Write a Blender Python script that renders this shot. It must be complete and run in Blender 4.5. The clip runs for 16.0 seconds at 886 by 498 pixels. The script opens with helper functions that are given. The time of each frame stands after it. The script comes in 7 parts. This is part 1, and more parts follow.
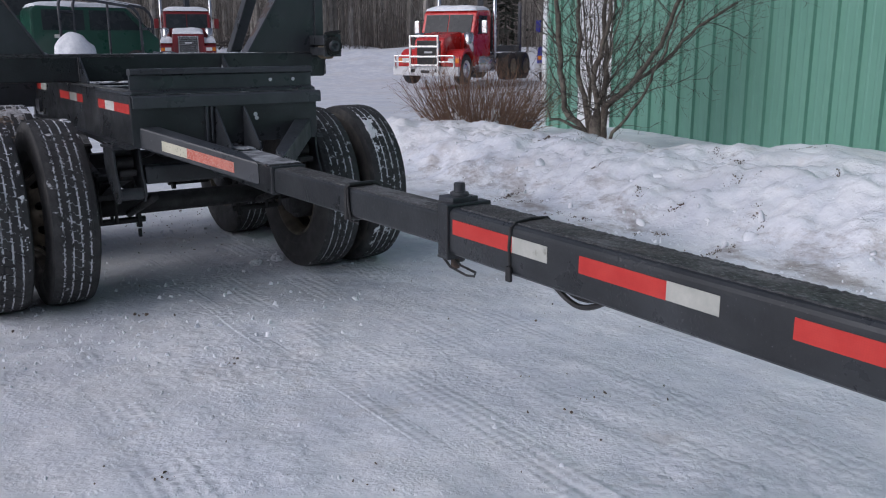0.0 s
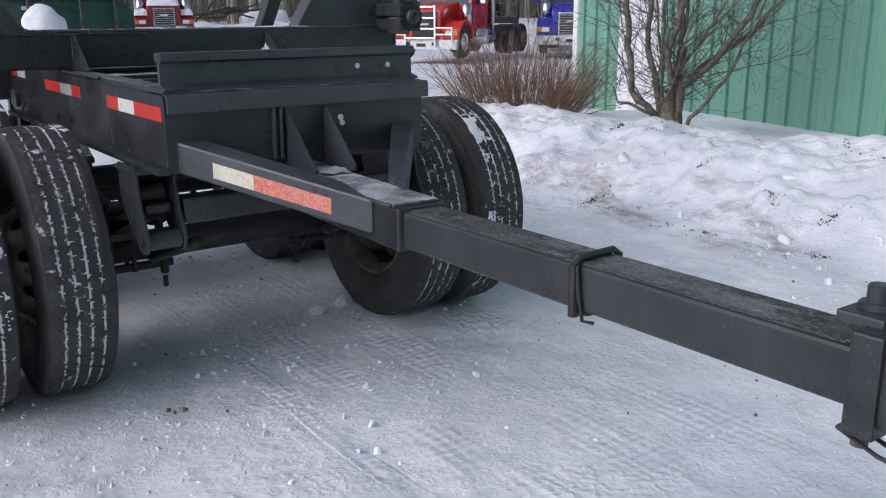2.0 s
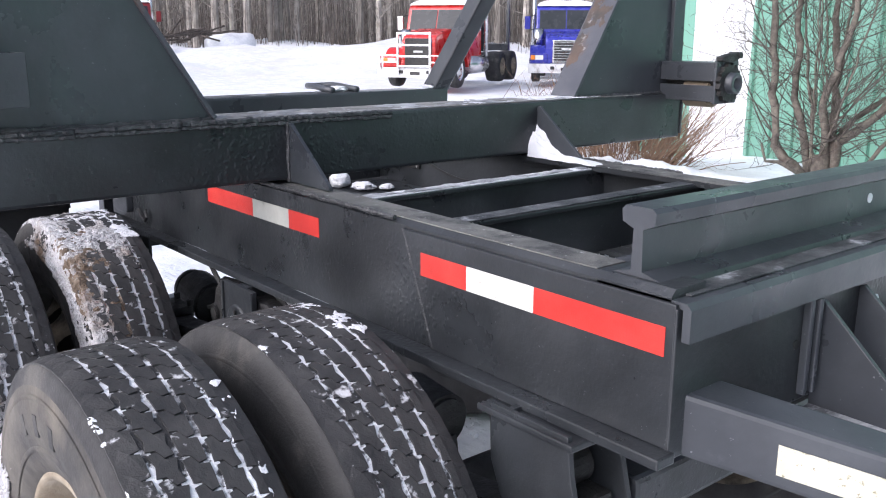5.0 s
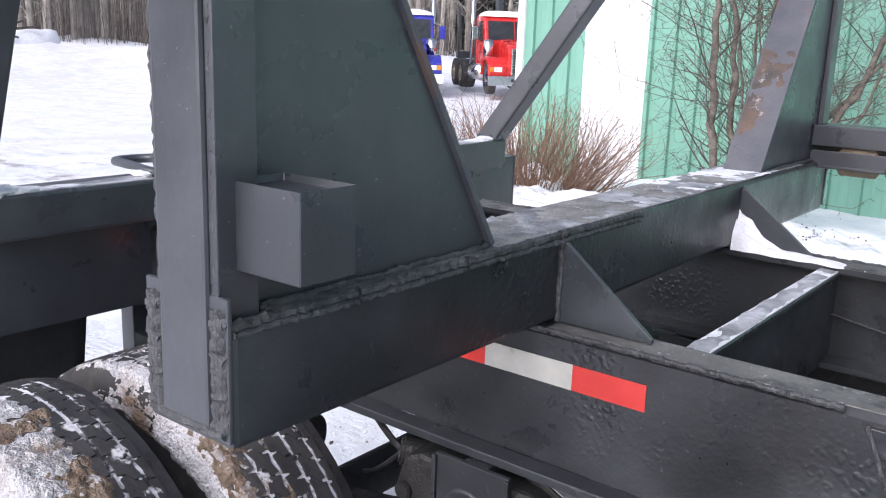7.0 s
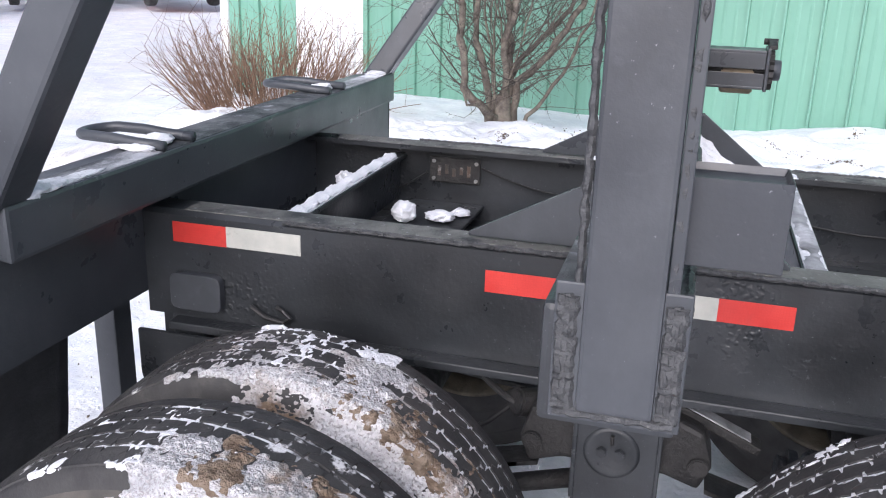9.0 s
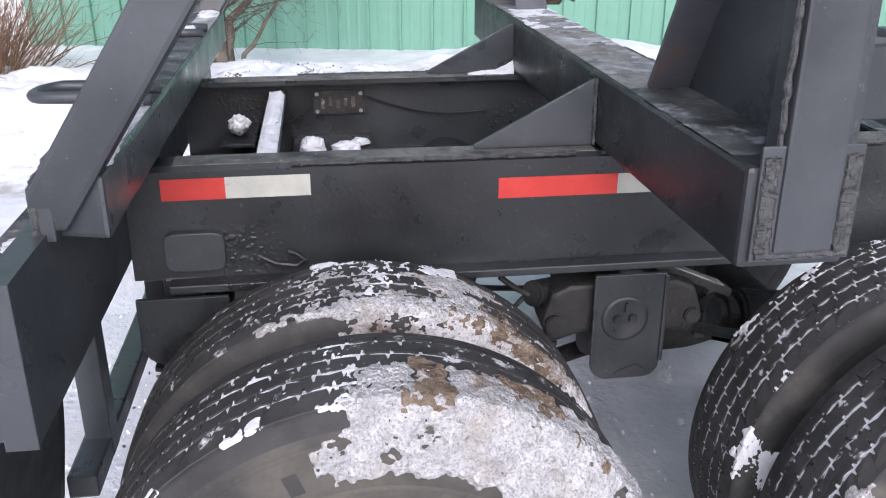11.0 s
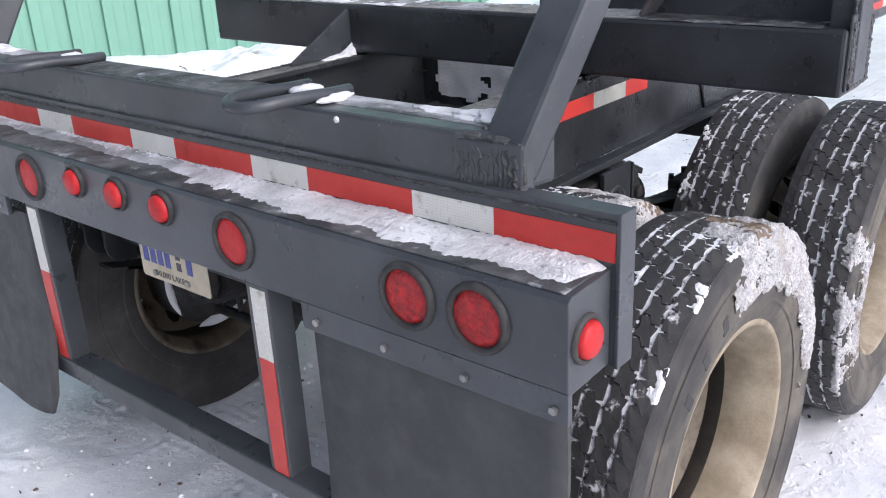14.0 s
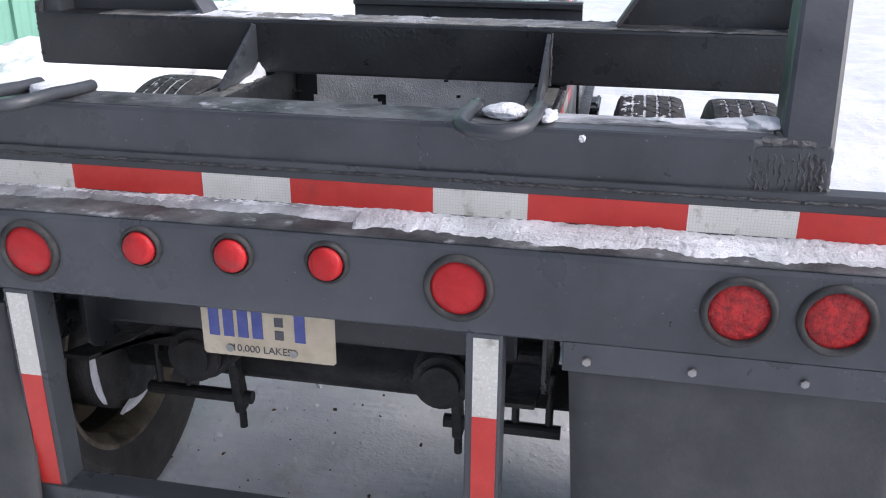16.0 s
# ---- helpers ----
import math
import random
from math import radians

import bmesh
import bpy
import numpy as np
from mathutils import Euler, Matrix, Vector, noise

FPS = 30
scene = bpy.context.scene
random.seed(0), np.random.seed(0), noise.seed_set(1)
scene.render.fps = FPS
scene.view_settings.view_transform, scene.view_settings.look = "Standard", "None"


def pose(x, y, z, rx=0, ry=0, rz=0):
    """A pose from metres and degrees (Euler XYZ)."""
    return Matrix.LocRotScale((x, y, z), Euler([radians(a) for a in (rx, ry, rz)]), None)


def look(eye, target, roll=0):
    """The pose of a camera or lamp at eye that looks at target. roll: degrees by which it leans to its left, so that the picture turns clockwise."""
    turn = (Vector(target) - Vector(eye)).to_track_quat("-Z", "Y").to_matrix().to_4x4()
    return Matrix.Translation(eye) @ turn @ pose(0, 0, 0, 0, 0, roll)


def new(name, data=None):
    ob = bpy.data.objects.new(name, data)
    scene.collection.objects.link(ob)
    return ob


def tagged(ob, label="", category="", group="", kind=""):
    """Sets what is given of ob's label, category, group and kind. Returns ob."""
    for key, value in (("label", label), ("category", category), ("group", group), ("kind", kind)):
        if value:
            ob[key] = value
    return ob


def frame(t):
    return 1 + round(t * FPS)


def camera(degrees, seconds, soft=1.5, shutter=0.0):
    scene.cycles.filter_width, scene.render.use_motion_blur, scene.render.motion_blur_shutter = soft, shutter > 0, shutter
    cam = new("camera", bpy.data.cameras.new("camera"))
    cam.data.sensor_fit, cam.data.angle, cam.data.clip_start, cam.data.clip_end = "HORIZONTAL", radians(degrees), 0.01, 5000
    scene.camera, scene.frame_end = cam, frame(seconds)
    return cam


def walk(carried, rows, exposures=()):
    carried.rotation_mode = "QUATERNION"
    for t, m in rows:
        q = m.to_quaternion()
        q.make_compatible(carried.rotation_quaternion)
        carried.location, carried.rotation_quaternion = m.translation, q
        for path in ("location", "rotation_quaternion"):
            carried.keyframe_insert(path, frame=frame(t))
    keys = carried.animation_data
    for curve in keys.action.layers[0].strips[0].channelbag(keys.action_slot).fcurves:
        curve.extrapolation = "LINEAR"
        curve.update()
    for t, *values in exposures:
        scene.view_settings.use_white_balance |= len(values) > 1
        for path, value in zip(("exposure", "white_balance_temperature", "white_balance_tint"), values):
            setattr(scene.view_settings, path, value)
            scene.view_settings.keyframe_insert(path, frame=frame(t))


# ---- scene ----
cam = camera(53.1, 16.0, soft=1.1)
PATH = [
    (0, (0.306, -0.01, 1.529), (1.403, 1.598, 1.072), -0.1),
    (0.5, (0.4, 0.428, 1.536), (1.509, 2.025, 1.069), -0.2),
    (1, (0.437, 0.877, 1.542), (1.567, 2.46, 1.075), -0.3),
    (1.5, (0.519, 1.321, 1.513), (1.659, 2.891, 1.025), -0.4),
    (2, (0.577, 1.767, 1.518), (1.712, 3.331, 1.002), -0.3),
    (2.5, (0.57, 2.212, 1.558), (1.71, 3.771, 1.038), -0.3),
    (3, (0.609, 2.612, 1.586), (1.748, 4.173, 1.071), -0.1),
    (3.5, (0.594, 2.976, 1.618), (1.729, 4.541, 1.106), 0.1),
    (4, (0.508, 3.329, 1.658), (1.647, 4.893, 1.15), 0.1),
    (4.2, (0.493, 3.465, 1.661), (1.638, 5.026, 1.159), 0.1),
    (6.3, (0.35, 4.917, 1.732), (1.778, 6.242, 1.284), 1.2),
    (6.5, (0.323, 5.04, 1.758), (1.774, 6.339, 1.302), 1.5),
    (7, (0.203, 5.32, 1.8), (1.736, 6.52, 1.343), 2.0),
    (7.5, (0.089, 5.536, 1.805), (1.66, 6.678, 1.324), 2.3),
    (8, (0.033, 5.774, 1.802), (1.657, 6.825, 1.294), 2.9),
    (8.5, (-0.102, 5.982, 1.832), (1.673, 6.736, 1.304), 3.3),
    (9, (-0.205, 6.199, 1.871), (1.624, 6.709, 1.242), 1.7),
    (9.2, (-0.211, 6.293, 1.863), (1.629, 6.718, 1.207), 1.9),
    (11.3, (-0.413, 7.167, 1.846), (1.395, 6.754, 1.093), 0.3),
    (11.5, (-0.424, 7.283, 1.84), (1.352, 6.752, 1.09), 0.7),
    (12, (-0.446, 7.647, 1.778), (1.271, 6.9, 1.075), 0.3),
    (12.5, (-0.361, 7.916, 1.782), (1.277, 7.006, 1.083), -1.0),
    (13, (-0.208, 8.227, 1.819), (1.257, 7.077, 1.09), -1.5),
    (13.5, (-0.059, 8.546, 1.829), (1.257, 7.235, 1.089), -2.2),
    (14, (0.205, 8.73, 1.811), (1.412, 7.32, 1.066), -2.9),
    (14.5, (0.529, 8.871, 1.803), (1.536, 7.321, 1.04), -1.7),
    (15, (0.854, 9.051, 1.787), (1.695, 7.405, 1.023), -2.4),
    (15.5, (1.161, 9.092, 1.785), (1.785, 7.35, 1.025), -1.6),
    (16, (1.438, 9.149, 1.804), (1.808, 7.323, 1.075), 0.3),
]
EXPOSURES = [(0, -0.84, 5800, 17), (1.5, -0.58, 5820, 17), (3.0, 0.02, 5900, 17), (4.0, 0.38, 5920, 17), (6.3, 0.72, 6000, 19), (7.0, 0.58, 6000, 19), (9.0, 0.46, 6000, 18), (11.4, 0.32, 6020, 18), (12.5, 0.22, 6020, 18), (14.0, 0.42, 6040, 17), (15.5, 0.62, 6060, 17), (16, 0.52, 6060, 17)]
walk(cam, [(t, look(eye, target, roll)) for t, eye, target, roll in PATH], EXPOSURES)

# world and light: even overcast daylight
world = bpy.data.worlds.new("overcast_sky")
scene.world = world
world.use_nodes = True
wn, wl = world.node_tree.nodes, world.node_tree.links
wn.clear()
sky = wn.new("ShaderNodeTexSky")
sky.sky_type = "NISHITA"
sky.sun_disc = False
sky.sun_elevation = radians(32)
sky.sun_rotation = radians(272)
sky.air_density = 1.0
sky.dust_density = 3.5
haze = wn.new("ShaderNodeHueSaturation")
haze.inputs["Saturation"].default_value = 0.55
bg = wn.new("ShaderNodeBackground")
bg.inputs["Strength"].default_value = 0.135
wout = wn.new("ShaderNodeOutputWorld")
wl.new(sky.outputs[0], haze.inputs["Color"])
wl.new(haze.outputs[0], bg.inputs["Color"])
wl.new(bg.outputs[0], wout.inputs["Surface"])

sun_data = bpy.data.lights.new("sun", "SUN")
sun_data.energy = 1.8
sun_data.angle = radians(70)
sun_data.color = (1.0, 0.97, 0.93)
sun = new("sun", sun_data)
sun.matrix_world = look((-9.5, 6.4, 8.4), (2, 6, 0))


# materials
def surface(name, a, b, scale=6.0, rough=(0.4, 0.7), metal=0.0, bump=0.15, fine=120.0, split=(0.35, 0.65), third=None, third_scale=3.0, third_split=(0.55, 0.7), third_rough=0.8, coat=0.0, vary=0.0, bump_dist=0.004, spec=0.5):
    """A principled surface: two colours mixed by cloudy noise, fine grain in bump and roughness, and a third colour in patches."""
    m = bpy.data.materials.new(name)
    m.use_nodes = True
    n, l = m.node_tree.nodes, m.node_tree.links
    p = n["Principled BSDF"]
    p.inputs["Metallic"].default_value = metal
    p.inputs["Coat Weight"].default_value = coat
    p.inputs["Specular IOR Level"].default_value = spec
    co = n.new("ShaderNodeTexCoord")
    info = n.new("ShaderNodeObjectInfo")
    shift = n.new("ShaderNodeVectorMath")
    shift.operation = "ADD"
    away = n.new("ShaderNodeVectorMath")
    away.operation = "SCALE"
    away.inputs[0].default_value = (13.0, 7.0, 29.0)
    l.new(info.outputs["Random"], away.inputs["Scale"])
    l.new(co.outputs["Object"], shift.inputs[0])
    l.new(away.outputs[0], shift.inputs[1])

    def cloud(s, detail=6.0, low=0.35, high=0.65):
        t = n.new("ShaderNodeTexNoise")
        t.inputs["Scale"].default_value = s
        t.inputs["Detail"].default_value = detail
        t.inputs["Roughness"].default_value = 0.62
        l.new(shift.outputs[0], t.inputs["Vector"])
        r = n.new("ShaderNodeMapRange")
        r.inputs["From Min"].default_value, r.inputs["From Max"].default_value = low, high
        l.new(t.outputs["Fac"], r.inputs["Value"])
        return r.outputs["Result"]

    big = cloud(scale, 6.0, *split)
    grain = cloud(fine, 3.0, 0.2, 0.8)
    mix = n.new("ShaderNodeMix")
    mix.data_type = "RGBA"
    l.new(big, mix.inputs["Factor"])
    mix.inputs["A"].default_value, mix.inputs["B"].default_value = (*a, 1), (*b, 1)
    colour = mix.outputs["Result"]
    rr = n.new("ShaderNodeMapRange")
    rr.inputs["To Min"].default_value, rr.inputs["To Max"].default_value = rough
    l.new(cloud(scale * 2.7, 5.0, 0.3, 0.7), rr.inputs["Value"])
    roughness = rr.outputs["Result"]
    if third:
        patch = cloud(third_scale, 9.0, *third_split)
        mix3 = n.new("ShaderNodeMix")
        mix3.data_type = "RGBA"
        l.new(patch, mix3.inputs["Factor"])
        l.new(colour, mix3.inputs["A"])
        mix3.inputs["B"].default_value = (*third, 1)
        colour = mix3.outputs["Result"]
        rmix = n.new("ShaderNodeMix")
        l.new(patch, rmix.inputs["Factor"])
        l.new(roughness, rmix.inputs["A"])
        rmix.inputs["B"].default_value = third_rough
        roughness = rmix.outputs["Result"]
    if vary:
        hv = n.new("ShaderNodeHueSaturation")
        vr = n.new("ShaderNodeMapRange")
        vr.inputs["To Min"].default_value, vr.inputs["To Max"].default_value = 1 - vary, 1 + vary
        l.new(info.outputs["Random"], vr.inputs["Value"])
        l.new(vr.outputs["Result"], hv.inputs["Value"])
        l.new(colour, hv.inputs["Color"])
        colour = hv.outputs["Color"]
    l.new(colour, p.inputs["Base Color"])
    l.new(roughness, p.inputs["Roughness"])
    if bump:
        bm_ = n.new("ShaderNodeBump")
        bm_.inputs["Strength"].default_value = bump
        bm_.inputs["Distance"].default_value = bump_dist
        add = n.new("ShaderNodeMath")
        add.operation = "ADD"
        l.new(grain, add.inputs[0])
        l.new(big, add.inputs[1])
        l.new(add.outputs[0], bm_.inputs["Height"])
        l.new(bm_.outputs[0], p.inputs["Normal"])
    return m


def layer(m, scale, low, high, colour, most, stretch=(1, 1, 1), detail=8.0, rough=0.65):
    """Lays one more colour over a surface, in spots of cloudy noise."""
    n, l = m.node_tree.nodes, m.node_tree.links
    p = n["Principled BSDF"]
    old = p.inputs["Base Color"].links[0].from_socket
    co = n.new("ShaderNodeTexCoord")
    mp = n.new("ShaderNodeMapping")
    mp.inputs["Scale"].default_value = stretch
    mp.inputs["Location"].default_value = (scale * 1.7, scale * 0.3, scale)
    l.new(co.outputs["Object"], mp.inputs["Vector"])
    t = n.new("ShaderNodeTexNoise")
    t.inputs["Scale"].default_value, t.inputs["Detail"].default_value, t.inputs["Roughness"].default_value = scale, detail, rough
    l.new(mp.outputs[0], t.inputs["Vector"])
    r = n.new("ShaderNodeMapRange")
    r.inputs["From Min"].default_value, r.inputs["From Max"].default_value = low, high
    r.inputs["To Max"].default_value = most
    l.new(t.outputs["Fac"], r.inputs["Value"])
    mx = n.new("ShaderNodeMix")
    mx.data_type = "RGBA"
    l.new(r.outputs["Result"], mx.inputs["Factor"])
    l.new(old, mx.inputs["A"])
    mx.inputs["B"].default_value = (*colour, 1)
    l.new(mx.outputs["Result"], p.inputs["Base Color"])
    return m


def relief(m, layers, dist, patchy=0.0):
    """Gives a surface a bump made of several noises: (scale, low, high, weight, stretch)."""
    n, l = m.node_tree.nodes, m.node_tree.links
    co = n.new("ShaderNodeTexCoord")
    total = None
    for scale, low, high, weight, stretch in layers:
        mp = n.new("ShaderNodeMapping")
        mp.inputs["Scale"].default_value = stretch
        mp.inputs["Location"].default_value = (scale * 0.7, scale * 1.3, scale)
        l.new(co.outputs["Object"], mp.inputs["Vector"])
        t = n.new("ShaderNodeTexNoise")
        t.inputs["Scale"].default_value, t.inputs["Detail"].default_value, t.inputs["Roughness"].default_value = scale, 6.0, 0.6
        l.new(mp.outputs[0], t.inputs["Vector"])
        r = n.new("ShaderNodeMapRange")
        r.inputs["From Min"].default_value, r.inputs["From Max"].default_value = low, high
        r.inputs["To Max"].default_value = weight
        l.new(t.outputs["Fac"], r.inputs["Value"])
        if total is None:
            total = r.outputs["Result"]
        else:
            add = n.new("ShaderNodeMath")
            l.new(total, add.inputs[0])
            l.new(r.outputs["Result"], add.inputs[1])
            total = add.outputs[0]
    if patchy:
        t = n.new("ShaderNodeTexNoise")
        t.inputs["Scale"].default_value, t.inputs["Detail"].default_value = patchy, 5.0
        l.new(co.outputs["Object"], t.inputs["Vector"])
        r = n.new("ShaderNodeMapRange")
        r.inputs["From Min"].default_value, r.inputs["From Max"].default_value = 0.42, 0.62
        r.inputs["To Min"].default_value = 0.22
        l.new(t.outputs["Fac"], r.inputs["Value"])
        mul = n.new("ShaderNodeMath")
        mul.operation = "MULTIPLY"
        l.new(total, mul.inputs[0])
        l.new(r.outputs["Result"], mul.inputs[1])
        total = mul.outputs[0]
    bump = n.new("ShaderNodeBump")
    bump.inputs["Strength"].default_value = 1.0
    bump.inputs["Distance"].default_value = dist
    l.new(total, bump.inputs["Height"])
    l.new(bump.outputs[0], n["Principled BSDF"].inputs["Normal"])
    return m


PAINT = surface("black_chassis_paint", (0.035, 0.039, 0.045), (0.060, 0.066, 0.074), 1.8, (0.19, 0.46), bump=0.11, fine=70, third=(0.085, 0.092, 0.102), third_scale=2.6, third_split=(0.50, 0.84), third_rough=0.62, bump_dist=0.003)
layer(PAINT, 26.0, 0.60, 0.76, (0.10, 0.106, 0.114), 0.28)
layer(PAINT, 3.0, 0.50, 0.72, (0.020, 0.022, 0.025), 0.5, (1, 1, 0.4))
layer(PAINT, 95.0, 0.70, 0.75, (0.30, 0.31, 0.33), 0.6, detail=3.0)
BLACK = surface("old_black_frame_paint", (0.016, 0.018, 0.020), (0.034, 0.038, 0.042), 2.4, (0.20, 0.52), bump=0.16, fine=60, third=(0.048, 0.052, 0.056), third_scale=3.2, third_split=(0.54, 0.86), third_rough=0.6, bump_dist=0.004)
layer(BLACK, 1.7, 0.50, 0.74, (0.060, 0.066, 0.073), 0.55, (1, 1, 1.6), 5.0)
layer(BLACK, 2.6, 0.54, 0.70, (0.008, 0.009, 0.0105), 0.65, (1, 1, 1.3), 5.0, 0.20)
layer(BLACK, 14.0, 0.60, 0.80, (0.060, 0.062, 0.064), 0.40, (0.5, 0.5, 1.0))
layer(BLACK, 70.0, 0.66, 0.74, (0.11, 0.115, 0.12), 0.45, detail=3.0)
layer(BLACK, 120.0, 0.70, 0.75, (0.32, 0.32, 0.33), 0.5, detail=3.0)
FROSTED = surface("black_paint_under_frost", (0.03, 0.033, 0.036), (0.16, 0.165, 0.17), 9.0, (0.45, 0.8), bump=0.4, fine=220, split=(0.4, 0.72), third=(0.5, 0.52, 0.55), third_scale=14.0, third_split=(0.58, 0.72), bump_dist=0.004)
WELD = surface("painted_weld", (0.024, 0.025, 0.027), (0.075, 0.078, 0.08), 40.0, (0.3, 0.6), bump=0.5, fine=300)
GREASE = surface("grimy_running_gear", (0.008, 0.008, 0.008), (0.026, 0.025, 0.024), 8.0, (0.40, 0.8), bump=0.5, fine=90, third=(0.075, 0.066, 0.056), third_scale=10.0, third_split=(0.64, 0.80))
RUBBER = surface("worn_tyre_rubber", (0.022, 0.022, 0.023), (0.05, 0.049, 0.047), 5.0, (0.6, 0.85), bump=0.25, fine=150, third=(0.13, 0.12, 0.105), third_scale=5.0, third_split=(0.56, 0.8))
TREAD = surface("tyre_tread_rubber", (0.022, 0.022, 0.023), (0.05, 0.049, 0.048), 9.0, (0.55, 0.8), bump=0.25, fine=150, third=(0.6, 0.6, 0.61), third_scale=20.0, third_split=(0.62, 0.68))
GROOVE = surface("snow_packed_groove", (0.03, 0.03, 0.031), (0.76, 0.77, 0.79), 26.0, (0.6, 0.9), bump=0.4, fine=200, split=(0.43, 0.50), third=(0.03, 0.03, 0.031), third_scale=7.0, third_split=(0.56, 0.64))
FROST_SNOW = surface("frost_over_black_paint", (0.15, 0.155, 0.16), (0.42, 0.43, 0.45), 11.0, (0.6, 0.9), bump=0.6, fine=200, third=(0.70, 0.71, 0.74), third_scale=8.0, third_split=(0.54, 0.70), bump_dist=0.004)
POLE_TOP = surface("worn_dark_pole_top", (0.030, 0.029, 0.028), (0.085, 0.080, 0.074), 16.0, (0.45, 0.75), bump=0.9, fine=120, third=(0.16, 0.15, 0.14), third_scale=9.0, third_split=(0.56, 0.74), bump_dist=0.004)
layer(POLE_TOP, 22.0, 0.58, 0.72, (0.42, 0.42, 0.43), 0.7, (1, 0.25, 1))
layer(POLE_TOP, 5.0, 0.50, 0.62, (0.22, 0.22, 0.225), 0.55, (1, 0.5, 1))
layer(POLE_TOP, 110.0, 0.54, 0.66, (0.45, 0.46, 0.47), 0.38, (1, 0.6, 1), 3.0)
layer(POLE_TOP, 40.0, 0.56, 0.66, (0.015, 0.015, 0.016), 0.8, (1, 0.6, 1), 4.0)
RAIL_TOP = surface("weathered_frosted_paint", (0.085, 0.085, 0.08), (0.19, 0.188, 0.172), 7.0, (0.5, 0.8), bump=0.5, fine=160, third=(0.035, 0.037, 0.04), third_scale=11.0, third_split=(0.52, 0.66), bump_dist=0.003)
layer(RAIL_TOP, 60.0, 0.62, 0.70, (0.62, 0.63, 0.64), 0.8)
layer(RAIL_TOP, 8.0, 0.60, 0.72, (0.55, 0.56, 0.58), 0.6)
FROST_SOFT = surface("streaked_frost_on_paint", (0.045, 0.048, 0.052), (0.14, 0.145, 0.155), 6.0, (0.5, 0.85), bump=0.5, fine=150, bump_dist=0.004)
layer(FROST_SOFT, 9.0, 0.40, 0.72, (0.70, 0.71, 0.74), 0.9, (0.4, 1, 1))
layer(FROST_SOFT, 45.0, 0.50, 0.70, (0.74, 0.75, 0.77), 0.55, (0.6, 1, 1))
layer(FROST_SOFT, 30.0, 0.56, 0.70, (0.04, 0.043, 0.047), 0.7, (0.5, 1, 1))
TAN_FROST = surface("gritty_frost_on_paint", (0.13, 0.128, 0.122), (0.30, 0.29, 0.275), 12.0, (0.6, 0.9), bump=0.6, fine=150, bump_dist=0.004)
layer(TAN_FROST, 5.0, 0.46, 0.66, (0.50, 0.49, 0.47), 0.7, (0.5, 1, 1))
layer(TAN_FROST, 90.0, 0.52, 0.66, (0.08, 0.078, 0.075), 0.5, detail=3.0)
SIDE_DUST = surface("dusty_sidewall", (0.035, 0.034, 0.033), (0.115, 0.105, 0.088), 4.0, (0.65, 0.9), bump=0.2, fine=120, third=(0.17, 0.15, 0.12), third_scale=6.0, third_split=(0.5, 0.8))
RIM = surface("dirty_cream_rim", (0.21, 0.17, 0.115), (0.36, 0.31, 0.23), 7.0, (0.5, 0.8), bump=0.3, fine=120, third=(0.15, 0.115, 0.075), third_scale=5.0, third_split=(0.5, 0.7))
RIM_RUST = surface("rusty_inner_rim", (0.06, 0.051, 0.036), (0.14, 0.118, 0.082), 8.0, (0.45, 0.8), bump=0.3, fine=120, third=(0.03, 0.025, 0.02), third_scale=9.0, third_split=(0.5, 0.66))
# near-black colour for the shade, with some grime, deep in the barrels
RIM_DEEP_SHADE = surface("shaded_grimy_barrel", (0.010, 0.009, 0.008), (0.035, 0.030, 0.024), 9.0, (0.6, 0.85), bump=0.3, fine=120, third=(0.09, 0.072, 0.05), third_scale=7.0, third_split=(0.58, 0.78))
RIM_DISC = surface("grimy_brown_disc", (0.075, 0.063, 0.046), (0.19, 0.16, 0.115), 9.0, (0.45, 0.75), bump=0.3, fine=120, third=(0.03, 0.026, 0.022), third_scale=9.0, third_split=(0.5, 0.66))
STEEL = surface("dull_bare_steel", (0.25, 0.25, 0.25), (0.4, 0.39, 0.37), 14.0, (0.35, 0.6), metal=0.8, bump=0.15, fine=180, third=(0.12, 0.08, 0.05), third_scale=12.0, third_split=(0.6, 0.75))
RUST = surface("rusty_worn_paint", (0.05, 0.045, 0.042), (0.13, 0.085, 0.06), 10.0, (0.6, 0.9), bump=0.3, fine=160, third=(0.35, 0.34, 0.33), third_scale=22.0, third_split=(0.55, 0.66))
SNOW = surface("trodden_snow", (0.72, 0.745, 0.79), (0.89, 0.90, 0.92), 3.5, (0.5, 0.85), bump=0.42, fine=30, split=(0.3, 0.62), third=(0.64, 0.67, 0.73), third_scale=1.1, third_split=(0.48, 0.72), third_rough=0.35, bump_dist=0.018)
CAP_SNOW = surface("crusted_snow", (0.72, 0.735, 0.765), (0.87, 0.88, 0.895), 9.0, (0.6, 0.9), bump=0.6, fine=140, bump_dist=0.006)
LEDGE_SNOW = surface("grey_crusted_snow", (0.50, 0.505, 0.52), (0.80, 0.81, 0.83), 9.0, (0.6, 0.9), bump=0.40, fine=90, split=(0.30, 0.56), third=(0.40, 0.405, 0.42), third_scale=40.0, third_split=(0.58, 0.72), bump_dist=0.006)
BUMPER_SNOW = surface("glazed_grey_snow", (0.44, 0.445, 0.46), (0.74, 0.75, 0.775), 7.0, (0.55, 0.9), bump=0.6, fine=130, split=(0.34, 0.60), third=(0.30, 0.305, 0.32), third_scale=60.0, third_split=(0.57, 0.70), bump_dist=0.006)
layer(BUMPER_SNOW, 24.0, 0.54, 0.68, (0.34, 0.345, 0.36), 0.55, (0.25, 1, 1), 5.0)
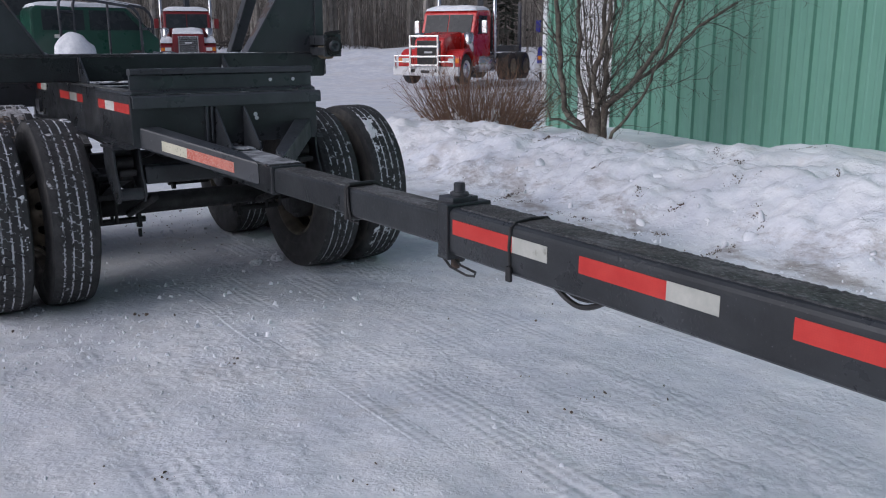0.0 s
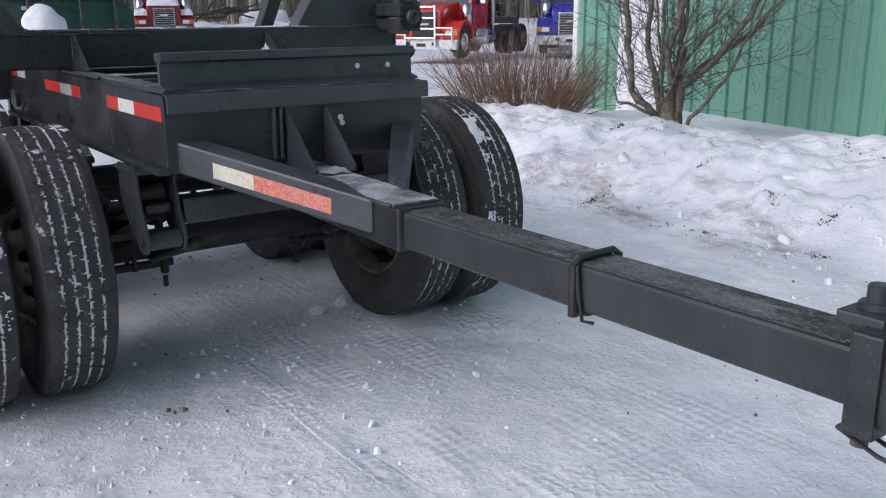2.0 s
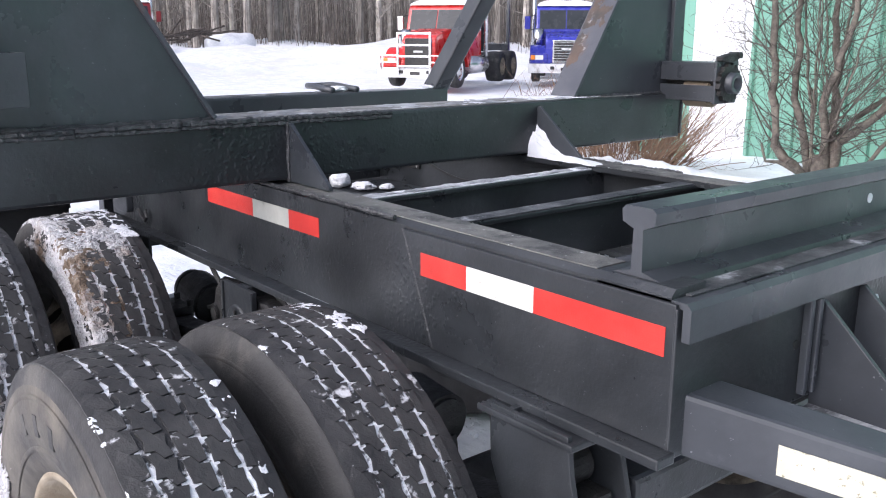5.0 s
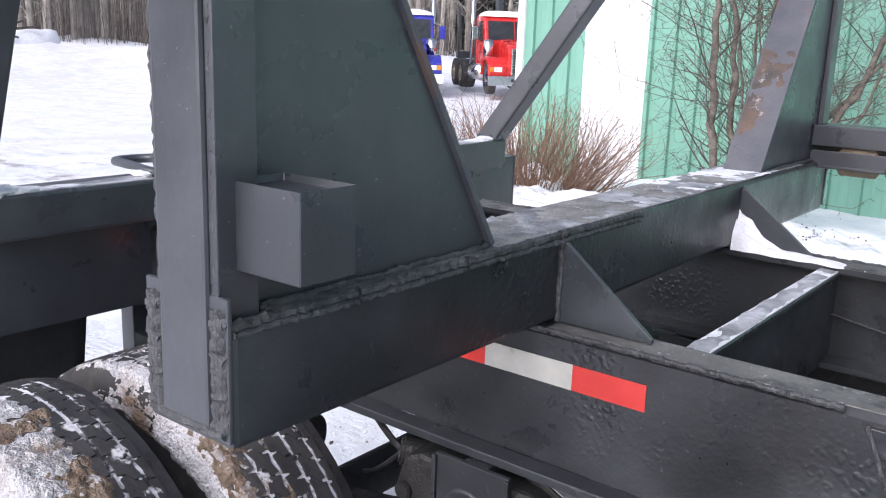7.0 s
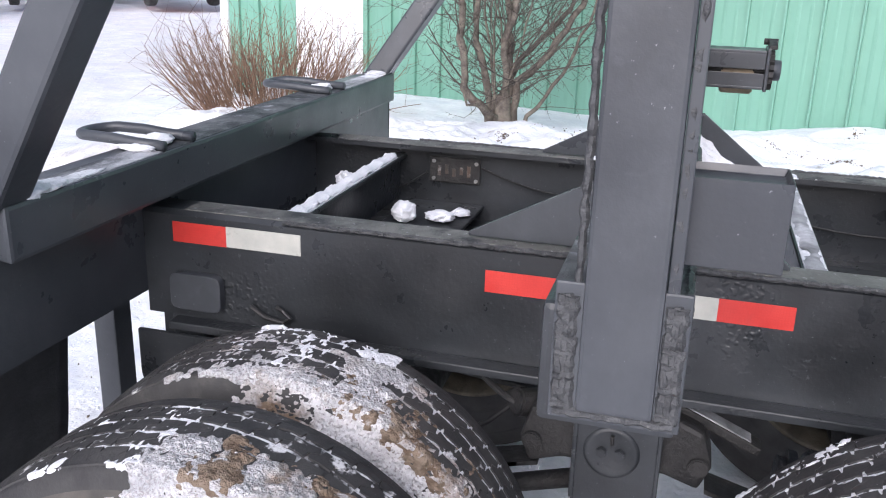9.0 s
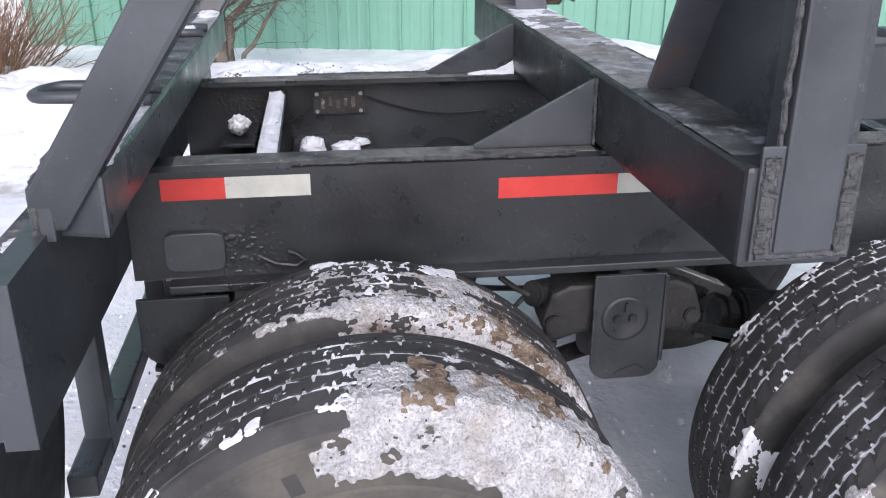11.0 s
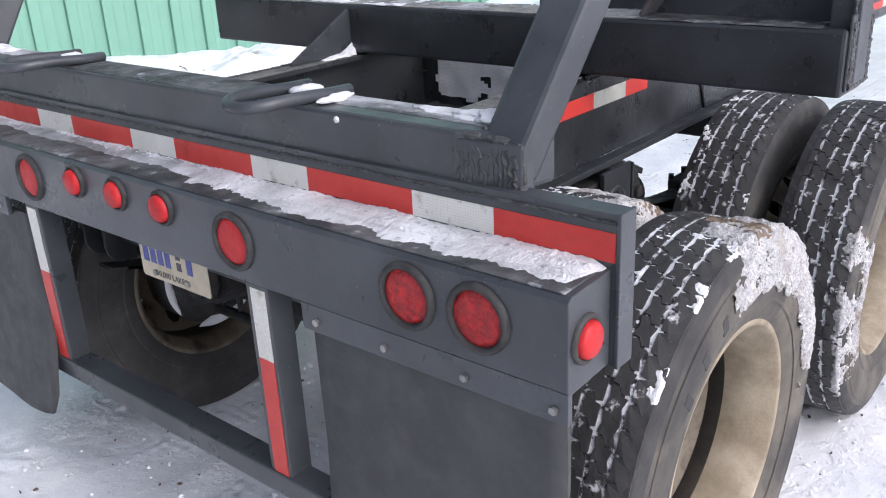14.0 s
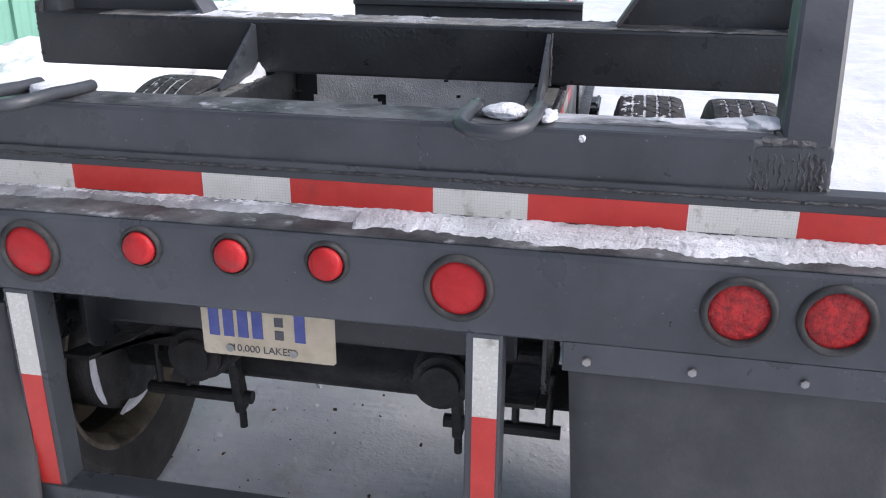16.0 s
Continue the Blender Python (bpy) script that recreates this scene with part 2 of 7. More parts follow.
MUD_SNOW = surface("muddy_snow_crust", (0.50, 0.50, 0.52), (0.76, 0.755, 0.76), 30.0, (0.6, 0.9), bump=1.0, fine=110, third=(0.24, 0.165, 0.105), third_scale=5.0, third_split=(0.56, 0.66), bump_dist=0.010)
layer(MUD_SNOW, 170.0, 0.50, 0.62, (0.27, 0.25, 0.24), 0.55, detail=2.0)
layer(MUD_SNOW, 60.0, 0.58, 0.68, (0.22, 0.19, 0.16), 0.45, detail=4.0)
layer(MUD_SNOW, 7.0, 0.52, 0.68, (0.36, 0.31, 0.26), 0.6)
BROWN_MUD = surface("brown_mud_crust", (0.14, 0.095, 0.062), (0.30, 0.235, 0.175), 25.0, (0.75, 0.95), bump=1.0, fine=120, third=(0.6, 0.58, 0.56), third_scale=22.0, third_split=(0.58, 0.66), bump_dist=0.008)
DUAL_MUD = surface("grey_brown_dual_crust", (0.44, 0.42, 0.41), (0.80, 0.79, 0.80), 5.0, (0.7, 0.95), bump=1.0, fine=100, third=(0.20, 0.14, 0.095), third_scale=6.0, third_split=(0.50, 0.62), bump_dist=0.010)
layer(DUAL_MUD, 150.0, 0.52, 0.66, (0.16, 0.14, 0.125), 0.6, detail=2.0)
FLANGE = surface("worn_grey_paint", (0.050, 0.054, 0.066), (0.085, 0.088, 0.10), 6.0, (0.35, 0.6), bump=0.25, fine=140, third=(0.14, 0.08, 0.055), third_scale=5.0, third_split=(0.56, 0.72))
STRAP = surface("tan_strap_roll", (0.24, 0.19, 0.13), (0.34, 0.28, 0.2), 30.0, (0.7, 0.9), bump=0.4, fine=200)
RED_TAPE = surface("red_reflective_tape", (0.50, 0.028, 0.022), (0.58, 0.048, 0.036), 12.0, (0.3, 0.45), bump=0.1, fine=300, third=(0.36, 0.04, 0.035), third_scale=9.0, third_split=(0.6, 0.8))
ORANGE_TAPE = surface("faded_red_tape", (0.50, 0.10, 0.06), (0.62, 0.20, 0.14), 30.0, (0.45, 0.7), bump=0.2, fine=300)
WHITE_TAPE = surface("white_reflective_tape", (0.62, 0.62, 0.58), (0.72, 0.72, 0.68), 10.0, (0.3, 0.5), bump=0.1, fine=300, third=(0.35, 0.33, 0.28), third_scale=22.0, third_split=(0.59, 0.69))
DIRTY_TAPE = surface("grimy_white_tape", (0.40, 0.41, 0.37), (0.52, 0.52, 0.47), 14.0, (0.35, 0.55), bump=0.1, fine=300, third=(0.22, 0.21, 0.17), third_scale=20.0, third_split=(0.60, 0.72))
AGED_TAPE = surface("yellowed_white_tape", (0.55, 0.53, 0.40), (0.66, 0.63, 0.50), 12.0, (0.4, 0.6), bump=0.15, fine=300, third=(0.2, 0.18, 0.12), third_scale=25.0, third_split=(0.66, 0.72))


def honeycomb(m, colour, most):
    """Draws the fine mesh of cells that reflective tape has."""
    n, l = m.node_tree.nodes, m.node_tree.links
    p = n["Principled BSDF"]
    old = p.inputs["Base Color"].links[0].from_socket
    co = n.new("ShaderNodeTexCoord")
    cells = n.new("ShaderNodeTexVoronoi")
    cells.feature = "DISTANCE_TO_EDGE"
    cells.inputs["Scale"].default_value, cells.inputs["Randomness"].default_value = 165.0, 0.25
    l.new(co.outputs["Object"], cells.inputs["Vector"])
    r = n.new("ShaderNodeMapRange")
    r.inputs["From Min"].default_value, r.inputs["From Max"].default_value = 0.11, 0.05
    r.inputs["To Max"].default_value = most
    l.new(cells.outputs["Distance"], r.inputs["Value"])
    mx = n.new("ShaderNodeMix")
    mx.data_type = "RGBA"
    l.new(r.outputs["Result"], mx.inputs["Factor"])
    l.new(old, mx.inputs["A"])
    mx.inputs["B"].default_value = (*colour, 1)
    l.new(mx.outputs["Result"], p.inputs["Base Color"])


honeycomb(WHITE_TAPE, (0.44, 0.42, 0.35), 0.42)
honeycomb(RED_TAPE, (0.42, 0.02, 0.015), 0.22)
layer(AGED_TAPE, 70.0, 0.60, 0.68, (0.16, 0.14, 0.08), 0.8, detail=3.0)
layer(ORANGE_TAPE, 130.0, 0.48, 0.60, (0.62, 0.40, 0.34), 0.55, detail=2.0)
LENS = surface("red_lamp_lens", (0.40, 0.010, 0.012), (0.50, 0.022, 0.024), 24.0, (0.38, 0.6), bump=0.2, fine=160, coat=0.08, third=(0.30, 0.05, 0.05), third_scale=16.0, third_split=(0.55, 0.75), spec=0.3)
LENS_LED = surface("red_led_lens", (0.20, 0.005, 0.007), (0.52, 0.02, 0.02), 70.0, (0.22, 0.42), bump=0.6, fine=60, coat=0.12, spec=0.35)
GROMMET = surface("rubber_grommet", (0.018, 0.018, 0.018), (0.05, 0.05, 0.048), 20.0, (0.55, 0.8), bump=0.2)
FLAP = surface("rubber_mudflap", (0.032, 0.034, 0.036), (0.058, 0.060, 0.062), 5.0, (0.5, 0.75), bump=0.2, fine=90, third=(0.12, 0.12, 0.12), third_scale=14.0, third_split=(0.68, 0.78))
PLATE = surface("licence_plate_white", (0.42, 0.36, 0.25), (0.58, 0.51, 0.38), 12.0, (0.4, 0.6), bump=0.15, third=(0.3, 0.22, 0.13), third_scale=12.0, third_split=(0.62, 0.74))
BLUE_INK = surface("blue_ink", (0.05, 0.07, 0.26), (0.08, 0.10, 0.32), 30.0, (0.4, 0.6), bump=0.0)
DARK_INK = surface("dark_ink", (0.05, 0.05, 0.06), (0.09, 0.09, 0.10), 30.0, (0.4, 0.6), bump=0.0)
HOSE = surface("black_hose", (0.012, 0.012, 0.012), (0.03, 0.03, 0.03), 20.0, (0.35, 0.55), bump=0.1)
WALL_GREEN = surface("green_sheet_steel", (0.150, 0.325, 0.245), (0.172, 0.358, 0.275), 0.9, (0.35, 0.5), bump=0.06, fine=40, third=(0.18, 0.37, 0.28), third_scale=2.0, third_split=(0.55, 0.8))
WALL_WHITE = surface("white_sheet_steel", (0.66, 0.68, 0.68), (0.76, 0.77, 0.77), 1.5, (0.35, 0.5), bump=0.06, fine=40)
BARK = surface("grey_brown_bark", (0.075, 0.063, 0.052), (0.20, 0.172, 0.14), 14.0, (0.75, 0.95), bump=0.8, fine=60, third=(0.07, 0.05, 0.04), third_scale=9.0)
TWIG = surface("dark_twig", (0.045, 0.038, 0.033), (0.11, 0.092, 0.078), 10.0, (0.7, 0.9), bump=0.3)
SHRUB = surface("reddish_shrub_stem", (0.11, 0.062, 0.042), (0.24, 0.15, 0.095), 4.0, (0.7, 0.9), bump=0.3)
WOODS = surface("winter_woods", (0.16, 0.145, 0.125), (0.34, 0.315, 0.285), 0.8, (0.9, 1.0), bump=0.0, third=(0.10, 0.105, 0.09), third_scale=0.35, third_split=(0.55, 0.75))
TRUNK_FAR = surface("pale_far_trunk", (0.20, 0.18, 0.155), (0.42, 0.39, 0.35), 1.6, (0.85, 1.0), bump=0.0, vary=0.4)
SPRUCE = surface("dark_spruce", (0.018, 0.03, 0.02), (0.05, 0.065, 0.05), 1.5, (0.85, 1.0), bump=0.0, third=(0.6, 0.62, 0.64), third_scale=2.5, third_split=(0.62, 0.68))
DIRT = surface("dark_dirt_crumb", (0.06, 0.048, 0.038), (0.17, 0.13, 0.10), 20.0, (0.8, 1.0), bump=0.5)
TRUCK_RED = surface("red_truck_paint", (0.52, 0.018, 0.015), (0.58, 0.03, 0.025), 1.0, (0.2, 0.35), bump=0.0, coat=0.4)
TRUCK_MAROON = surface("dull_red_truck_paint", (0.17, 0.012, 0.016), (0.21, 0.02, 0.022), 1.0, (0.25, 0.4), bump=0.0, coat=0.3)
TRUCK_BLUE = surface("blue_truck_paint", (0.025, 0.03, 0.30), (0.04, 0.045, 0.36), 1.0, (0.2, 0.35), bump=0.0, coat=0.4)
TRUCK_GREEN = surface("dark_green_truck_paint", (0.008, 0.05, 0.032), (0.012, 0.07, 0.045), 1.0, (0.25, 0.4), bump=0.0, coat=0.3)
CHROME = surface("chrome", (0.62, 0.62, 0.62), (0.72, 0.72, 0.72), 3.0, (0.15, 0.3), metal=1.0, bump=0.0)
BUMPER_WHITE = surface("white_truck_bumper", (0.6, 0.6, 0.6), (0.7, 0.7, 0.7), 3.0, (0.35, 0.5), bump=0.0, third=(0.3, 0.28, 0.26), third_scale=3.0)
WINDSCREEN = surface("dark_windscreen", (0.02, 0.025, 0.028), (0.035, 0.04, 0.045), 1.0, (0.22, 0.32), bump=0.0, spec=0.25)
HEADLIGHT = surface("headlight_glass", (0.7, 0.7, 0.68), (0.8, 0.8, 0.78), 6.0, (0.1, 0.2), bump=0.0)
AMBER = surface("amber_lens", (0.7, 0.2, 0.02), (0.75, 0.25, 0.03), 6.0, (0.15, 0.25), bump=0.0)


# mesh helpers
def box(bm, x0, x1, y0, y1, z0, z1, bevel=0.004, m=None, segs=2):
    """A box between limits with softened edges; m turns it."""
    got = bmesh.ops.create_cube(bm, size=1.0)["verts"]
    t = Matrix.Translation(((x0 + x1) / 2, (y0 + y1) / 2, (z0 + z1) / 2)) @ Matrix.Diagonal((x1 - x0, y1 - y0, z1 - z0, 1))
    bmesh.ops.transform(bm, matrix=(m @ t) if m else t, verts=got)
    if bevel:
        edges = list({e for v in got for e in v.link_edges})
        bmesh.ops.bevel(bm, geom=edges, offset=bevel, segments=segs, profile=0.6, affect="EDGES")
    return bm


def beam(bm, a, b, w, h, bevel=0.004, up=(0, 0, 1), segs=2):
    """A square bar from a to b, w across and h in the up sense."""
    a, b = Vector(a), Vector(b)
    d = b - a
    ahead = d.normalized()
    side = ahead.cross(Vector(up)).normalized()
    top = side.cross(ahead)
    m = Matrix((side, ahead, top)).transposed().to_4x4()
    m.translation = (a + b) / 2
    return box(bm, -w / 2, w / 2, -d.length / 2, d.length / 2, -h / 2, h / 2, bevel, m, segs)


def prism(bm, outline, axis, lo, hi, bevel=0.0):
    """An outline in the two other axes, drawn out along axis from lo to hi."""
    put = {"x": lambda u, v, w: (w, u, v), "y": lambda u, v, w: (u, w, v), "z": lambda u, v, w: (u, v, w)}[axis]
    one = [bm.verts.new(put(u, v, lo)) for u, v in outline]
    two = [bm.verts.new(put(u, v, hi)) for u, v in outline]
    faces = [bm.faces.new(one[::-1]), bm.faces.new(two)]
    k = len(outline)
    faces += [bm.faces.new((one[i], one[(i + 1) % k], two[(i + 1) % k], two[i])) for i in range(k)]
    bmesh.ops.recalc_face_normals(bm, faces=faces)
    if bevel:
        bmesh.ops.bevel(bm, geom=list({e for f in faces for e in f.edges}), offset=bevel, segments=2, profile=0.6, affect="EDGES")
    return bm


def rod(bm, a, b, r, sides=16, r2=None, bevel=0.0):
    a, b = Vector(a), Vector(b)
    d = b - a
    m = d.to_track_quat("Z", "Y").to_matrix().to_4x4()
    m.translation = (a + b) / 2
    got = bmesh.ops.create_cone(bm, cap_ends=True, segments=sides, radius1=r, radius2=r if r2 is None else r2, depth=d.length, matrix=m)["verts"]
    if bevel:
        rims = [e for e in {e for v in got for e in v.link_edges} if any(len(f.verts) > 4 for f in e.link_faces)]
        bmesh.ops.bevel(bm, geom=rims, offset=bevel, segments=2, affect="EDGES")
    return bm


def pipe(bm, points, r, sides=8, jitter=0.0, taper=1.0, rng=None):
    """A tube along a line of points, with closed ends."""
    pts = [Vector(p) for p in points]
    rings = []
    side = None
    for i, p in enumerate(pts):
        d = (pts[min(i + 1, len(pts) - 1)] - pts[max(i - 1, 0)]).normalized()
        if side is None:
            side = d.orthogonal().normalized()
        side = (side - d * side.dot(d)).normalized()
        other = d.cross(side)
        rr = r * (1 + (taper - 1) * i / max(1, len(pts) - 1))
        if jitter:
            rr *= 1 + (rng or random).uniform(-jitter, jitter)
        rings.append([bm.verts.new(p + (side * math.cos(2 * math.pi * k / sides) + other * math.sin(2 * math.pi * k / sides)) * rr) for k in range(sides)])
    for one, two in zip(rings, rings[1:]):
        for k in range(sides):
            bm.faces.new((one[k], one[(k + 1) % sides], two[(k + 1) % sides], two[k]))
    bm.faces.new(rings[0][::-1])
    bm.faces.new(rings[-1])
    return bm


def lathe(bm, profile, steps=64, slot=0, closed=False):
    """Turns a profile of (x, radius) about the x axis."""
    rings = [[bm.verts.new((x, r * math.cos(2 * math.pi * k / steps), r * math.sin(2 * math.pi * k / steps))) for x, r in profile] for k in range(steps)]
    n = len(profile)
    for k in range(steps):
        one, two = rings[k], rings[(k + 1) % steps]
        for i in range(n if closed else n - 1):
            f = bm.faces.new((one[i], two[i], two[(i + 1) % n], one[(i + 1) % n]))
            f.material_index = slot
            f.smooth = True
    return bm


def mesh_of(name, bm, *materials, smooth=False):
    me = bpy.data.meshes.new(name)
    bmesh.ops.recalc_face_normals(bm, faces=bm.faces) if len(bm.faces) < 60000 else None
    bm.to_mesh(me)
    bm.free()
    for m in materials:
        me.materials.append(m)
    if smooth:
        me.polygons.foreach_set("use_smooth", [True] * len(me.polygons))
    return me


def thing(name, place, label, category, group="", kind=""):
    """An empty at the base of a thing, to carry its parts."""
    ob = new(name)
    ob.location = place
    ob.empty_display_size = 0.2
    return tagged(ob, label, category, group, kind)


BASE = {}


def part(name, bm, material, parent, label="", smooth=False, local=False):
    """Links a bmesh, drawn in world places, as one mesh under a thing or a part."""
    top = parent
    while top.parent:
        top = top.parent
    if not local:
        bmesh.ops.translate(bm, vec=-Vector(top.location), verts=bm.verts)
    mats = material if isinstance(material, tuple) else (material,)
    ob = new(name, mesh_of(name, bm, *mats, smooth=smooth))
    ob.parent = parent
    if label:
        ob["label"] = label
    return ob


def beads(bm, parent, label=""):
    """Each loose bead of weld in a bmesh becomes a part of its own."""
    bm.verts.index_update()
    bm.faces.index_update()
    left = set(bm.verts)
    for first in list(bm.verts):
        if first not in left:
            continue
        left.discard(first)
        group, edge = set(), [first]
        while edge:
            v = edge.pop()
            group.add(v)
            for e in v.link_edges:
                w = e.other_vert(v)
                if w in left:
                    left.discard(w)
                    edge.append(w)
        one = bmesh.new()
        made = {v: one.verts.new(v.co) for v in sorted(group, key=lambda v: v.index)}
        for f in sorted({f for v in group for f in v.link_faces}, key=lambda f: f.index):
            one.faces.new([made[v] for v in f.verts])
        part("weld_bead", one, WELD, parent, label)
    bm.free()


def solid(name, bm, material, label, category, group="", kind="", smooth=False, origin=(0, 0, 0)):
    """A top-level thing of a single mesh."""
    mats = material if isinstance(material, tuple) else (material,)
    bmesh.ops.translate(bm, vec=-Vector(origin), verts=bm.verts)
    ob = new(name, mesh_of(name, bm, *mats, smooth=smooth))
    ob.location = origin
    return tagged(ob, label, category, group, kind)


def draw_in(grid, values, far):
    """Moves the points just outside a ragged patch to where its edge runs, for a smooth outline."""
    out = dict(grid)
    for k, (inside, p) in grid.items():
        if inside:
            continue
        found = []
        for i in (-1, 0, 1):
            for j in (-1, 0, 1):
                q = (k[0] + i, k[1] + j)
                if (i or j) and q in grid and grid[q][0]:
                    t = values[q] / max(1e-6, values[q] - values[k])
                    found.append(Vector(grid[q][1]).lerp(Vector(p), min(far, t)))
        if found:
            out[k] = (False, sum(found, Vector()) / len(found))
    return out


def cap(bm, x0, x1, y0, y1, z, thick, cover=0.5, scale=6.0, seed=0.0, step=0.012, edge=0.03, slope=(0.0, 0.0)):
    """A ragged crust of snow on a flat top: a height field cut to the places where it lies."""
    nx, ny = max(3, int((x1 - x0) / step)), max(3, int((y1 - y0) / step))
    grid, values = {}, {}
    for i in range(nx + 1):
        for j in range(ny + 1):
            x, y = x0 + (x1 - x0) * i / nx, y0 + (y1 - y0) * j / ny
            rim = min(x - x0, x1 - x, y - y0, y1 - y) / edge
            v = noise.fractal((x * scale + seed * 7.3, y * scale + seed * 3.1, seed), 0.7, 2.1, 5) * 0.55 + cover
            v += 0.16 * noise.fractal((x * 38, y * 38, seed), 0.7, 2.1, 3)
            v = min(v, (cover + 0.55) * min(1.0, rim + 0.5 * noise.fractal((x * 16, y * 16, seed + 2), 0.7, 2.0, 4) - 0.05))
            h = thick * max(0.0, min(1.0, v * 2.2)) ** 0.6 + min(thick, 0.02) * 0.3 * noise.noise((x * 25, y * 25, seed + 5))
            values[i, j] = v
            grid[i, j] = (v > 0, (x, y, z + (h if v > 0 else -0.001) + slope[0] * (x - x0) + slope[1] * (y - y0)))
    grid = draw_in(grid, values, 1.0)
    made = {}

    def vert(k):
        if k not in made:
            made[k] = bm.verts.new(grid[k][1])
        return made[k]

    for i in range(nx):
        for j in range(ny):
            ks = ((i, j), (i + 1, j), (i + 1, j + 1), (i, j + 1))
            if sum(grid[k][0] for k in ks) >= 2:
                bm.faces.new([vert(k) for k in ks]).smooth = True
    return bm


def ledge_snow(bm, x0, x1, yb, width, z, thick, seed):
    """Snow along a ledge against an upright plate at yb, with a ragged free edge towards +y."""
    n, k = int((x1 - x0) / 0.005), 16
    rows = []
    for i in range(n + 1):
        x = x0 + (x1 - x0) * i / n
        end = min(1.0, min(i, n - i) / 5)
        w = width * (0.82 + 0.40 * noise.fractal((x * 5, seed, 0.3), 0.7, 2.1, 6) + 0.10 * noise.noise((x * 90, seed, 2))) * end
        w = max(0.012, min(0.122, w))
        row = []
        for j in range(k + 1):
            u = j / k
            h = thick * end * max(0.0, 1 - u ** 2) ** 0.8 * (0.70 + 0.3 * noise.noise((x * 9, u * 2, seed)) + 0.22 * noise.noise((x * 90, u * 12, seed)))
            row.append(bm.verts.new((x, yb + w * u, z - 0.03 * w * u + h - (0.003 if j == k else 0))))
        rows.append(row)
    for a, b in zip(rows, rows[1:]):
        for j in range(k):
            bm.faces.new((a[j], b[j], b[j + 1], a[j + 1])).smooth = True
    return bm


def snow_slab(bm, x0, x1, y0, y1, z, thick, seed, slope=0.0):
    """A rounded pillow of snow on a roof."""
    n = 26
    rows = []
    for i in range(n + 1):
        row = []
        for j in range(n + 1):
            u, v = 2 * i / n - 1, 2 * j / n - 1
            u, v = math.copysign(abs(u) ** 0.6, u), math.copysign(abs(v) ** 0.6, v)
            h = thick * math.sqrt(max(0.0, 1 - u ** 6)) * math.sqrt(max(0.0, 1 - v ** 6)) * (1 + 0.35 * noise.noise((u * 1.6 + seed, v * 1.6, seed)))
            w = 0.03 * noise.noise((u * 3, v * 3, seed + 4))
            row.append(bm.verts.new(((x0 + x1) / 2 + (x1 - x0) / 2 * u + w, (y0 + y1) / 2 + (y1 - y0) / 2 * v + w, z + slope * (v + 1) * (y1 - y0) / 2 + h)))
        rows.append(row)
    for a, b in zip(rows, rows[1:]):
        for j in range(n):
            bm.faces.new((a[j], b[j], b[j + 1], a[j + 1])).smooth = True
    return bm


def lump(place, radii, seed, rough=0.35):
    """A broken lump of snow."""
    bm = bmesh.new()
    bmesh.ops.create_icosphere(bm, subdivisions=4, radius=1.0)
    for v in bm.verts:
        p = v.co.copy()
        v.co = p * (1 + rough * noise.fractal(p * 1.6 + Vector((seed, 0, 0)), 0.8, 2.1, 5))
    bmesh.ops.transform(bm, matrix=Matrix.Translation(place) @ Matrix.Diagonal((*radii, 1)), verts=bm.verts)
    return bm


def weld(bm, a, b, r=0.008, seed=0):
    """A lumpy bead of weld."""
    rng = random.Random(seed)
    a, b = Vector(a), Vector(b)
    k = max(3, int((b - a).length / 0.008))
    pts = [a.lerp(b, i / k) + Vector([rng.uniform(-0.0015, 0.0015) for _ in range(3)]) for i in range(k + 1)]
    return pipe(bm, pts, r, 7, 0.20, rng=rng)


BM = bmesh.new


# ground: one sheet of packed snow with the ploughed bank and the yard behind it


def smooth_step(a, b, v):
    u = min(1.0, max(0.0, (v - a) / (b - a)))
    return u * u * (3 - 2 * u)


def bank_height(x, y):
    """The ploughed bank beside the drive and the deeper snow up to the building."""
    toe = 5.35 + 0.25 * noise.noise((y * 0.5, 3.1, 0)) + 0.10 * noise.noise((y * 1.7, 8.1, 0))
    end = 1 - smooth_step(10.3, 12.2, y + 0.12 * (x - 7))
    up = 0.25 * smooth_step(toe, toe + 0.9, x) + 0.75 * smooth_step(toe + 0.35, toe + 1.35, x)
    lump = 0.5 + 0.5 * noise.noise((x * 1.1, y * 0.9, 4.0))
    crest = 0.40 + 0.10 * lump
    back = smooth_step(7.3, 8.6, x)
    h = up * (crest * (1 - back) + 0.20 * back)
    h += 0.30 * math.exp(-((x - 8.4) / 0.8) ** 2 - ((y - 4.6) / 1.3) ** 2)
    h += up * 0.07 * (1 - back) * noise.fractal((x * 1.8, y * 1.8, 1.0), 0.8, 2.0, 4)
    return h * end


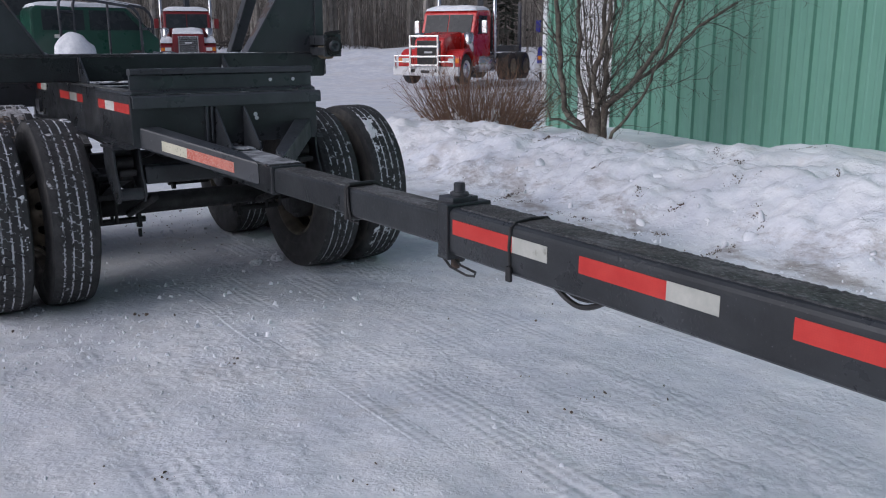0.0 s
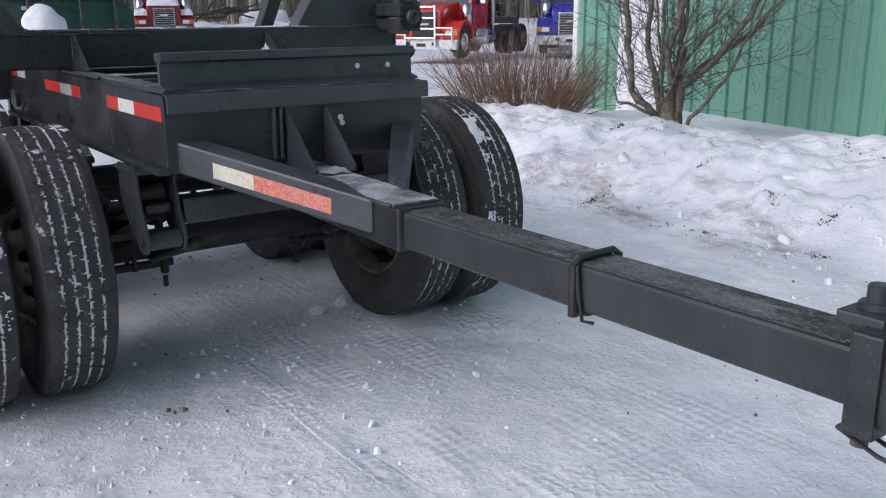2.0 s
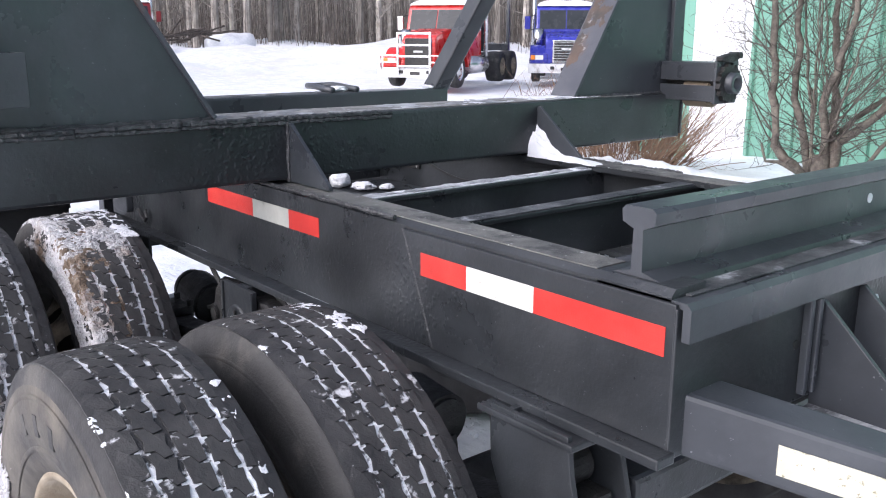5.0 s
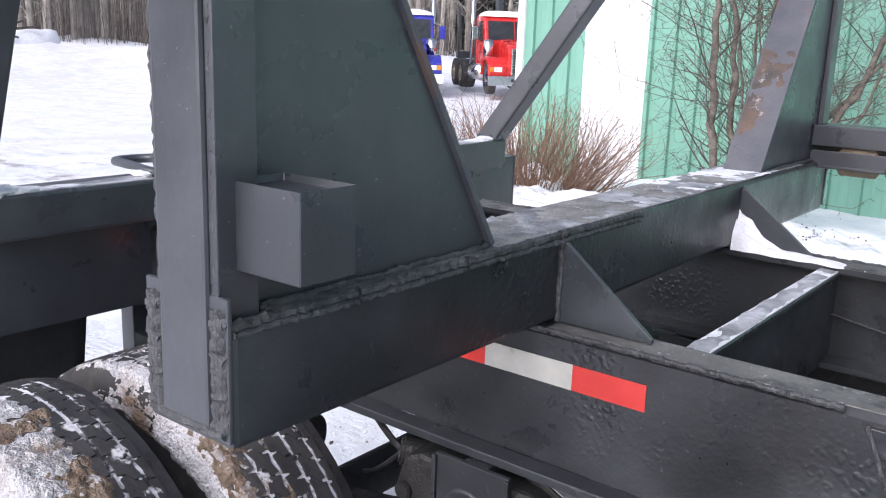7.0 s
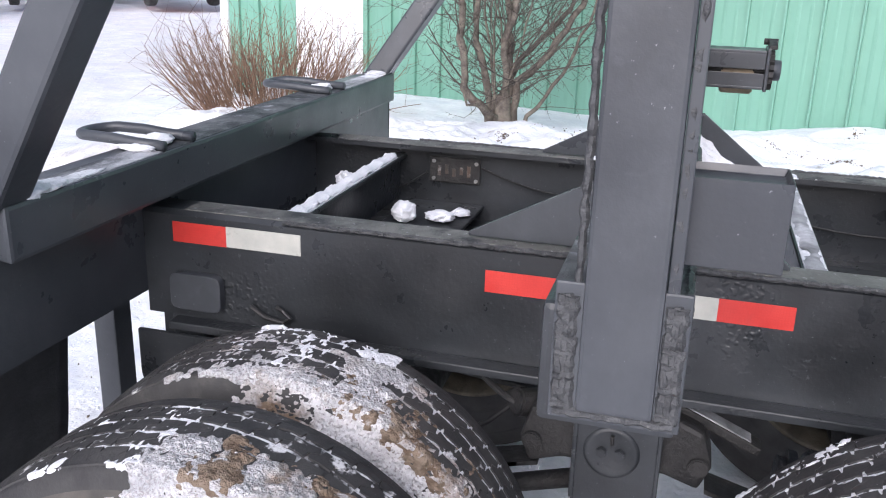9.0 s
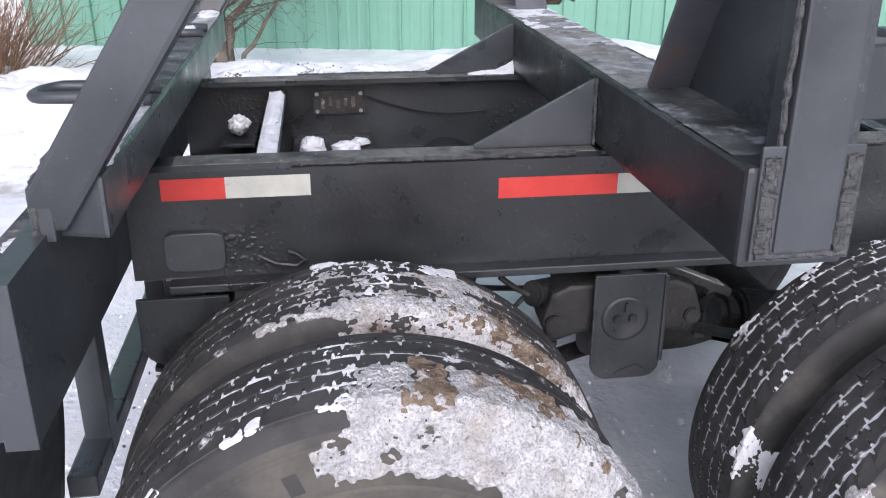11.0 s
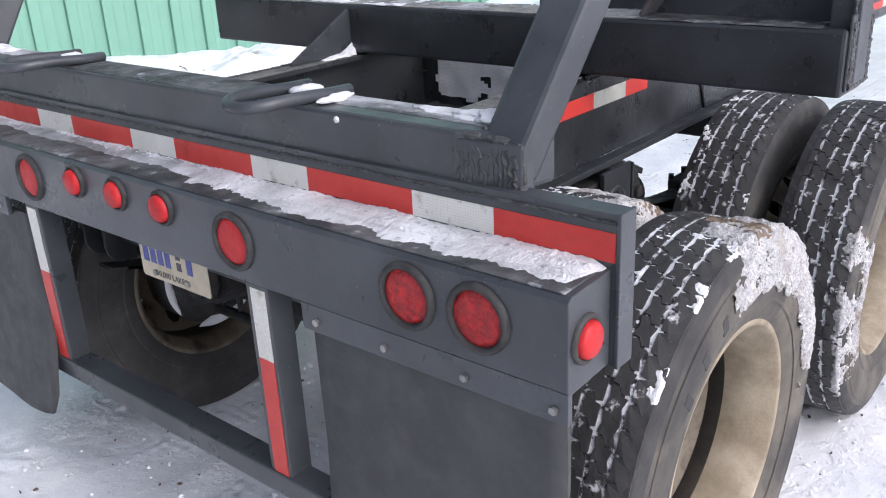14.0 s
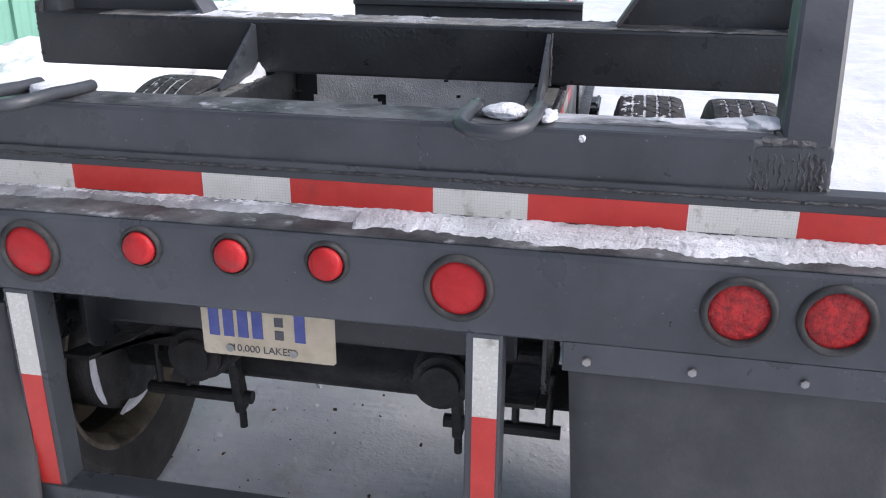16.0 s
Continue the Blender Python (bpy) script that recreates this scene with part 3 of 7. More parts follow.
def ground_height(x, y):
    near = math.exp(-((x - 3) / 14) ** 2 - ((y - 5) / 14) ** 2)
    h = near * (0.018 * noise.noise((x * 1.1, y * 0.9, 0.0)) + 0.010 * noise.noise((x * 4.0, y * 3.5, 2.0)))
    if -4 < x < 13 and -6 < y < 14:
        rut = noise.noise((x * 9 + 0.5 * y, y * 2.2 - x, 5.0))
        dent = max(0.0, noise.noise((x * 15, y * 19, 6.0)) - 0.25) * max(0.0, 0.4 + noise.noise((x * 1.3, y * 1.3, 8.0)))
        h += 0.006 * rut - 0.030 * dent + 0.004 * noise.fractal((x * 11, y * 11, 9.0), 0.7, 2.0, 3)
        lane = math.exp(-((x - 1.15 - 0.05 * math.sin(y)) / 0.3) ** 2) + math.exp(-((x - 3.15 - 0.05 * math.sin(y * 1.3)) / 0.3) ** 2)
        h += 0.009 * lane * math.sin(y * 52 + 9 * math.sin(x * 16)) * (0.5 + noise.noise((x * 2, y * 0.7, 1.0)))
        lumps = noise.noise((x * 16, y * 16, 3.0))
        h += 0.022 * max(0.0, lumps - 0.52)
        bank = bank_height(x, y)
        rough = min(1.0, bank * 5) * (1 - 0.88 * smooth_step(6.9, 7.7, x))
        clod = max(0.0, noise.noise((x * 6, y * 6, 7.0)) - 0.25)
        h += bank + rough * (0.030 * noise.fractal((x * 5, y * 5, 2.0), 0.8, 2.0, 4) + 0.07 * clod + 0.05 * noise.fractal((x * 2.6, y * 2.6, 12.0), 0.9, 2.1, 5))
    far = smooth_step(34, 48, math.hypot(x, y))
    ridge = smooth_step(30, 40, y + 0.15 * x) * (1 - smooth_step(60, 80, y))
    h += ridge * far * (0.9 + 0.9 * noise.fractal((x * 0.12, y * 0.12, 6.0), 0.8, 2.0, 4))
    return h - 0.1 * smooth_step(14, 26, math.hypot(x, y - 4))


def spread(lo, hi, step, far):
    """Places that lie close together between lo and hi, and ever wider apart beyond."""
    mid = list(np.arange(lo, hi + step / 2, step))
    out, w, v = [], step, hi
    while v < far:
        w *= 1.13
        v += w
        out.append(v)
    low, w, v = [], step, lo
    while v > -far:
        w *= 1.13
        v -= w
        low.append(v)
    return low[::-1] + mid + out


gx, gy = spread(-1.2, 10.0, 0.036, 600), spread(-0.4, 11.0, 0.036, 600)
ground_verts = [(x, y, ground_height(x, y)) for y in gy for x in gx]
nx_ = len(gx)
ground_faces = [(j * nx_ + i, j * nx_ + i + 1, (j + 1) * nx_ + i + 1, (j + 1) * nx_ + i) for j in range(len(gy) - 1) for i in range(nx_ - 1)]
ground_mesh = bpy.data.meshes.new("ground")
ground_mesh.from_pydata(ground_verts, [], ground_faces)
ground_mesh.polygons.foreach_set("use_smooth", [True] * len(ground_faces))


TRACKS = [(2.30, 0.11), (2.02, 0.05), (2.78, 0.12), (3.22, 0.13), (1.12, 0.13), (3.95, 0.10)]


def tread_prints(m):
    """Presses rows of tyre tread ripples into the snow along the trailer's own line."""
    n, l = m.node_tree.nodes, m.node_tree.links

    def calc(op, a, b):
        node = n.new("ShaderNodeMath")
        node.operation = op
        for i, v in enumerate((a, b)):
            if isinstance(v, (int, float)):
                node.inputs[i].default_value = v
            else:
                l.new(v, node.inputs[i])
        return node.outputs[0]

    co = n.new("ShaderNodeTexCoord")
    sep = n.new("ShaderNodeSeparateXYZ")
    l.new(co.outputs["Object"], sep.inputs[0])
    wander = n.new("ShaderNodeTexNoise")
    wander.inputs["Scale"].default_value, wander.inputs["Detail"].default_value = 0.5, 1.0
    l.new(co.outputs["Object"], wander.inputs["Vector"])
    x = calc("ADD", sep.outputs["X"], calc("MULTIPLY", calc("SUBTRACT", wander.outputs["Fac"], 0.5), 0.25))
    mask = None
    for c, half in TRACKS:
        r = n.new("ShaderNodeMapRange")
        r.inputs["From Min"].default_value, r.inputs["From Max"].default_value = half, half * 0.75
        l.new(calc("ABSOLUTE", calc("SUBTRACT", x, c), 0.0), r.inputs["Value"])
        mask = r.outputs["Result"] if mask is None else calc("MAXIMUM", mask, r.outputs["Result"])
    wave = n.new("ShaderNodeTexWave")
    wave.bands_direction = "Y"
    wave.inputs["Scale"].default_value, wave.inputs["Distortion"].default_value = 6.6, 2.2
    wave.inputs["Detail"].default_value, wave.inputs["Detail Scale"].default_value = 2.0, 1.6
    l.new(co.outputs["Object"], wave.inputs["Vector"])
    rib = n.new("ShaderNodeTexWave")
    rib.bands_direction = "X"
    rib.inputs["Scale"].default_value, rib.inputs["Distortion"].default_value = 6.0, 1.0
    l.new(co.outputs["Object"], rib.inputs["Vector"])
    worn = n.new("ShaderNodeTexNoise")
    worn.inputs["Scale"].default_value, worn.inputs["Detail"].default_value = 1.5, 4.0
    l.new(co.outputs["Object"], worn.inputs["Vector"])
    keep = n.new("ShaderNodeMapRange")
    keep.inputs["From Min"].default_value, keep.inputs["From Max"].default_value = 0.44, 0.56
    l.new(worn.outputs["Fac"], keep.inputs["Value"])
    height = calc("MULTIPLY", calc("MULTIPLY", calc("ADD", wave.outputs["Fac"], calc("MULTIPLY", rib.outputs["Fac"], 0.7)), mask), keep.outputs["Result"])
    p = n["Principled BSDF"]
    bump = n.new("ShaderNodeBump")
    bump.inputs["Strength"].default_value, bump.inputs["Distance"].default_value = 1.0, 0.0036
    l.new(height, bump.inputs["Height"])
    l.new(p.inputs["Normal"].links[0].from_socket, bump.inputs["Normal"])
    l.new(bump.outputs[0], p.inputs["Normal"])


def cobbles(m, scale, low, high, dist, patch_scale, patch):
    """Raises rounded crumbs of trodden snow in patches."""
    n, l = m.node_tree.nodes, m.node_tree.links
    p = n["Principled BSDF"]
    co = n.new("ShaderNodeTexCoord")
    warp = n.new("ShaderNodeTexNoise")
    warp.inputs["Scale"].default_value = scale * 0.5
    l.new(co.outputs["Object"], warp.inputs["Vector"])
    push = n.new("ShaderNodeVectorMath")
    push.operation = "MULTIPLY_ADD"
    push.inputs[1].default_value = (1.2 / scale,) * 3
    l.new(warp.outputs["Color"], push.inputs[0])
    l.new(co.outputs["Object"], push.inputs[2])
    v = n.new("ShaderNodeTexVoronoi")
    v.feature = "SMOOTH_F1"
    v.inputs["Scale"].default_value = scale
    l.new(push.outputs[0], v.inputs["Vector"])
    r = n.new("ShaderNodeMapRange")
    r.interpolation_type = "SMOOTHSTEP"
    r.inputs["From Min"].default_value, r.inputs["From Max"].default_value = high, low
    l.new(v.outputs["Distance"], r.inputs["Value"])
    t = n.new("ShaderNodeTexNoise")
    t.inputs["Scale"].default_value, t.inputs["Detail"].default_value = patch_scale, 5.0
    l.new(co.outputs["Object"], t.inputs["Vector"])
    k = n.new("ShaderNodeMapRange")
    k.inputs["From Min"].default_value, k.inputs["From Max"].default_value = patch
    l.new(t.outputs["Fac"], k.inputs["Value"])
    mul = n.new("ShaderNodeMath")
    mul.operation = "MULTIPLY"
    l.new(r.outputs["Result"], mul.inputs[0])
    l.new(k.outputs["Result"], mul.inputs[1])
    bump = n.new("ShaderNodeBump")
    bump.inputs["Strength"].default_value, bump.inputs["Distance"].default_value = 1.0, dist
    l.new(mul.outputs[0], bump.inputs["Height"])
    l.new(p.inputs["Normal"].links[0].from_socket, bump.inputs["Normal"])
    l.new(bump.outputs[0], p.inputs["Normal"])


# blistered patches in the old frame paint
cobbles(BLACK, 75.0, 0.12, 0.50, 0.0016, 2.4, (0.56, 0.68))


def dirt_band(m, centre, half, scale, low, high, colour, most):
    """Ploughed-up soil in a loose band along the drive at x = centre."""
    n, l = m.node_tree.nodes, m.node_tree.links
    p = n["Principled BSDF"]
    old = p.inputs["Base Color"].links[0].from_socket
    co = n.new("ShaderNodeTexCoord")
    sep = n.new("ShaderNodeSeparateXYZ")
    l.new(co.outputs["Object"], sep.inputs[0])
    off = n.new("ShaderNodeMath")
    off.operation = "SUBTRACT"
    off.inputs[1].default_value = centre
    l.new(sep.outputs["X"], off.inputs[0])
    size = n.new("ShaderNodeMath")
    size.operation = "ABSOLUTE"
    l.new(off.outputs[0], size.inputs[0])
    band = n.new("ShaderNodeMapRange")
    band.inputs["From Min"].default_value, band.inputs["From Max"].default_value = half, half * 0.2
    l.new(size.outputs[0], band.inputs["Value"])
    mp = n.new("ShaderNodeMapping")
    mp.inputs["Scale"].default_value = (1.0, 0.55, 1.0)
    l.new(co.outputs["Object"], mp.inputs["Vector"])
    t = n.new("ShaderNodeTexNoise")
    t.inputs["Scale"].default_value, t.inputs["Detail"].default_value, t.inputs["Roughness"].default_value = scale, 10.0, 0.72
    l.new(mp.outputs[0], t.inputs["Vector"])
    r = n.new("ShaderNodeMapRange")
    r.inputs["From Min"].default_value, r.inputs["From Max"].default_value = low, high
    r.inputs["To Max"].default_value = most
    l.new(t.outputs["Fac"], r.inputs["Value"])
    mul = n.new("ShaderNodeMath")
    mul.operation = "MULTIPLY"
    l.new(band.outputs["Result"], mul.inputs[0])
    l.new(r.outputs["Result"], mul.inputs[1])
    mx = n.new("ShaderNodeMix")
    mx.data_type = "RGBA"
    l.new(mul.outputs[0], mx.inputs["Factor"])
    l.new(old, mx.inputs["A"])
    mx.inputs["B"].default_value = (*colour, 1)
    l.new(mx.outputs["Result"], p.inputs["Base Color"])


def ground_material():
    """Packed snow: white crust, blue-grey ice, faint tyre tracks and scattered brown dirt."""
    m = SNOW.copy()
    m.name = "packed_snow_yard"
    layer(m, 0.7, 0.46, 0.70, (0.70, 0.665, 0.635), 0.50)
    layer(m, 2.0, 0.48, 0.68, (0.64, 0.68, 0.77), 0.38, (1.0, 0.6, 1.0))
    layer(m, 5.0, 0.52, 0.70, (0.62, 0.64, 0.70), 0.28, (1.0, 0.8, 1.0), 4.0)
    layer(m, 8.0, 0.56, 0.78, (0.62, 0.64, 0.68), 0.25, (1.0, 0.2, 1.0), 4.0)
    layer(m, 3.4, 0.60, 0.76, (0.50, 0.44, 0.38), 0.40)
    layer(m, 6.0, 0.685, 0.775, (0.24, 0.19, 0.15), 0.75)
    layer(m, 26.0, 0.735, 0.77, (0.08, 0.065, 0.05), 0.9, detail=3.0)
    dirt_band(m, 5.75, 0.75, 2.6, 0.50, 0.64, (0.20, 0.15, 0.115), 0.75)
    dirt_band(m, 6.95, 0.55, 3.2, 0.56, 0.66, (0.14, 0.105, 0.08), 0.8)
    relief(m, [(1.6, 0.3, 0.7, 1.0, (1, 1, 1)), (17.0, 0.54, 0.74, 0.16, (1, 1, 1)), (34.0, 0.54, 0.72, 0.10, (1, 1, 1)), (110.0, 0.3, 0.7, 0.035, (1, 1, 1))], 0.017)
    cobbles(m, 13.0, 0.10, 0.52, 0.0058, 0.8, (0.52, 0.64))
    cobbles(m, 30.0, 0.10, 0.55, 0.0032, 1.3, (0.49, 0.62))
    cobbles(m, 70.0, 0.12, 0.55, 0.0013, 2.2, (0.46, 0.64))
    tread_prints(m)
    return m


ground_mesh.materials.append(ground_material())
ground = tagged(new("ground", ground_mesh), "packed snow yard with a ploughed snow bank and scattered dirt", "ground", kind="structure")


BANK_DIRT = [(6.95, 7.8, 0.20), (7.0, 7.7, 0.08), (6.85, 7.15, 0.16), (5.74, 6.78, 0.16), (5.76, 6.8, 0.07), (5.7, 6.43, 0.14), (5.54, 5.95, 0.10), (5.57, 5.6, 0.09), (7.25, 5.5, 0.12), (7.0, 5.08, 0.14), (6.5, 4.67, 0.08), (6.07, 4.9, 0.09), (5.58, 4.76, 0.12), (5.58, 4.1, 0.14), (7.6, 7.6, 0.22), (7.7, 7.5, 0.10)]


def crumbs(name, count, seed, size, material, label, spots, kind="stuff", smear=0.0):
    """Many small broken lumps lying on the ground within round patches (x, y, radius)."""
    rng = random.Random(seed)
    ball = BM()
    bmesh.ops.create_icosphere(ball, subdivisions=2 if size > 0.03 else 1, radius=1.0)
    ball.verts.index_update()
    shape, sides = [v.co.copy() for v in ball.verts], [[v.index for v in f.verts] for f in ball.faces]
    ball.free()
    verts, faces = [], []
    for _ in range(count):
        sx, sy, sr = rng.choice(spots)
        a, r = rng.uniform(0, 6.283), sr * math.sqrt(rng.random())
        x, y = sx + r * math.cos(a), sy + r * math.sin(a)
        if smear:
            lean = sx * 7.3 + sy * 3.1
            u, w = rng.gauss(0, sr * smear), rng.gauss(0, sr * 0.28) * (0.4 + rng.random())
            x, y = sx + u * math.cos(lean) - w * math.sin(lean), sy + u * math.sin(lean) + w * math.cos(lean)
            if noise.fractal((x * 12, y * 12, 4.0), 0.8, 2.0, 3) < 0.05:
                continue
        s = size * (0.35 + rng.random() ** 3 * 1.6)
        m = Matrix.Translation((x, y, ground_height(x, y) + s * (0.25 if size < 0.015 else -0.12))) @ Euler([rng.uniform(0, 6) for _ in range(3)]).to_matrix().to_4x4() @ Matrix.Diagonal((s, s * rng.uniform(0.5, 1), s * rng.uniform(0.35, 0.7), 1))
        at = len(verts)
        for p in shape:
            q = m @ p
            verts.append(q + Vector([rng.uniform(-1, 1) * size * 0.10 for _ in range(3)]) + Vector((0.6, 0.6, 0.6)) * size * noise.noise(q * (0.8 / size)))
        faces += [[at + i for i in f] for f in sides]
    me = bpy.data.meshes.new(name)
    me.from_pydata(verts, [], faces)
    me.polygons.foreach_set("use_smooth", [size > 0.015] * len(faces))
    me.materials.append(material)
    return tagged(new(name, me), label, "debris", kind=kind)


crumbs("dirt_crumbs", 420, 3, 0.006, DIRT, "dark dirt crumbs scattered on the packed snow", [(2.2, 3.2, 2.2), (4.0, 4.0, 2.0), (3.0, 8.2, 1.2), (0.6, 5.6, 0.7), (2.1, 2.0, 1.5), (2.7, 7.9, 0.6), (2.3, 7.0, 0.8)])
crumbs("dirt_crumbs", 5200, 8, 0.0052, DIRT, "dark dirt and grass bits on the ploughed snow bank", BANK_DIRT + [(x + 0.5, y - 0.6, r) for x, y, r in BANK_DIRT[::2]], smear=0.8)
crumbs("dirt_crumbs", 60, 9, 0.007, DIRT, "dark dirt crumbs pressed into the packed snow", [(1.10, 2.97, 0.06), (1.76, 3.98, 0.05), (2.90, 2.67, 0.09), (1.8, 5.57, 0.04), (1.62, 5.0, 0.04)])
crumbs("snow_crumbs", 2600, 4, 0.007, SNOW, "loose broken snow crumbs on the packed snow", [(2.4, 5.0, 1.6), (4.6, 5.0, 1.4), (5.6, 4.0, 1.2), (5.9, 6.5, 1.6), (2.2, 7.8, 0.9), (2.1, 6.3, 0.9), (0.7, 5.7, 0.6), (1.0, 3.8, 1.2), (1.4, 2.6, 1.2), (1.2, 4.6, 0.5), (3.0, 8.6, 1.0)])
crumbs("snow_clods", 150, 16, 0.013, SNOW, "broken plates of snow crust on the packed snow", [(2.2, 5.0, 0.45), (2.5, 4.6, 0.4), (2.0, 5.5, 0.4), (2.7, 6.7, 0.6), (2.4, 7.4, 0.5), (1.9, 4.4, 0.3)])
crumbs("snow_clods", 34, 6, 0.045, SNOW, "large hard snow clods along the foot of the bank", [(5.6, 2.6, 0.5), (5.7, 4.2, 0.6), (5.8, 5.6, 0.6), (6.0, 7.2, 0.6)])
crumbs("snow_clods", 260, 5, 0.017, SNOW, "hard ploughed snow clods on the snow bank", [(5.8, 3.0, 0.6), (5.9, 5.0, 0.7), (6.1, 7.0, 0.8), (6.4, 8.8, 0.8)])

# green sheet steel building, slightly askew to the trailer
CORNER = Matrix.Translation((11.2, 12.65, 0)) @ Matrix.Rotation(-math.atan(0.25), 4, "Z")


def on_building(ob):
    ob.matrix_world = CORNER
    return ob


wall = BM()
box(wall, 0, 0.15, -30, -2.36, -0.3, 5.5, 0)
box(wall, 0, 0.15, -2.36, -1.28, 2.62, 5.5, 0)
box(wall, 0, 0.15, -1.28, 0, -0.3, 5.5, 0)
box(wall, 0.15, 14, -0.15, -0.001, -0.3, 5.5, 0)
building_wall = on_building(solid("wall_building", wall, WALL_GREEN, "green ribbed sheet steel wall of a workshop", "wall", kind="structure"))
rib_mesh = mesh_of("rib", prism(BM(), [(-0.046, -0.012), (-0.046, 0.008), (0.001, 0.016), (0.001, -0.014)], "z", -0.3, 5.5), WALL_GREEN)
low_rib_mesh = mesh_of("low_rib", prism(BM(), [(-0.003, -0.010), (-0.003, 0.010), (0.001, 0.024), (0.001, -0.024)], "z", -0.3, 5.5), WALL_GREEN)
for k in range(-11, 66):
    for off, mesh in ((0.0, rib_mesh), (0.119, low_rib_mesh), (0.237, low_rib_mesh)):
        y = -(3.87 + 0.356 * k + off)
        if y < -2.40 or -1.24 < y < -0.10:
            rib = new("rib", mesh)
            rib.location = (0, y, 0)
            rib.parent = building_wall
trim_bm = BM()
box(trim_bm, -0.035, 0.12, -0.11, 0.03, -0.3, 5.5, 0.006)
on_building(solid("trim_corner", trim_bm, WALL_WHITE, "white metal corner trim of the workshop", "trim", kind="structure"))
door = on_building(solid("door_1", box(BM(), 0.005, 0.06, -2.36, -1.28, -0.2, 2.62, 0.004), WALL_WHITE, "white ribbed metal panel door in the green wall", "door", kind="structure"))
door_rib = mesh_of("door_rib", prism(BM(), [(-0.018, -0.012), (-0.018, 0.012), (0.006, 0.026), (0.006, -0.026)], "z", -0.2, 2.61), WALL_WHITE)
for k in range(4):
    rb = new("rib", door_rib)
    rb.location = (0, -2.22 + 0.27 * k, 0)
    rb.parent = door


# the log trailer
CX = 2.155
trailer = thing("pole_trailer", (CX, 6.3, 0), "black painted tandem-axle log pole trailer standing on packed snow", "trailer")


def both(fn):
    """Calls fn for the near side and, mirrored about the trailer's middle, for the far side."""
    for s in (-1, 1):
        fn(lambda d: CX + s * d, s)


def span(a, b):
    return (a, b) if a < b else (b, a)


# frame rails: channels with outer bottom ledges
def rail(X, s):
    bm = BM()
    o, i = 0.533, 0.44
    pts = [(o, 0.985), (o, 1.250), (o - 0.012, 1.262), (i, 1.262), (i, 1.246), (o - 0.014, 1.246), (o - 0.014, 1.001), (i, 1.001), (i, 0.985)]
    prism(bm, [(X(d), z) for d, z in pts], "y", 4.862, 7.484)
    rail_ob = part("frame_rail", bm, BLACK, trailer, "old black frame channel with blistered paint")
    bm = BM()
    box(bm, *span(X(o + 0.002), X(o + 0.050)), 4.832, 7.40, 0.966, 0.987, 0.004)
    part("bottom_ledge", bm, BLACK, rail_ob)
    bm = prism(BM(), [(4.845, 0.988), (4.845, 1.243), (5.578, 1.243), (5.470, 0.988)], "x", *span(X(o + 0.001), X(o + 0.010)), 0.002)
    part("side_plate", bm, BLACK, rail_ob)
    bm = BM()
    a, b = span(X(i + 0.004), X(o - 0.010))
    for y0, y1 in ((5.03, 6.172), (6.366, 7.372)):
        box(bm, a, b, y0, y1, 1.2612, 1.2640, 0.001)
    part("top_frost", bm, RAIL_TOP, rail_ob, "weathered grey top of the rail")
    bm = BM()
    weld(bm, (X(o + 0.006), 5.474, 0.99), (X(o + 0.006), 5.582, 1.243), 0.005, 3)
    weld(bm, (X(o + 0.004), 6.36, 1.262), (X(o + 0.004), 5.62, 1.262), 0.006, 4)
    weld(bm, (X(o + 0.004), 6.42, 1.262), (X(o + 0.004), 7.1, 1.262), 0.006, 5)
    beads(bm, rail_ob)


both(rail)

# cross members between the rails, with frost on their tops
for k, (y, z0, z1, w) in enumerate([(5.91, 0.99, 1.250, 0.055), (5.53, 1.11, 1.252, 0.06), (7.17, 1.06, 1.215, 0.06)]):
    bm = BM()
    box(bm, 1.637, 2.673, y - w / 2, y + w / 2, z1 - 0.012, z1, 0.003)
    box(bm, 1.637, 2.673, y - 0.006, y + 0.006, z0, z1 - 0.012, 0)
    xm = part("cross_member", bm, BLACK, trailer)
    bm = BM()
    box(bm, 1.72, 2.59, y - w / 2 + 0.004, y + w / 2 - 0.004, z1 + 0.0005, z1 + 0.004, 0.001)
    part("frost", bm, FROSTED if k == 1 else LEDGE_SNOW, xm, "frost on the cross member")
bm = BM()
nx, nz = 60, 18
sheet = [[bm.verts.new((1.66 + 0.96 * i / nx, 5.9175 + 0.006 * max(0.0, 0.7 + noise.fractal((i * 0.12, j * 0.12, 3.0), 0.7, 2.0, 4)) * min(1, i / 3, (nx - i) / 3), 1.0 + 0.249 * j / nz + 0.008 * noise.noise((i * 0.4, j, 1)))) for j in range(nz + 1)] for i in range(nx + 1)]
for i in range(nx):
    for j in range(nz):
        if noise.fractal((i * 0.11, j * 0.13, 9.0), 0.7, 2.1, 4) + 1.1 * min(1.0, j / 5, i / 5, (nx - i) / 4) > 0.35:
            bm.faces.new((sheet[i][j], sheet[i + 1][j], sheet[i + 1][j + 1], sheet[i][j + 1])).smooth = True
part("frost_sheet", bm, CAP_SNOW, trailer, "thin snow stuck to the back of a cross member")
bm = rod(BM(), (1.637, 5.22, 1.12), (2.673, 5.22, 1.12), 0.075, 28)
part("cross_tube", bm, BLACK, trailer, smooth=True)

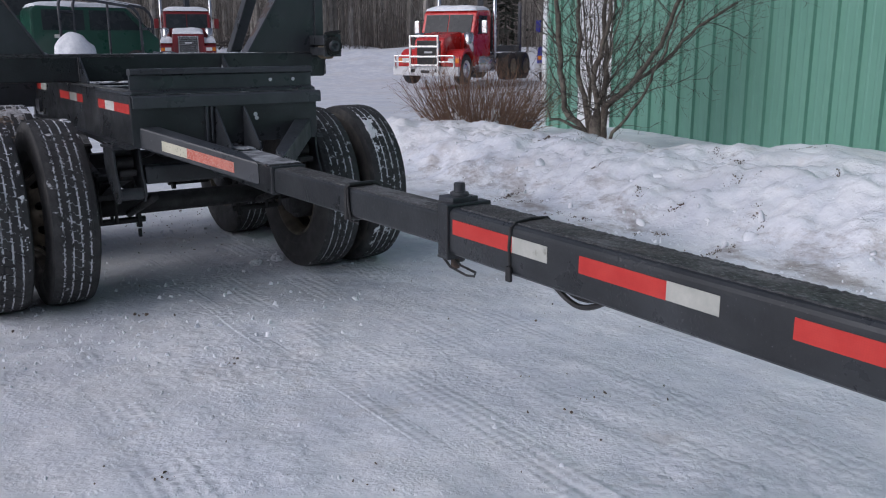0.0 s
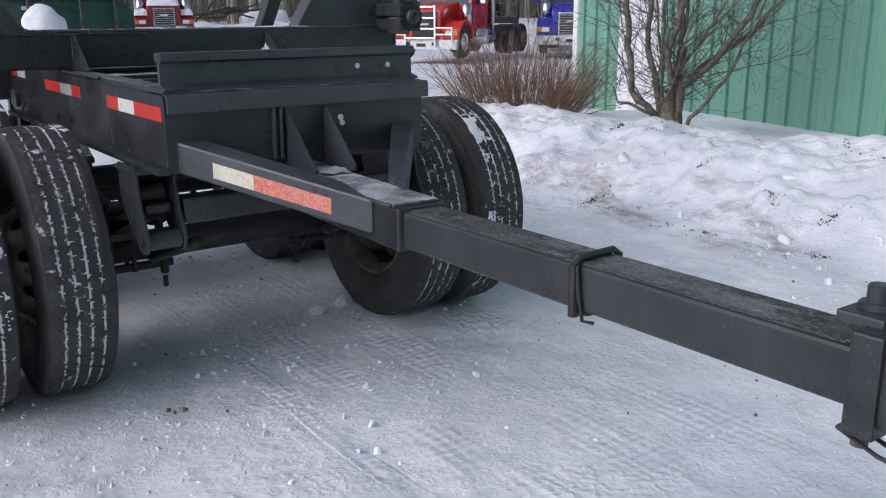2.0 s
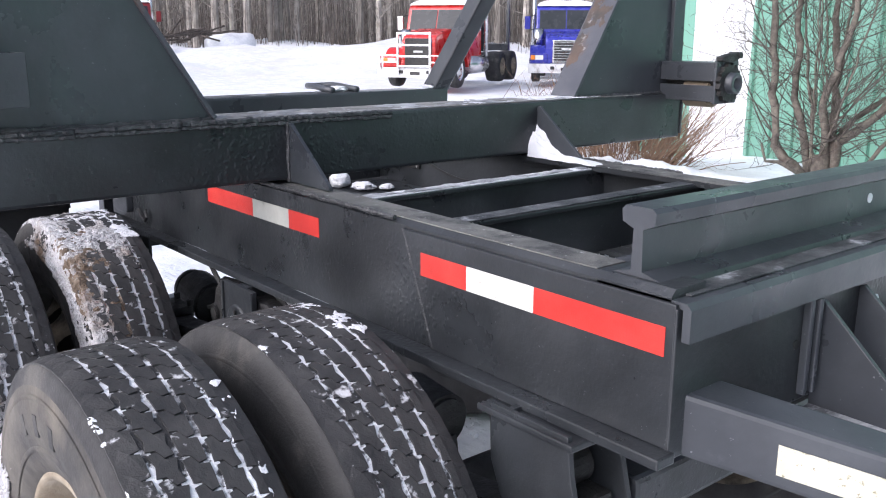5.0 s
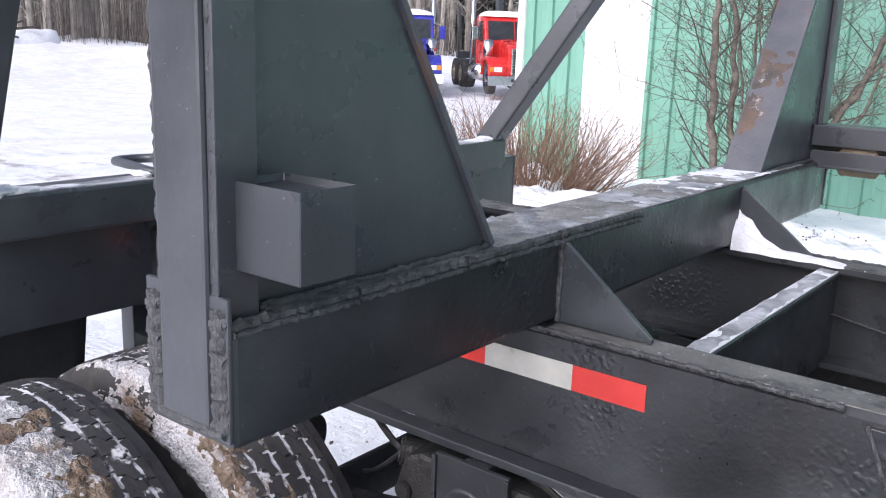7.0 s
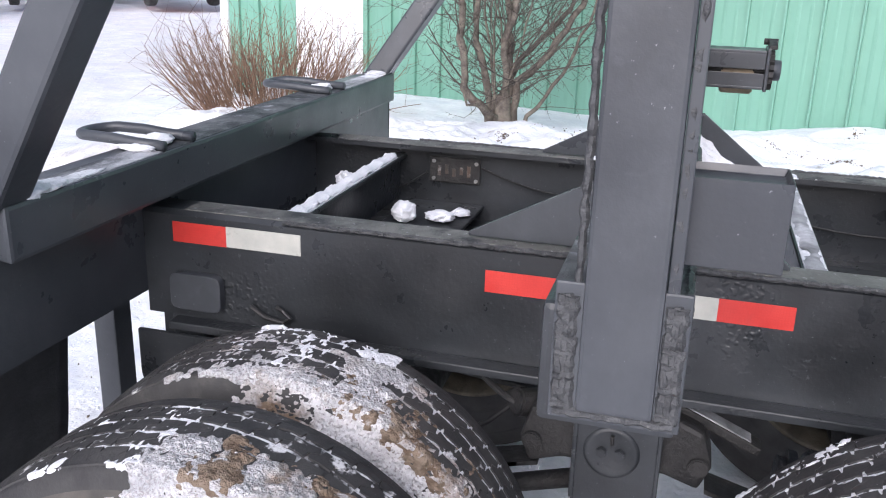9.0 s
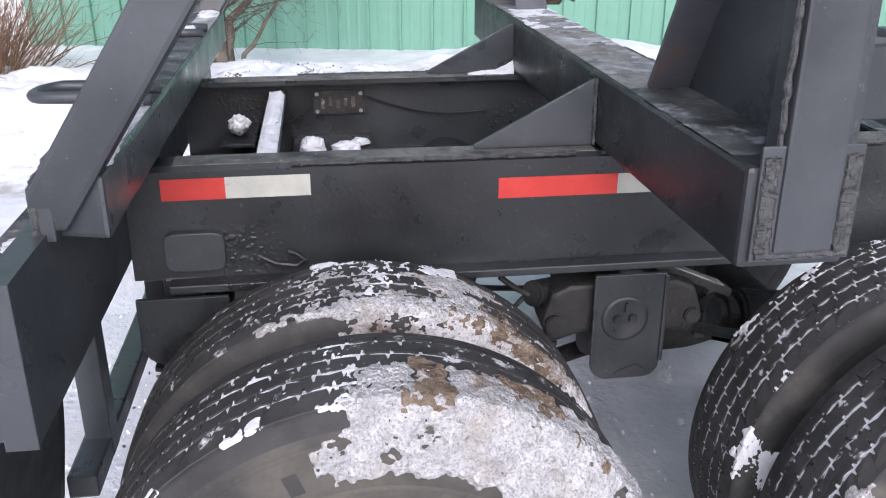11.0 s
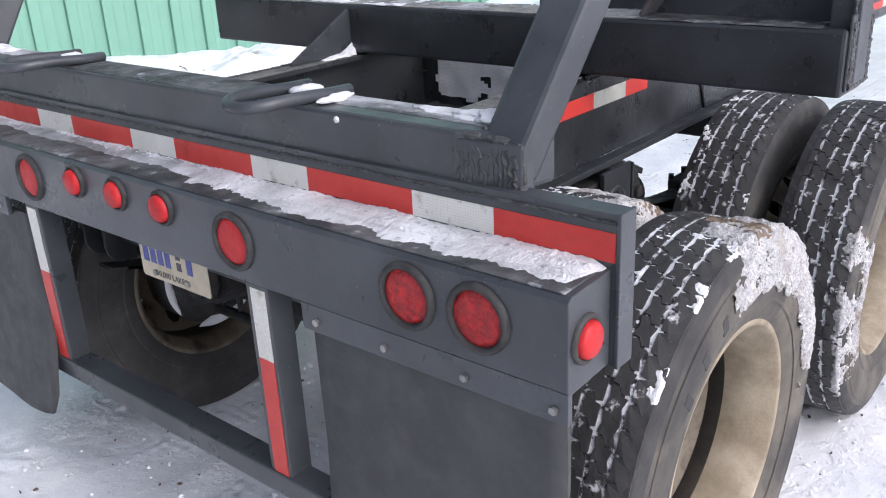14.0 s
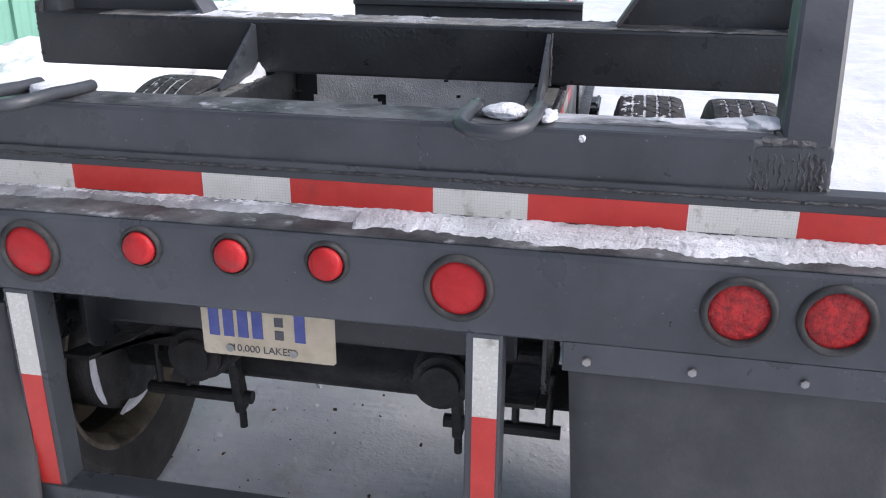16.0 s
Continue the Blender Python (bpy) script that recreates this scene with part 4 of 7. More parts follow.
# front box: end plate, cap angle, deck and the rail on top
bm = BM()
box(bm, 1.613, 2.70, 4.842, 4.856, 0.968, 1.236, 0.003)
front_plate = part("front_plate", bm, BLACK, trailer)
bm = BM()
prism(bm, [(4.822, 1.180), (4.822, 1.236), (4.832, 1.246), (5.02, 1.246), (5.02, 1.234), (4.838, 1.234), (4.838, 1.180)], "x", 1.622, 2.722)
part("cap_angle", bm, PAINT, trailer)
bm = BM()
box(bm, 1.66, 2.70, 4.85, 5.0, 1.2465, 1.250, 0.001)
part("deck_frost", bm, FROSTED, trailer, "frosted ledge under the bunk rail")
# head, web and foot of the bunk rail
bm = BM()
prof = [(-0.060, 1.250), (0.060, 1.250), (0.058, 1.260), (0.012, 1.272), (0.010, 1.345), (0.034, 1.355), (0.036, 1.376), (0.028, 1.384), (-0.028, 1.384), (-0.036, 1.376), (-0.034, 1.355), (-0.010, 1.345), (-0.012, 1.272), (-0.058, 1.260)]
prism(bm, [(4.955 + y, z) for y, z in prof], "x", 1.645, 2.72)
bunk_rail = part("bunk_rail", bm, PAINT, trailer, "black steel rail section on the front box")
for x in (2.457, 2.603):
    bm = rod(BM(), (x, 4.9425, 1.31), (x, 4.9455, 1.31), 0.011, 16)
    part("bolt_hole", bm, CAP_SNOW, bunk_rail, "bolt hole packed with snow")
for x, z in ((2.313, 1.122), (2.319, 1.100)):
    part("bolt_hole", rod(BM(), (x, 4.8395, z), (x, 4.8425, z), 0.012, 16), CAP_SNOW, front_plate, "bolt hole packed with snow")
# this hole is a black disc, its inner shade put in as colour
part("bolt_hole", rod(BM(), (2.00, 4.8395, 1.09), (2.00, 4.8425, 1.09), 0.010, 16), HOSE, front_plate)
bm = BM()
box(bm, 2.016, 2.030, 4.825, 4.842, 0.985, 1.178, 0.003)
box(bm, 2.044, 2.056, 4.822, 4.842, 0.985, 1.178, 0.003)
part("stiffener", bm, PAINT, front_plate)


# drawbar arms of the A-frame, from the plate's corners to the pole socket
def arm(outer_front, outer_back, inner_front, inner_back, taped):
    """A tapering square arm: its outer and inner edges in plan, from the plate forward; top and bottom fall to the front."""
    bm = BM()
    fall = lambda y, z: z - 0.205 * (4.85 - y)
    plan = [outer_back, outer_front, inner_front, inner_back]
    hi = [bm.verts.new((x, y, fall(y, 1.081))) for x, y in plan]
    lo = [bm.verts.new((x, y, fall(y, 0.967))) for x, y in plan]
    bm.faces.new(hi)
    bm.faces.new(lo[::-1])
    for i in range(4):
        bm.faces.new((hi[i], lo[i], lo[(i + 1) % 4], hi[(i + 1) % 4]))
    bmesh.ops.recalc_face_normals(bm, faces=bm.faces)
    bmesh.ops.bevel(bm, geom=list(bm.edges), offset=0.009, segments=2, profile=0.6, affect="EDGES")
    arm_ob = part("drawbar_arm", bm, PAINT, trailer)
    if not taped:
        return
    a, b = Vector((*outer_back, 0)), Vector((*outer_front, 0))
    side = (b - a).normalized().cross(Vector((0, 0, 1)))
    if side.x * (outer_back[0] - CX) < 0:
        side = -side
    for name, mat, y0, y1 in (("tape_white", AGED_TAPE, 4.708, 4.558), ("tape_red", ORANGE_TAPE, 4.558, 4.288)):
        bm = BM()
        loop = []
        for y, top in ((y0, 0.992), (y1, 0.992), (y1, 1.046), (y0, 1.046)):
            p = a.lerp(b, (4.85 - y) / (4.85 - outer_front[1])) + side * 0.0015
            loop.append((p.x, p.y, fall(y, top)))
        front = [bm.verts.new(p) for p in loop]
        back = [bm.verts.new(Vector(p) - side * 0.0012) for p in loop]
        bm.faces.new(front)
        bm.faces.new(back[::-1])
        for i in range(4):
            bm.faces.new((front[i], back[i], back[(i + 1) % 4], front[(i + 1) % 4]))
        part(name, bm, mat, arm_ob, "yellowed white reflective tape" if name == "tape_white" else "faded orange-red reflective tape")


arm((2.03, 4.15), (1.647, 4.85), (2.025, 4.33), (1.755, 4.85), True)
arm((2.19, 4.205), (2.666, 4.85), (2.205, 4.335), (2.556, 4.85), False)


# pole and socket
def pole_x(y):
    return 2.111 + (y - 2.0) * 0.0064


bm = BM()
beam(bm, (pole_x(4.84) + 0.005, 4.84, 0.874), (pole_x(4.0), 4.0, 0.864), 0.185, 0.140, 0.012)
socket = part("pole_socket", bm, BLACK, trailer)
bm = BM()
beam(bm, (2.122, 4.84, 0.9465), (2.119, 4.035, 0.9365), 0.176, 0.010, 0.003)
part("top_plate", bm, FROST_SOFT, socket, "frosted top plate over the pole socket")
for x in (2.070, 2.236):
    bm = prism(BM(), [(4.842, 0.946), (4.842, 1.165), (4.832, 1.17), (4.615, 0.966), (4.615, 0.946)], "x", x, x + 0.012, 0.002)
    part("gusset", bm, PAINT, socket)
bm = BM()
weld(bm, (2.035, 4.03, 0.936), (2.205, 4.03, 0.936), 0.006, 2)
weld(bm, (2.032, 4.5, 0.941), (2.030, 4.04, 0.936), 0.006, 3)
beads(bm, socket)

# inner pole tube
bm = BM()
beam(bm, (pole_x(4.02), 4.02, 0.864), (pole_x(2.45), 2.45, 0.879), 0.152, 0.118, 0.018, segs=4)
inner = part("inner_pole", bm, BLACK, trailer)
bm = beam(BM(), (pole_x(3.99), 3.99, 0.9240), (pole_x(2.55), 2.55, 0.9375), 0.112, 0.004, 0.001)
part("top_frost", bm, POLE_TOP, inner, "worn dark top of the pole")
bm = BM()
weld(bm, (pole_x(3.98) - 0.062, 3.98, 0.922), (pole_x(2.56) - 0.062, 2.56, 0.936), 0.0045, 61)
beads(bm, inner)
# solid black disc paints the shade inside the pin hole
bm = rod(BM(), (2.130, 3.875, 0.9235), (2.130, 3.875, 0.9285), 0.030, 24)
part("pin_hole", bm, HOSE, inner, "black disc painted as the dark inside of a pin hole")
# wire tie round the pole
bm = BM()
yy, cx = 3.24, pole_x(3.24)
pipe(bm, [(cx - 0.082, yy, 0.783), (cx - 0.083, yy, 0.913), (cx - 0.07, yy, 0.927), (cx + 0.06, yy + 0.01, 0.927), (cx + 0.082, yy + 0.012, 0.913), (cx + 0.083, yy + 0.01, 0.793), (cx + 0.05, yy, 0.786), (cx - 0.04, yy - 0.01, 0.786), (cx - 0.082, yy - 0.004, 0.795)], 0.011, 8, 0.30)
pipe(bm, [(cx - 0.084, yy - 0.012, 0.913), (cx - 0.086, yy - 0.02, 0.843), (cx - 0.08, yy - 0.03, 0.778), (cx - 0.06, yy - 0.05, 0.773)], 0.005, 8)
bmesh.ops.translate(bm, vec=(0, 0, 0.0165), verts=bm.verts)
part("hose_tie", bm, HOSE, inner, "black strap tied round the pole")
bm = BM()
pipe(bm, [(pole_x(y) + 0.092 + 0.006 * math.sin(y * 9), y, 0.85 + 0.012 * math.sin(y * 5)) for y in np.arange(2.3, 4.7, 0.06)], 0.010, 8)
bmesh.ops.translate(bm, vec=(0, 0, 0.012), verts=bm.verts)
part("air_hose", bm, HOSE, inner, "black air hose along the pole")

# outer pole tube towards the towing eye
bm = BM()
beam(bm, (pole_x(2.50), 2.50, 0.850), (pole_x(-3.2), -3.2, 0.850), 0.172, 0.170, 0.032, segs=5)
outer = part("outer_pole", bm, BLACK, trailer)
outer.location = (0, 0.008, 0.030)
bm = beam(BM(), (pole_x(2.44), 2.44, 0.9352), (pole_x(-3.2), -3.2, 0.9352), 0.108, 0.004, 0.001)
part("top_crust", bm, POLE_TOP, outer, "worn dark crust along the pole top")
bm = BM()
for side, seed in ((-0.060, 62), (0.060, 63)):
    weld(bm, (pole_x(2.43) + side, 2.43, 0.934), (pole_x(-3.2) + side, -3.2, 0.934), 0.0055, seed)
beads(bm, outer)
bm = BM()
beam(bm, (pole_x(2.515), 2.525, 0.850), (pole_x(2.465), 2.465, 0.850), 0.192, 0.190, 0.006)
box(bm, pole_x(2.5) - 0.092, pole_x(2.5) + 0.092, 2.468, 2.535, 0.748, 0.760, 0.004)
part("end_collar", bm, BLACK, outer)
tape_y = 2.445
for k in range(6):
    for colour, name, y0, y1 in ((RED_TAPE, "tape_red", tape_y, tape_y - 0.33), (DIRTY_TAPE, "tape_white", tape_y - 0.33, tape_y - 0.50)):
        zc = 0.872
        bm = beam(BM(), (pole_x(y0) - 0.0868, y0, zc), (pole_x(y1) - 0.0868, y1, zc - 0.001), 0.0016, 0.052, 0.0)
        part(name, bm, colour, outer, "red reflective tape" if colour is RED_TAPE else "white reflective tape")
    tape_y -= 0.64 if k == 0 else 0.705
# pin through the collar, with its head plate and clip
px, py = pole_x(2.52), 2.535
bm = rod(BM(), (px + 0.005, py, 0.72), (px + 0.005, py, 1.008), 0.021, 24, bevel=0.003)
pin = part("locking_pin", bm, PAINT, outer, "black round locking pin")
part("pin_plate", box(BM(), px - 0.055, px + 0.055, py - 0.045, py + 0.045, 0.942, 0.962, 0.004), PAINT, pin)
part("pin_collar", rod(BM(), (px + 0.005, py, 0.96), (px + 0.005, py, 0.975), 0.034, 24, bevel=0.003), PAINT, pin)
bm = pipe(BM(), [(px - 0.05, py + 0.02, 0.735), (px - 0.09, py - 0.08, 0.728), (px - 0.10, py - 0.19, 0.722), (px - 0.085, py - 0.215, 0.722), (px - 0.07, py - 0.20, 0.73), (px - 0.06, py - 0.10, 0.733), (px - 0.02, py - 0.01, 0.735)], 0.0045, 8)
part("pin_clip", bm, HOSE, pin, "bent wire clip")
part("pin_foot", rod(BM(), (px - 0.02, py - 0.01, 0.735), (px - 0.02, py - 0.01, 0.70), 0.016, 16), RUST, pin, "rusty pin end")
# hose ties near the tape
for ty in (2.12,):
    cx = pole_x(ty)
    bm = pipe(BM(), [(cx - 0.088, ty, 0.76), (cx - 0.090, ty + 0.005, 0.86), (cx - 0.089, ty, 0.925), (cx - 0.07, ty, 0.940), (cx, ty + 0.01, 0.943), (cx + 0.07, ty + 0.01, 0.940), (cx + 0.089, ty, 0.92), (cx + 0.089, ty, 0.8)], 0.005, 8, 0.2)
    part("hose_tie", bm, HOSE, outer, "black strap tied round the pole")
    part("tie_end", box(BM(), cx - 0.10, cx - 0.088, ty - 0.012, ty + 0.012, 0.750, 0.80, 0.003), HOSE, outer)
bm = pipe(BM(), [(pole_x(1.9) - 0.03, 1.97 - u * 0.22, 0.762 - 0.040 * math.sin(math.pi * u)) for u in np.linspace(0, 1, 14)], 0.009, 8)
part("air_hose", bm, HOSE, outer, "black hose hanging in a loop under the pole")
bm = pipe(BM(), [(pole_x(1.9) + 0.0, 1.985 - u * 0.21, 0.762 - 0.028 * math.sin(math.pi * u)) for u in np.linspace(0, 1, 14)], 0.007, 8)
part("air_hose", bm, HOSE, outer, "black hose hanging in a loop under the pole")

# bolster with its gussets
bm = BM()
box(bm, 0.872, 3.438, 6.176, 6.362, 1.272, 1.445, 0.010)
bolster = part("bolster", bm, BLACK, trailer, "black square-tube bolster across the frame")


def bolster_parts(X, s):
    for y0, d in ((6.176, -1), (6.362, 1)):
        bm = prism(BM(), [(y0, 1.268), (y0, 1.428), (y0 + d * 0.012, 1.428), (y0 + d * (0.205 if d < 0 else 0.30), 1.276), (y0 + d * (0.205 if d < 0 else 0.30), 1.268)], "x", *span(X(0.488), X(0.476)), 0.0015)
        part("gusset", bm, PAINT, bolster)
        bm = weld(BM(), (X(0.490), y0 + d * 0.004, 1.27), (X(0.490), y0 + d * 0.004, 1.43), 0.006, 8)
        beads(bm, bolster)
    # end plate, stake and its triangular web
    bm = box(BM(), *span(X(1.283), X(1.291)), 6.172, 6.345, 1.285, 1.480, 0.003)
    part("end_plate", bm, PAINT, bolster)
    bm = box(BM(), *span(X(1.222), X(1.297)), 6.207, 6.308, 1.30, 3.05, 0.006)
    stake = part("stake", bm, PAINT, trailer, "upright square steel stake at the bolster end")
    bm = BM()
    for y in (6.199, 6.316):
        weld(bm, (X(1.284), y, 1.45), (X(1.284), y, 2.6), 0.006, 11)
    for y in (6.190, 6.327):
        for j in range(3):
            weld(bm, (X(1.288), y - 0.008 + j * 0.008, 1.300), (X(1.288), y - 0.006 + j * 0.007, 1.462), 0.0085, 12 + j)
        for j in range(7):
            z = 1.306 + j * 0.023 + 0.006 * math.sin(j * 4.7)
            weld(bm, (X(1.291), y - 0.012, z), (X(1.291), y + 0.013, z + 0.007 * math.sin(j * 2.1)), 0.0056 + 0.0014 * math.sin(j * 3.3), 22 + j)
    weld(bm, (X(1.291), 6.18, 1.296), (X(1.291), 6.338, 1.296), 0.007, 17)
    beads(bm, stake, "thick painted weld bead")
    bm = box(BM(), *span(X(1.225), X(1.29)), 6.190, 6.206, 1.445, 2.6, 0.002)
    part("flat_bar", bm, PAINT, stake)
    bm = prism(BM(), [(X(1.23), 1.446), (X(0.692), 1.446), (X(0.69), 1.452), (X(1.225), 2.30), (X(1.23), 2.30)], "y", 6.208, 6.220, 0.0)
    part("web_plate", bm, PAINT, stake)
    bm = BM()
    beam(bm, (X(0.686), 6.255, 1.450), (X(1.228), 6.255, 2.31), 0.012, 0.115, 0.002, up=(0, 1, 0))
    flange = part("slope_flange", bm, FLANGE, stake, "worn grey sloping flange with rust")
    if s > 0:
        bm = cap(BM(), -0.052, 0.052, 0.03, 0.42, 0.0, 0.0015, 0.06, 7.0, 71.0, 0.008, 0.02)
        m = Matrix(((0, 1, 0), (-1, 0, 0), (0, 0, 1))).to_4x4()
        lean = math.atan2(2.31 - 1.45, 1.228 - 0.686)
        m = Matrix.Translation((X(0.686) - 0.0068 * math.sin(lean), 6.255, 1.450 + 0.0068 * math.cos(lean))) @ Matrix.Rotation(-lean, 4, "Y") @ m
        bmesh.ops.transform(bm, matrix=m, verts=bm.verts)
        part("rust_patch", bm, RUST, flange, "brown rust worn through the paint")
    bm = weld(BM(), (X(1.22), 6.20, 1.449), (X(0.70), 6.20, 1.449), 0.006, 20)
    beads(bm, stake)


both(bolster_parts)
# lumpy welded lip along the bolster's front top edge
bm = BM()
for k, (a, b) in enumerate(((0.872, 1.10), (1.105, 1.36), (1.365, 1.66), (1.67, 2.02))):
    weld(bm, (a, 6.1795, 1.4405), (b, 6.1795, 1.4405), 0.0082, 60 + k)
    weld(bm, (a, 6.1755, 1.4305), (b, 6.1755, 1.4285), 0.0058, 70 + k)
beads(bm, bolster, "painted weld along the bolster edge")
# frost along the bolster top
bm = cap(BM(), 0.94, 1.52, 6.180, 6.358, 1.4455, 0.0015, 0.5, 9.0, 51.0, 0.01, 0.02)
part("top_frost", bm, FROSTED, bolster, "frosted dark top of the bolster end")
part("top_frost", box(BM(), 1.47, 3.20, 6.186, 6.353, 1.4445, 1.4475, 0.0012), TAN_FROST, bolster, "streaked frost on the bolster top")
bm = cap(BM(), 1.47, 2.98, 6.184, 6.356, 1.4476, 0.004, -0.02, 7.0, 52.0, 0.01, 0.02)
part("crust", bm, FROST_SNOW, bolster, "thin crusted snow on the bolster top")

# open box stub on the near stake
bm = box(BM(), 0.894, 0.988, 6.073, 6.206, 1.509, 1.625, 0.0)
lid = max(bm.faces, key=lambda f: f.calc_center_median().z)
bmesh.ops.inset_region(bm, faces=[lid], thickness=0.007, depth=0.0)
bmesh.ops.translate(bm, vec=(0, 0, -0.012), verts=lid.verts)
bmesh.ops.bevel(bm, geom=[e for e in bm.edges if e.calc_face_angle(0) > 0.5], offset=0.0015, segments=1, affect="EDGES")
part("box_bracket", bm, PAINT, trailer, "square tube bracket welded to the stake")

# winch on the far stake: an open channel with a drum along it and a ratchet wheel at its front end
bm = BM()
box(bm, 3.335, 3.46, 5.965, 6.205, 1.557, 1.569, 0.003)
box(bm, 3.335, 3.46, 5.965, 6.205, 1.425, 1.437, 0.003)
box(bm, 3.447, 3.46, 5.965, 6.205, 1.436, 1.558, 0.002)
box(bm, 3.335, 3.347, 5.965, 6.205, 1.500, 1.558, 0.002)
box(bm, 3.335, 3.347, 5.965, 6.205, 1.436, 1.484, 0.002)
winch = part("winch", bm, PAINT, trailer, "black ratchet strap winch on the stake")
part("end_plate", box(BM(), 3.328, 3.467, 5.952, 5.964, 1.418, 1.578, 0.004), PAINT, winch)
part("drum", rod(BM(), (3.397, 5.93, 1.494), (3.397, 6.20, 1.494), 0.028, 24, bevel=0.003), GREASE, winch)
part("strap_roll", rod(BM(), (3.397, 6.0, 1.452), (3.397, 6.12, 1.452), 0.052, 28, bevel=0.006), STRAP, winch, "tan strap rolled on the drum")
gear = [((0.074 if k % 2 else 0.064) * math.cos(2 * math.pi * (k + (0.35 if k % 2 else 0)) / 32), (0.074 if k % 2 else 0.064) * math.sin(2 * math.pi * (k + (0.35 if k % 2 else 0)) / 32)) for k in range(32)]
part("ratchet_wheel", prism(BM(), [(3.397 + u, 1.494 + v) for u, v in gear], "y", 5.934, 5.951), GREASE, winch)
bm = BM()
lathe(bm, [(0.0, 0.040), (0.026, 0.038), (0.028, 0.034), (0.028, 0.022), (0.010, 0.020), (0.010, 0.001)], 28)
bmesh.ops.transform(bm, matrix=Matrix.Translation((3.397, 5.934, 1.494)) @ Matrix.Rotation(radians(-90), 4, "Z"), verts=bm.verts)
part("end_cap", bm, PAINT, winch, smooth=True)
part("pawl", prism(BM(), [(3.33, 1.575), (3.40, 1.568), (3.45, 1.585), (3.45, 1.605), (3.38, 1.60), (3.33, 1.59)], "y", 5.930, 5.96, 0.004), GREASE, winch)
part("pawl_pin", rod(BM(), (3.44, 5.925, 1.595), (3.44, 5.975, 1.595), 0.012, 12), GREASE, winch)

# rear beam with its braces and chain loops
outline = [(1.20, 7.52), (1.095, 7.478), (1.07, 7.385), (3.24, 7.385), (3.215, 7.478), (3.11, 7.52)]
bm = prism(BM(), outline, "z", 1.300, 1.412, 0.009)
rear_beam = part("rear_beam", bm, PAINT, trailer, "black square tube across the rear")
for x0, x1 in ((1.155, 1.60), (2.71, 3.155)):
    part("top_frost", box(BM(), x0, x1, 7.392, 7.470, 1.4105, 1.4135, 0.001), FROST_SOFT, rear_beam, "streaked frost on the rear beam")
part("top_frost", box(BM(), 1.61, 2.70, 7.392, 7.512, 1.4105, 1.4132, 0.001), FROSTED, rear_beam, "frosted top of the rear beam")


def brace(X, s):
    bm = BM()
    ends = []
    for z in (1.319, 2.95):
        xc, yc = 1.073 + 0.112 * (z - 1.6), 7.314 - 0.677 * (z - 1.6)
        ends.append([bm.verts.new((X(xc + u * 0.0475), yc + v * 0.051, z)) for u, v in ((-1, -1), (1, -1), (1, 1), (-1, 1))])
    bm.faces.new(ends[0])
    bm.faces.new(ends[1])
    for i in range(4):
        bm.faces.new((ends[0][i], ends[0][(i + 1) % 4], ends[1][(i + 1) % 4], ends[1][i]))
    bmesh.ops.recalc_face_normals(bm, faces=bm.faces)
    bmesh.ops.bevel(bm, geom=list(bm.edges), offset=0.010, segments=2, profile=0.6, affect="EDGES")
    cut = bmesh.ops.bisect_plane(bm, geom=bm.verts[:] + bm.edges[:] + bm.faces[:], plane_co=(0, 7.504, 0), plane_no=(0, 1, 0), clear_outer=True)
    bmesh.ops.holes_fill(bm, edges=[e for e in cut["geom_cut"] if isinstance(e, bmesh.types.BMEdge)])
    br = part("brace", bm, PAINT, trailer, "sloping square tube brace up to the stake")
    bm = BM()
    rng = random.Random(70)
    for k in range(13):
        d0 = 0.952 + k * 0.0105
        low, high = 1.306 + rng.uniform(0, 0.012), 1.392 - rng.uniform(0, 0.022)
        pts = [(X(d0 + rng.uniform(-0.004, 0.004)), 7.5140 - 0.07 * (d0 - 0.95), low + (high - low) * j / 9) for j in range(10)]
        pipe(bm, pts, 0.0064, 7, 0.14, rng=rng)
    weld(bm, (X(0.965), 7.505, 1.404), (X(1.062), 7.500, 1.396), 0.010, 31)
    weld(bm, (X(1.001), 7.398, 1.414), (X(1.001), 7.492, 1.412), 0.007, 32)
    weld(bm, (X(0.96), 7.522, 1.304), (X(1.098), 7.510, 1.303), 0.008, 33)
    weld(bm, (X(1.094), 7.500, 1.31), (X(1.082), 7.496, 1.40), 0.008, 34)
    beads(bm, br)
    filler = prism(BM(), [(X(0.955), 7.519), (X(1.04), 7.513), (X(1.094), 7.507), (X(1.094), 7.47), (X(0.955), 7.47)], "z", 1.303, 1.398, 0.004)
    part("filler_plate", filler, PAINT, br, "bevelled filler plate at the foot of the brace")
    # bent rod loop welded on the beam
    mid, half = X(0.495), 0.064
    pts = [(mid + half, 7.39, 1.424), (mid + half, 7.46, 1.427), (mid + half, 7.53, 1.433)]
    for k in range(1, 12):
        a = math.pi * k / 12
        pts.append((mid + half * math.cos(a), 7.585 + 0.066 * math.sin(a), 1.436 - 0.006 * math.sin(a)))
    pts += [(mid - half, 7.53, 1.433), (mid - half, 7.46, 1.427), (mid - half, 7.39, 1.424)]
    part("chain_loop", pipe(BM(), pts, 0.0135, 10), PAINT, rear_beam, "bent steel rod loop", smooth=True)


both(brace)

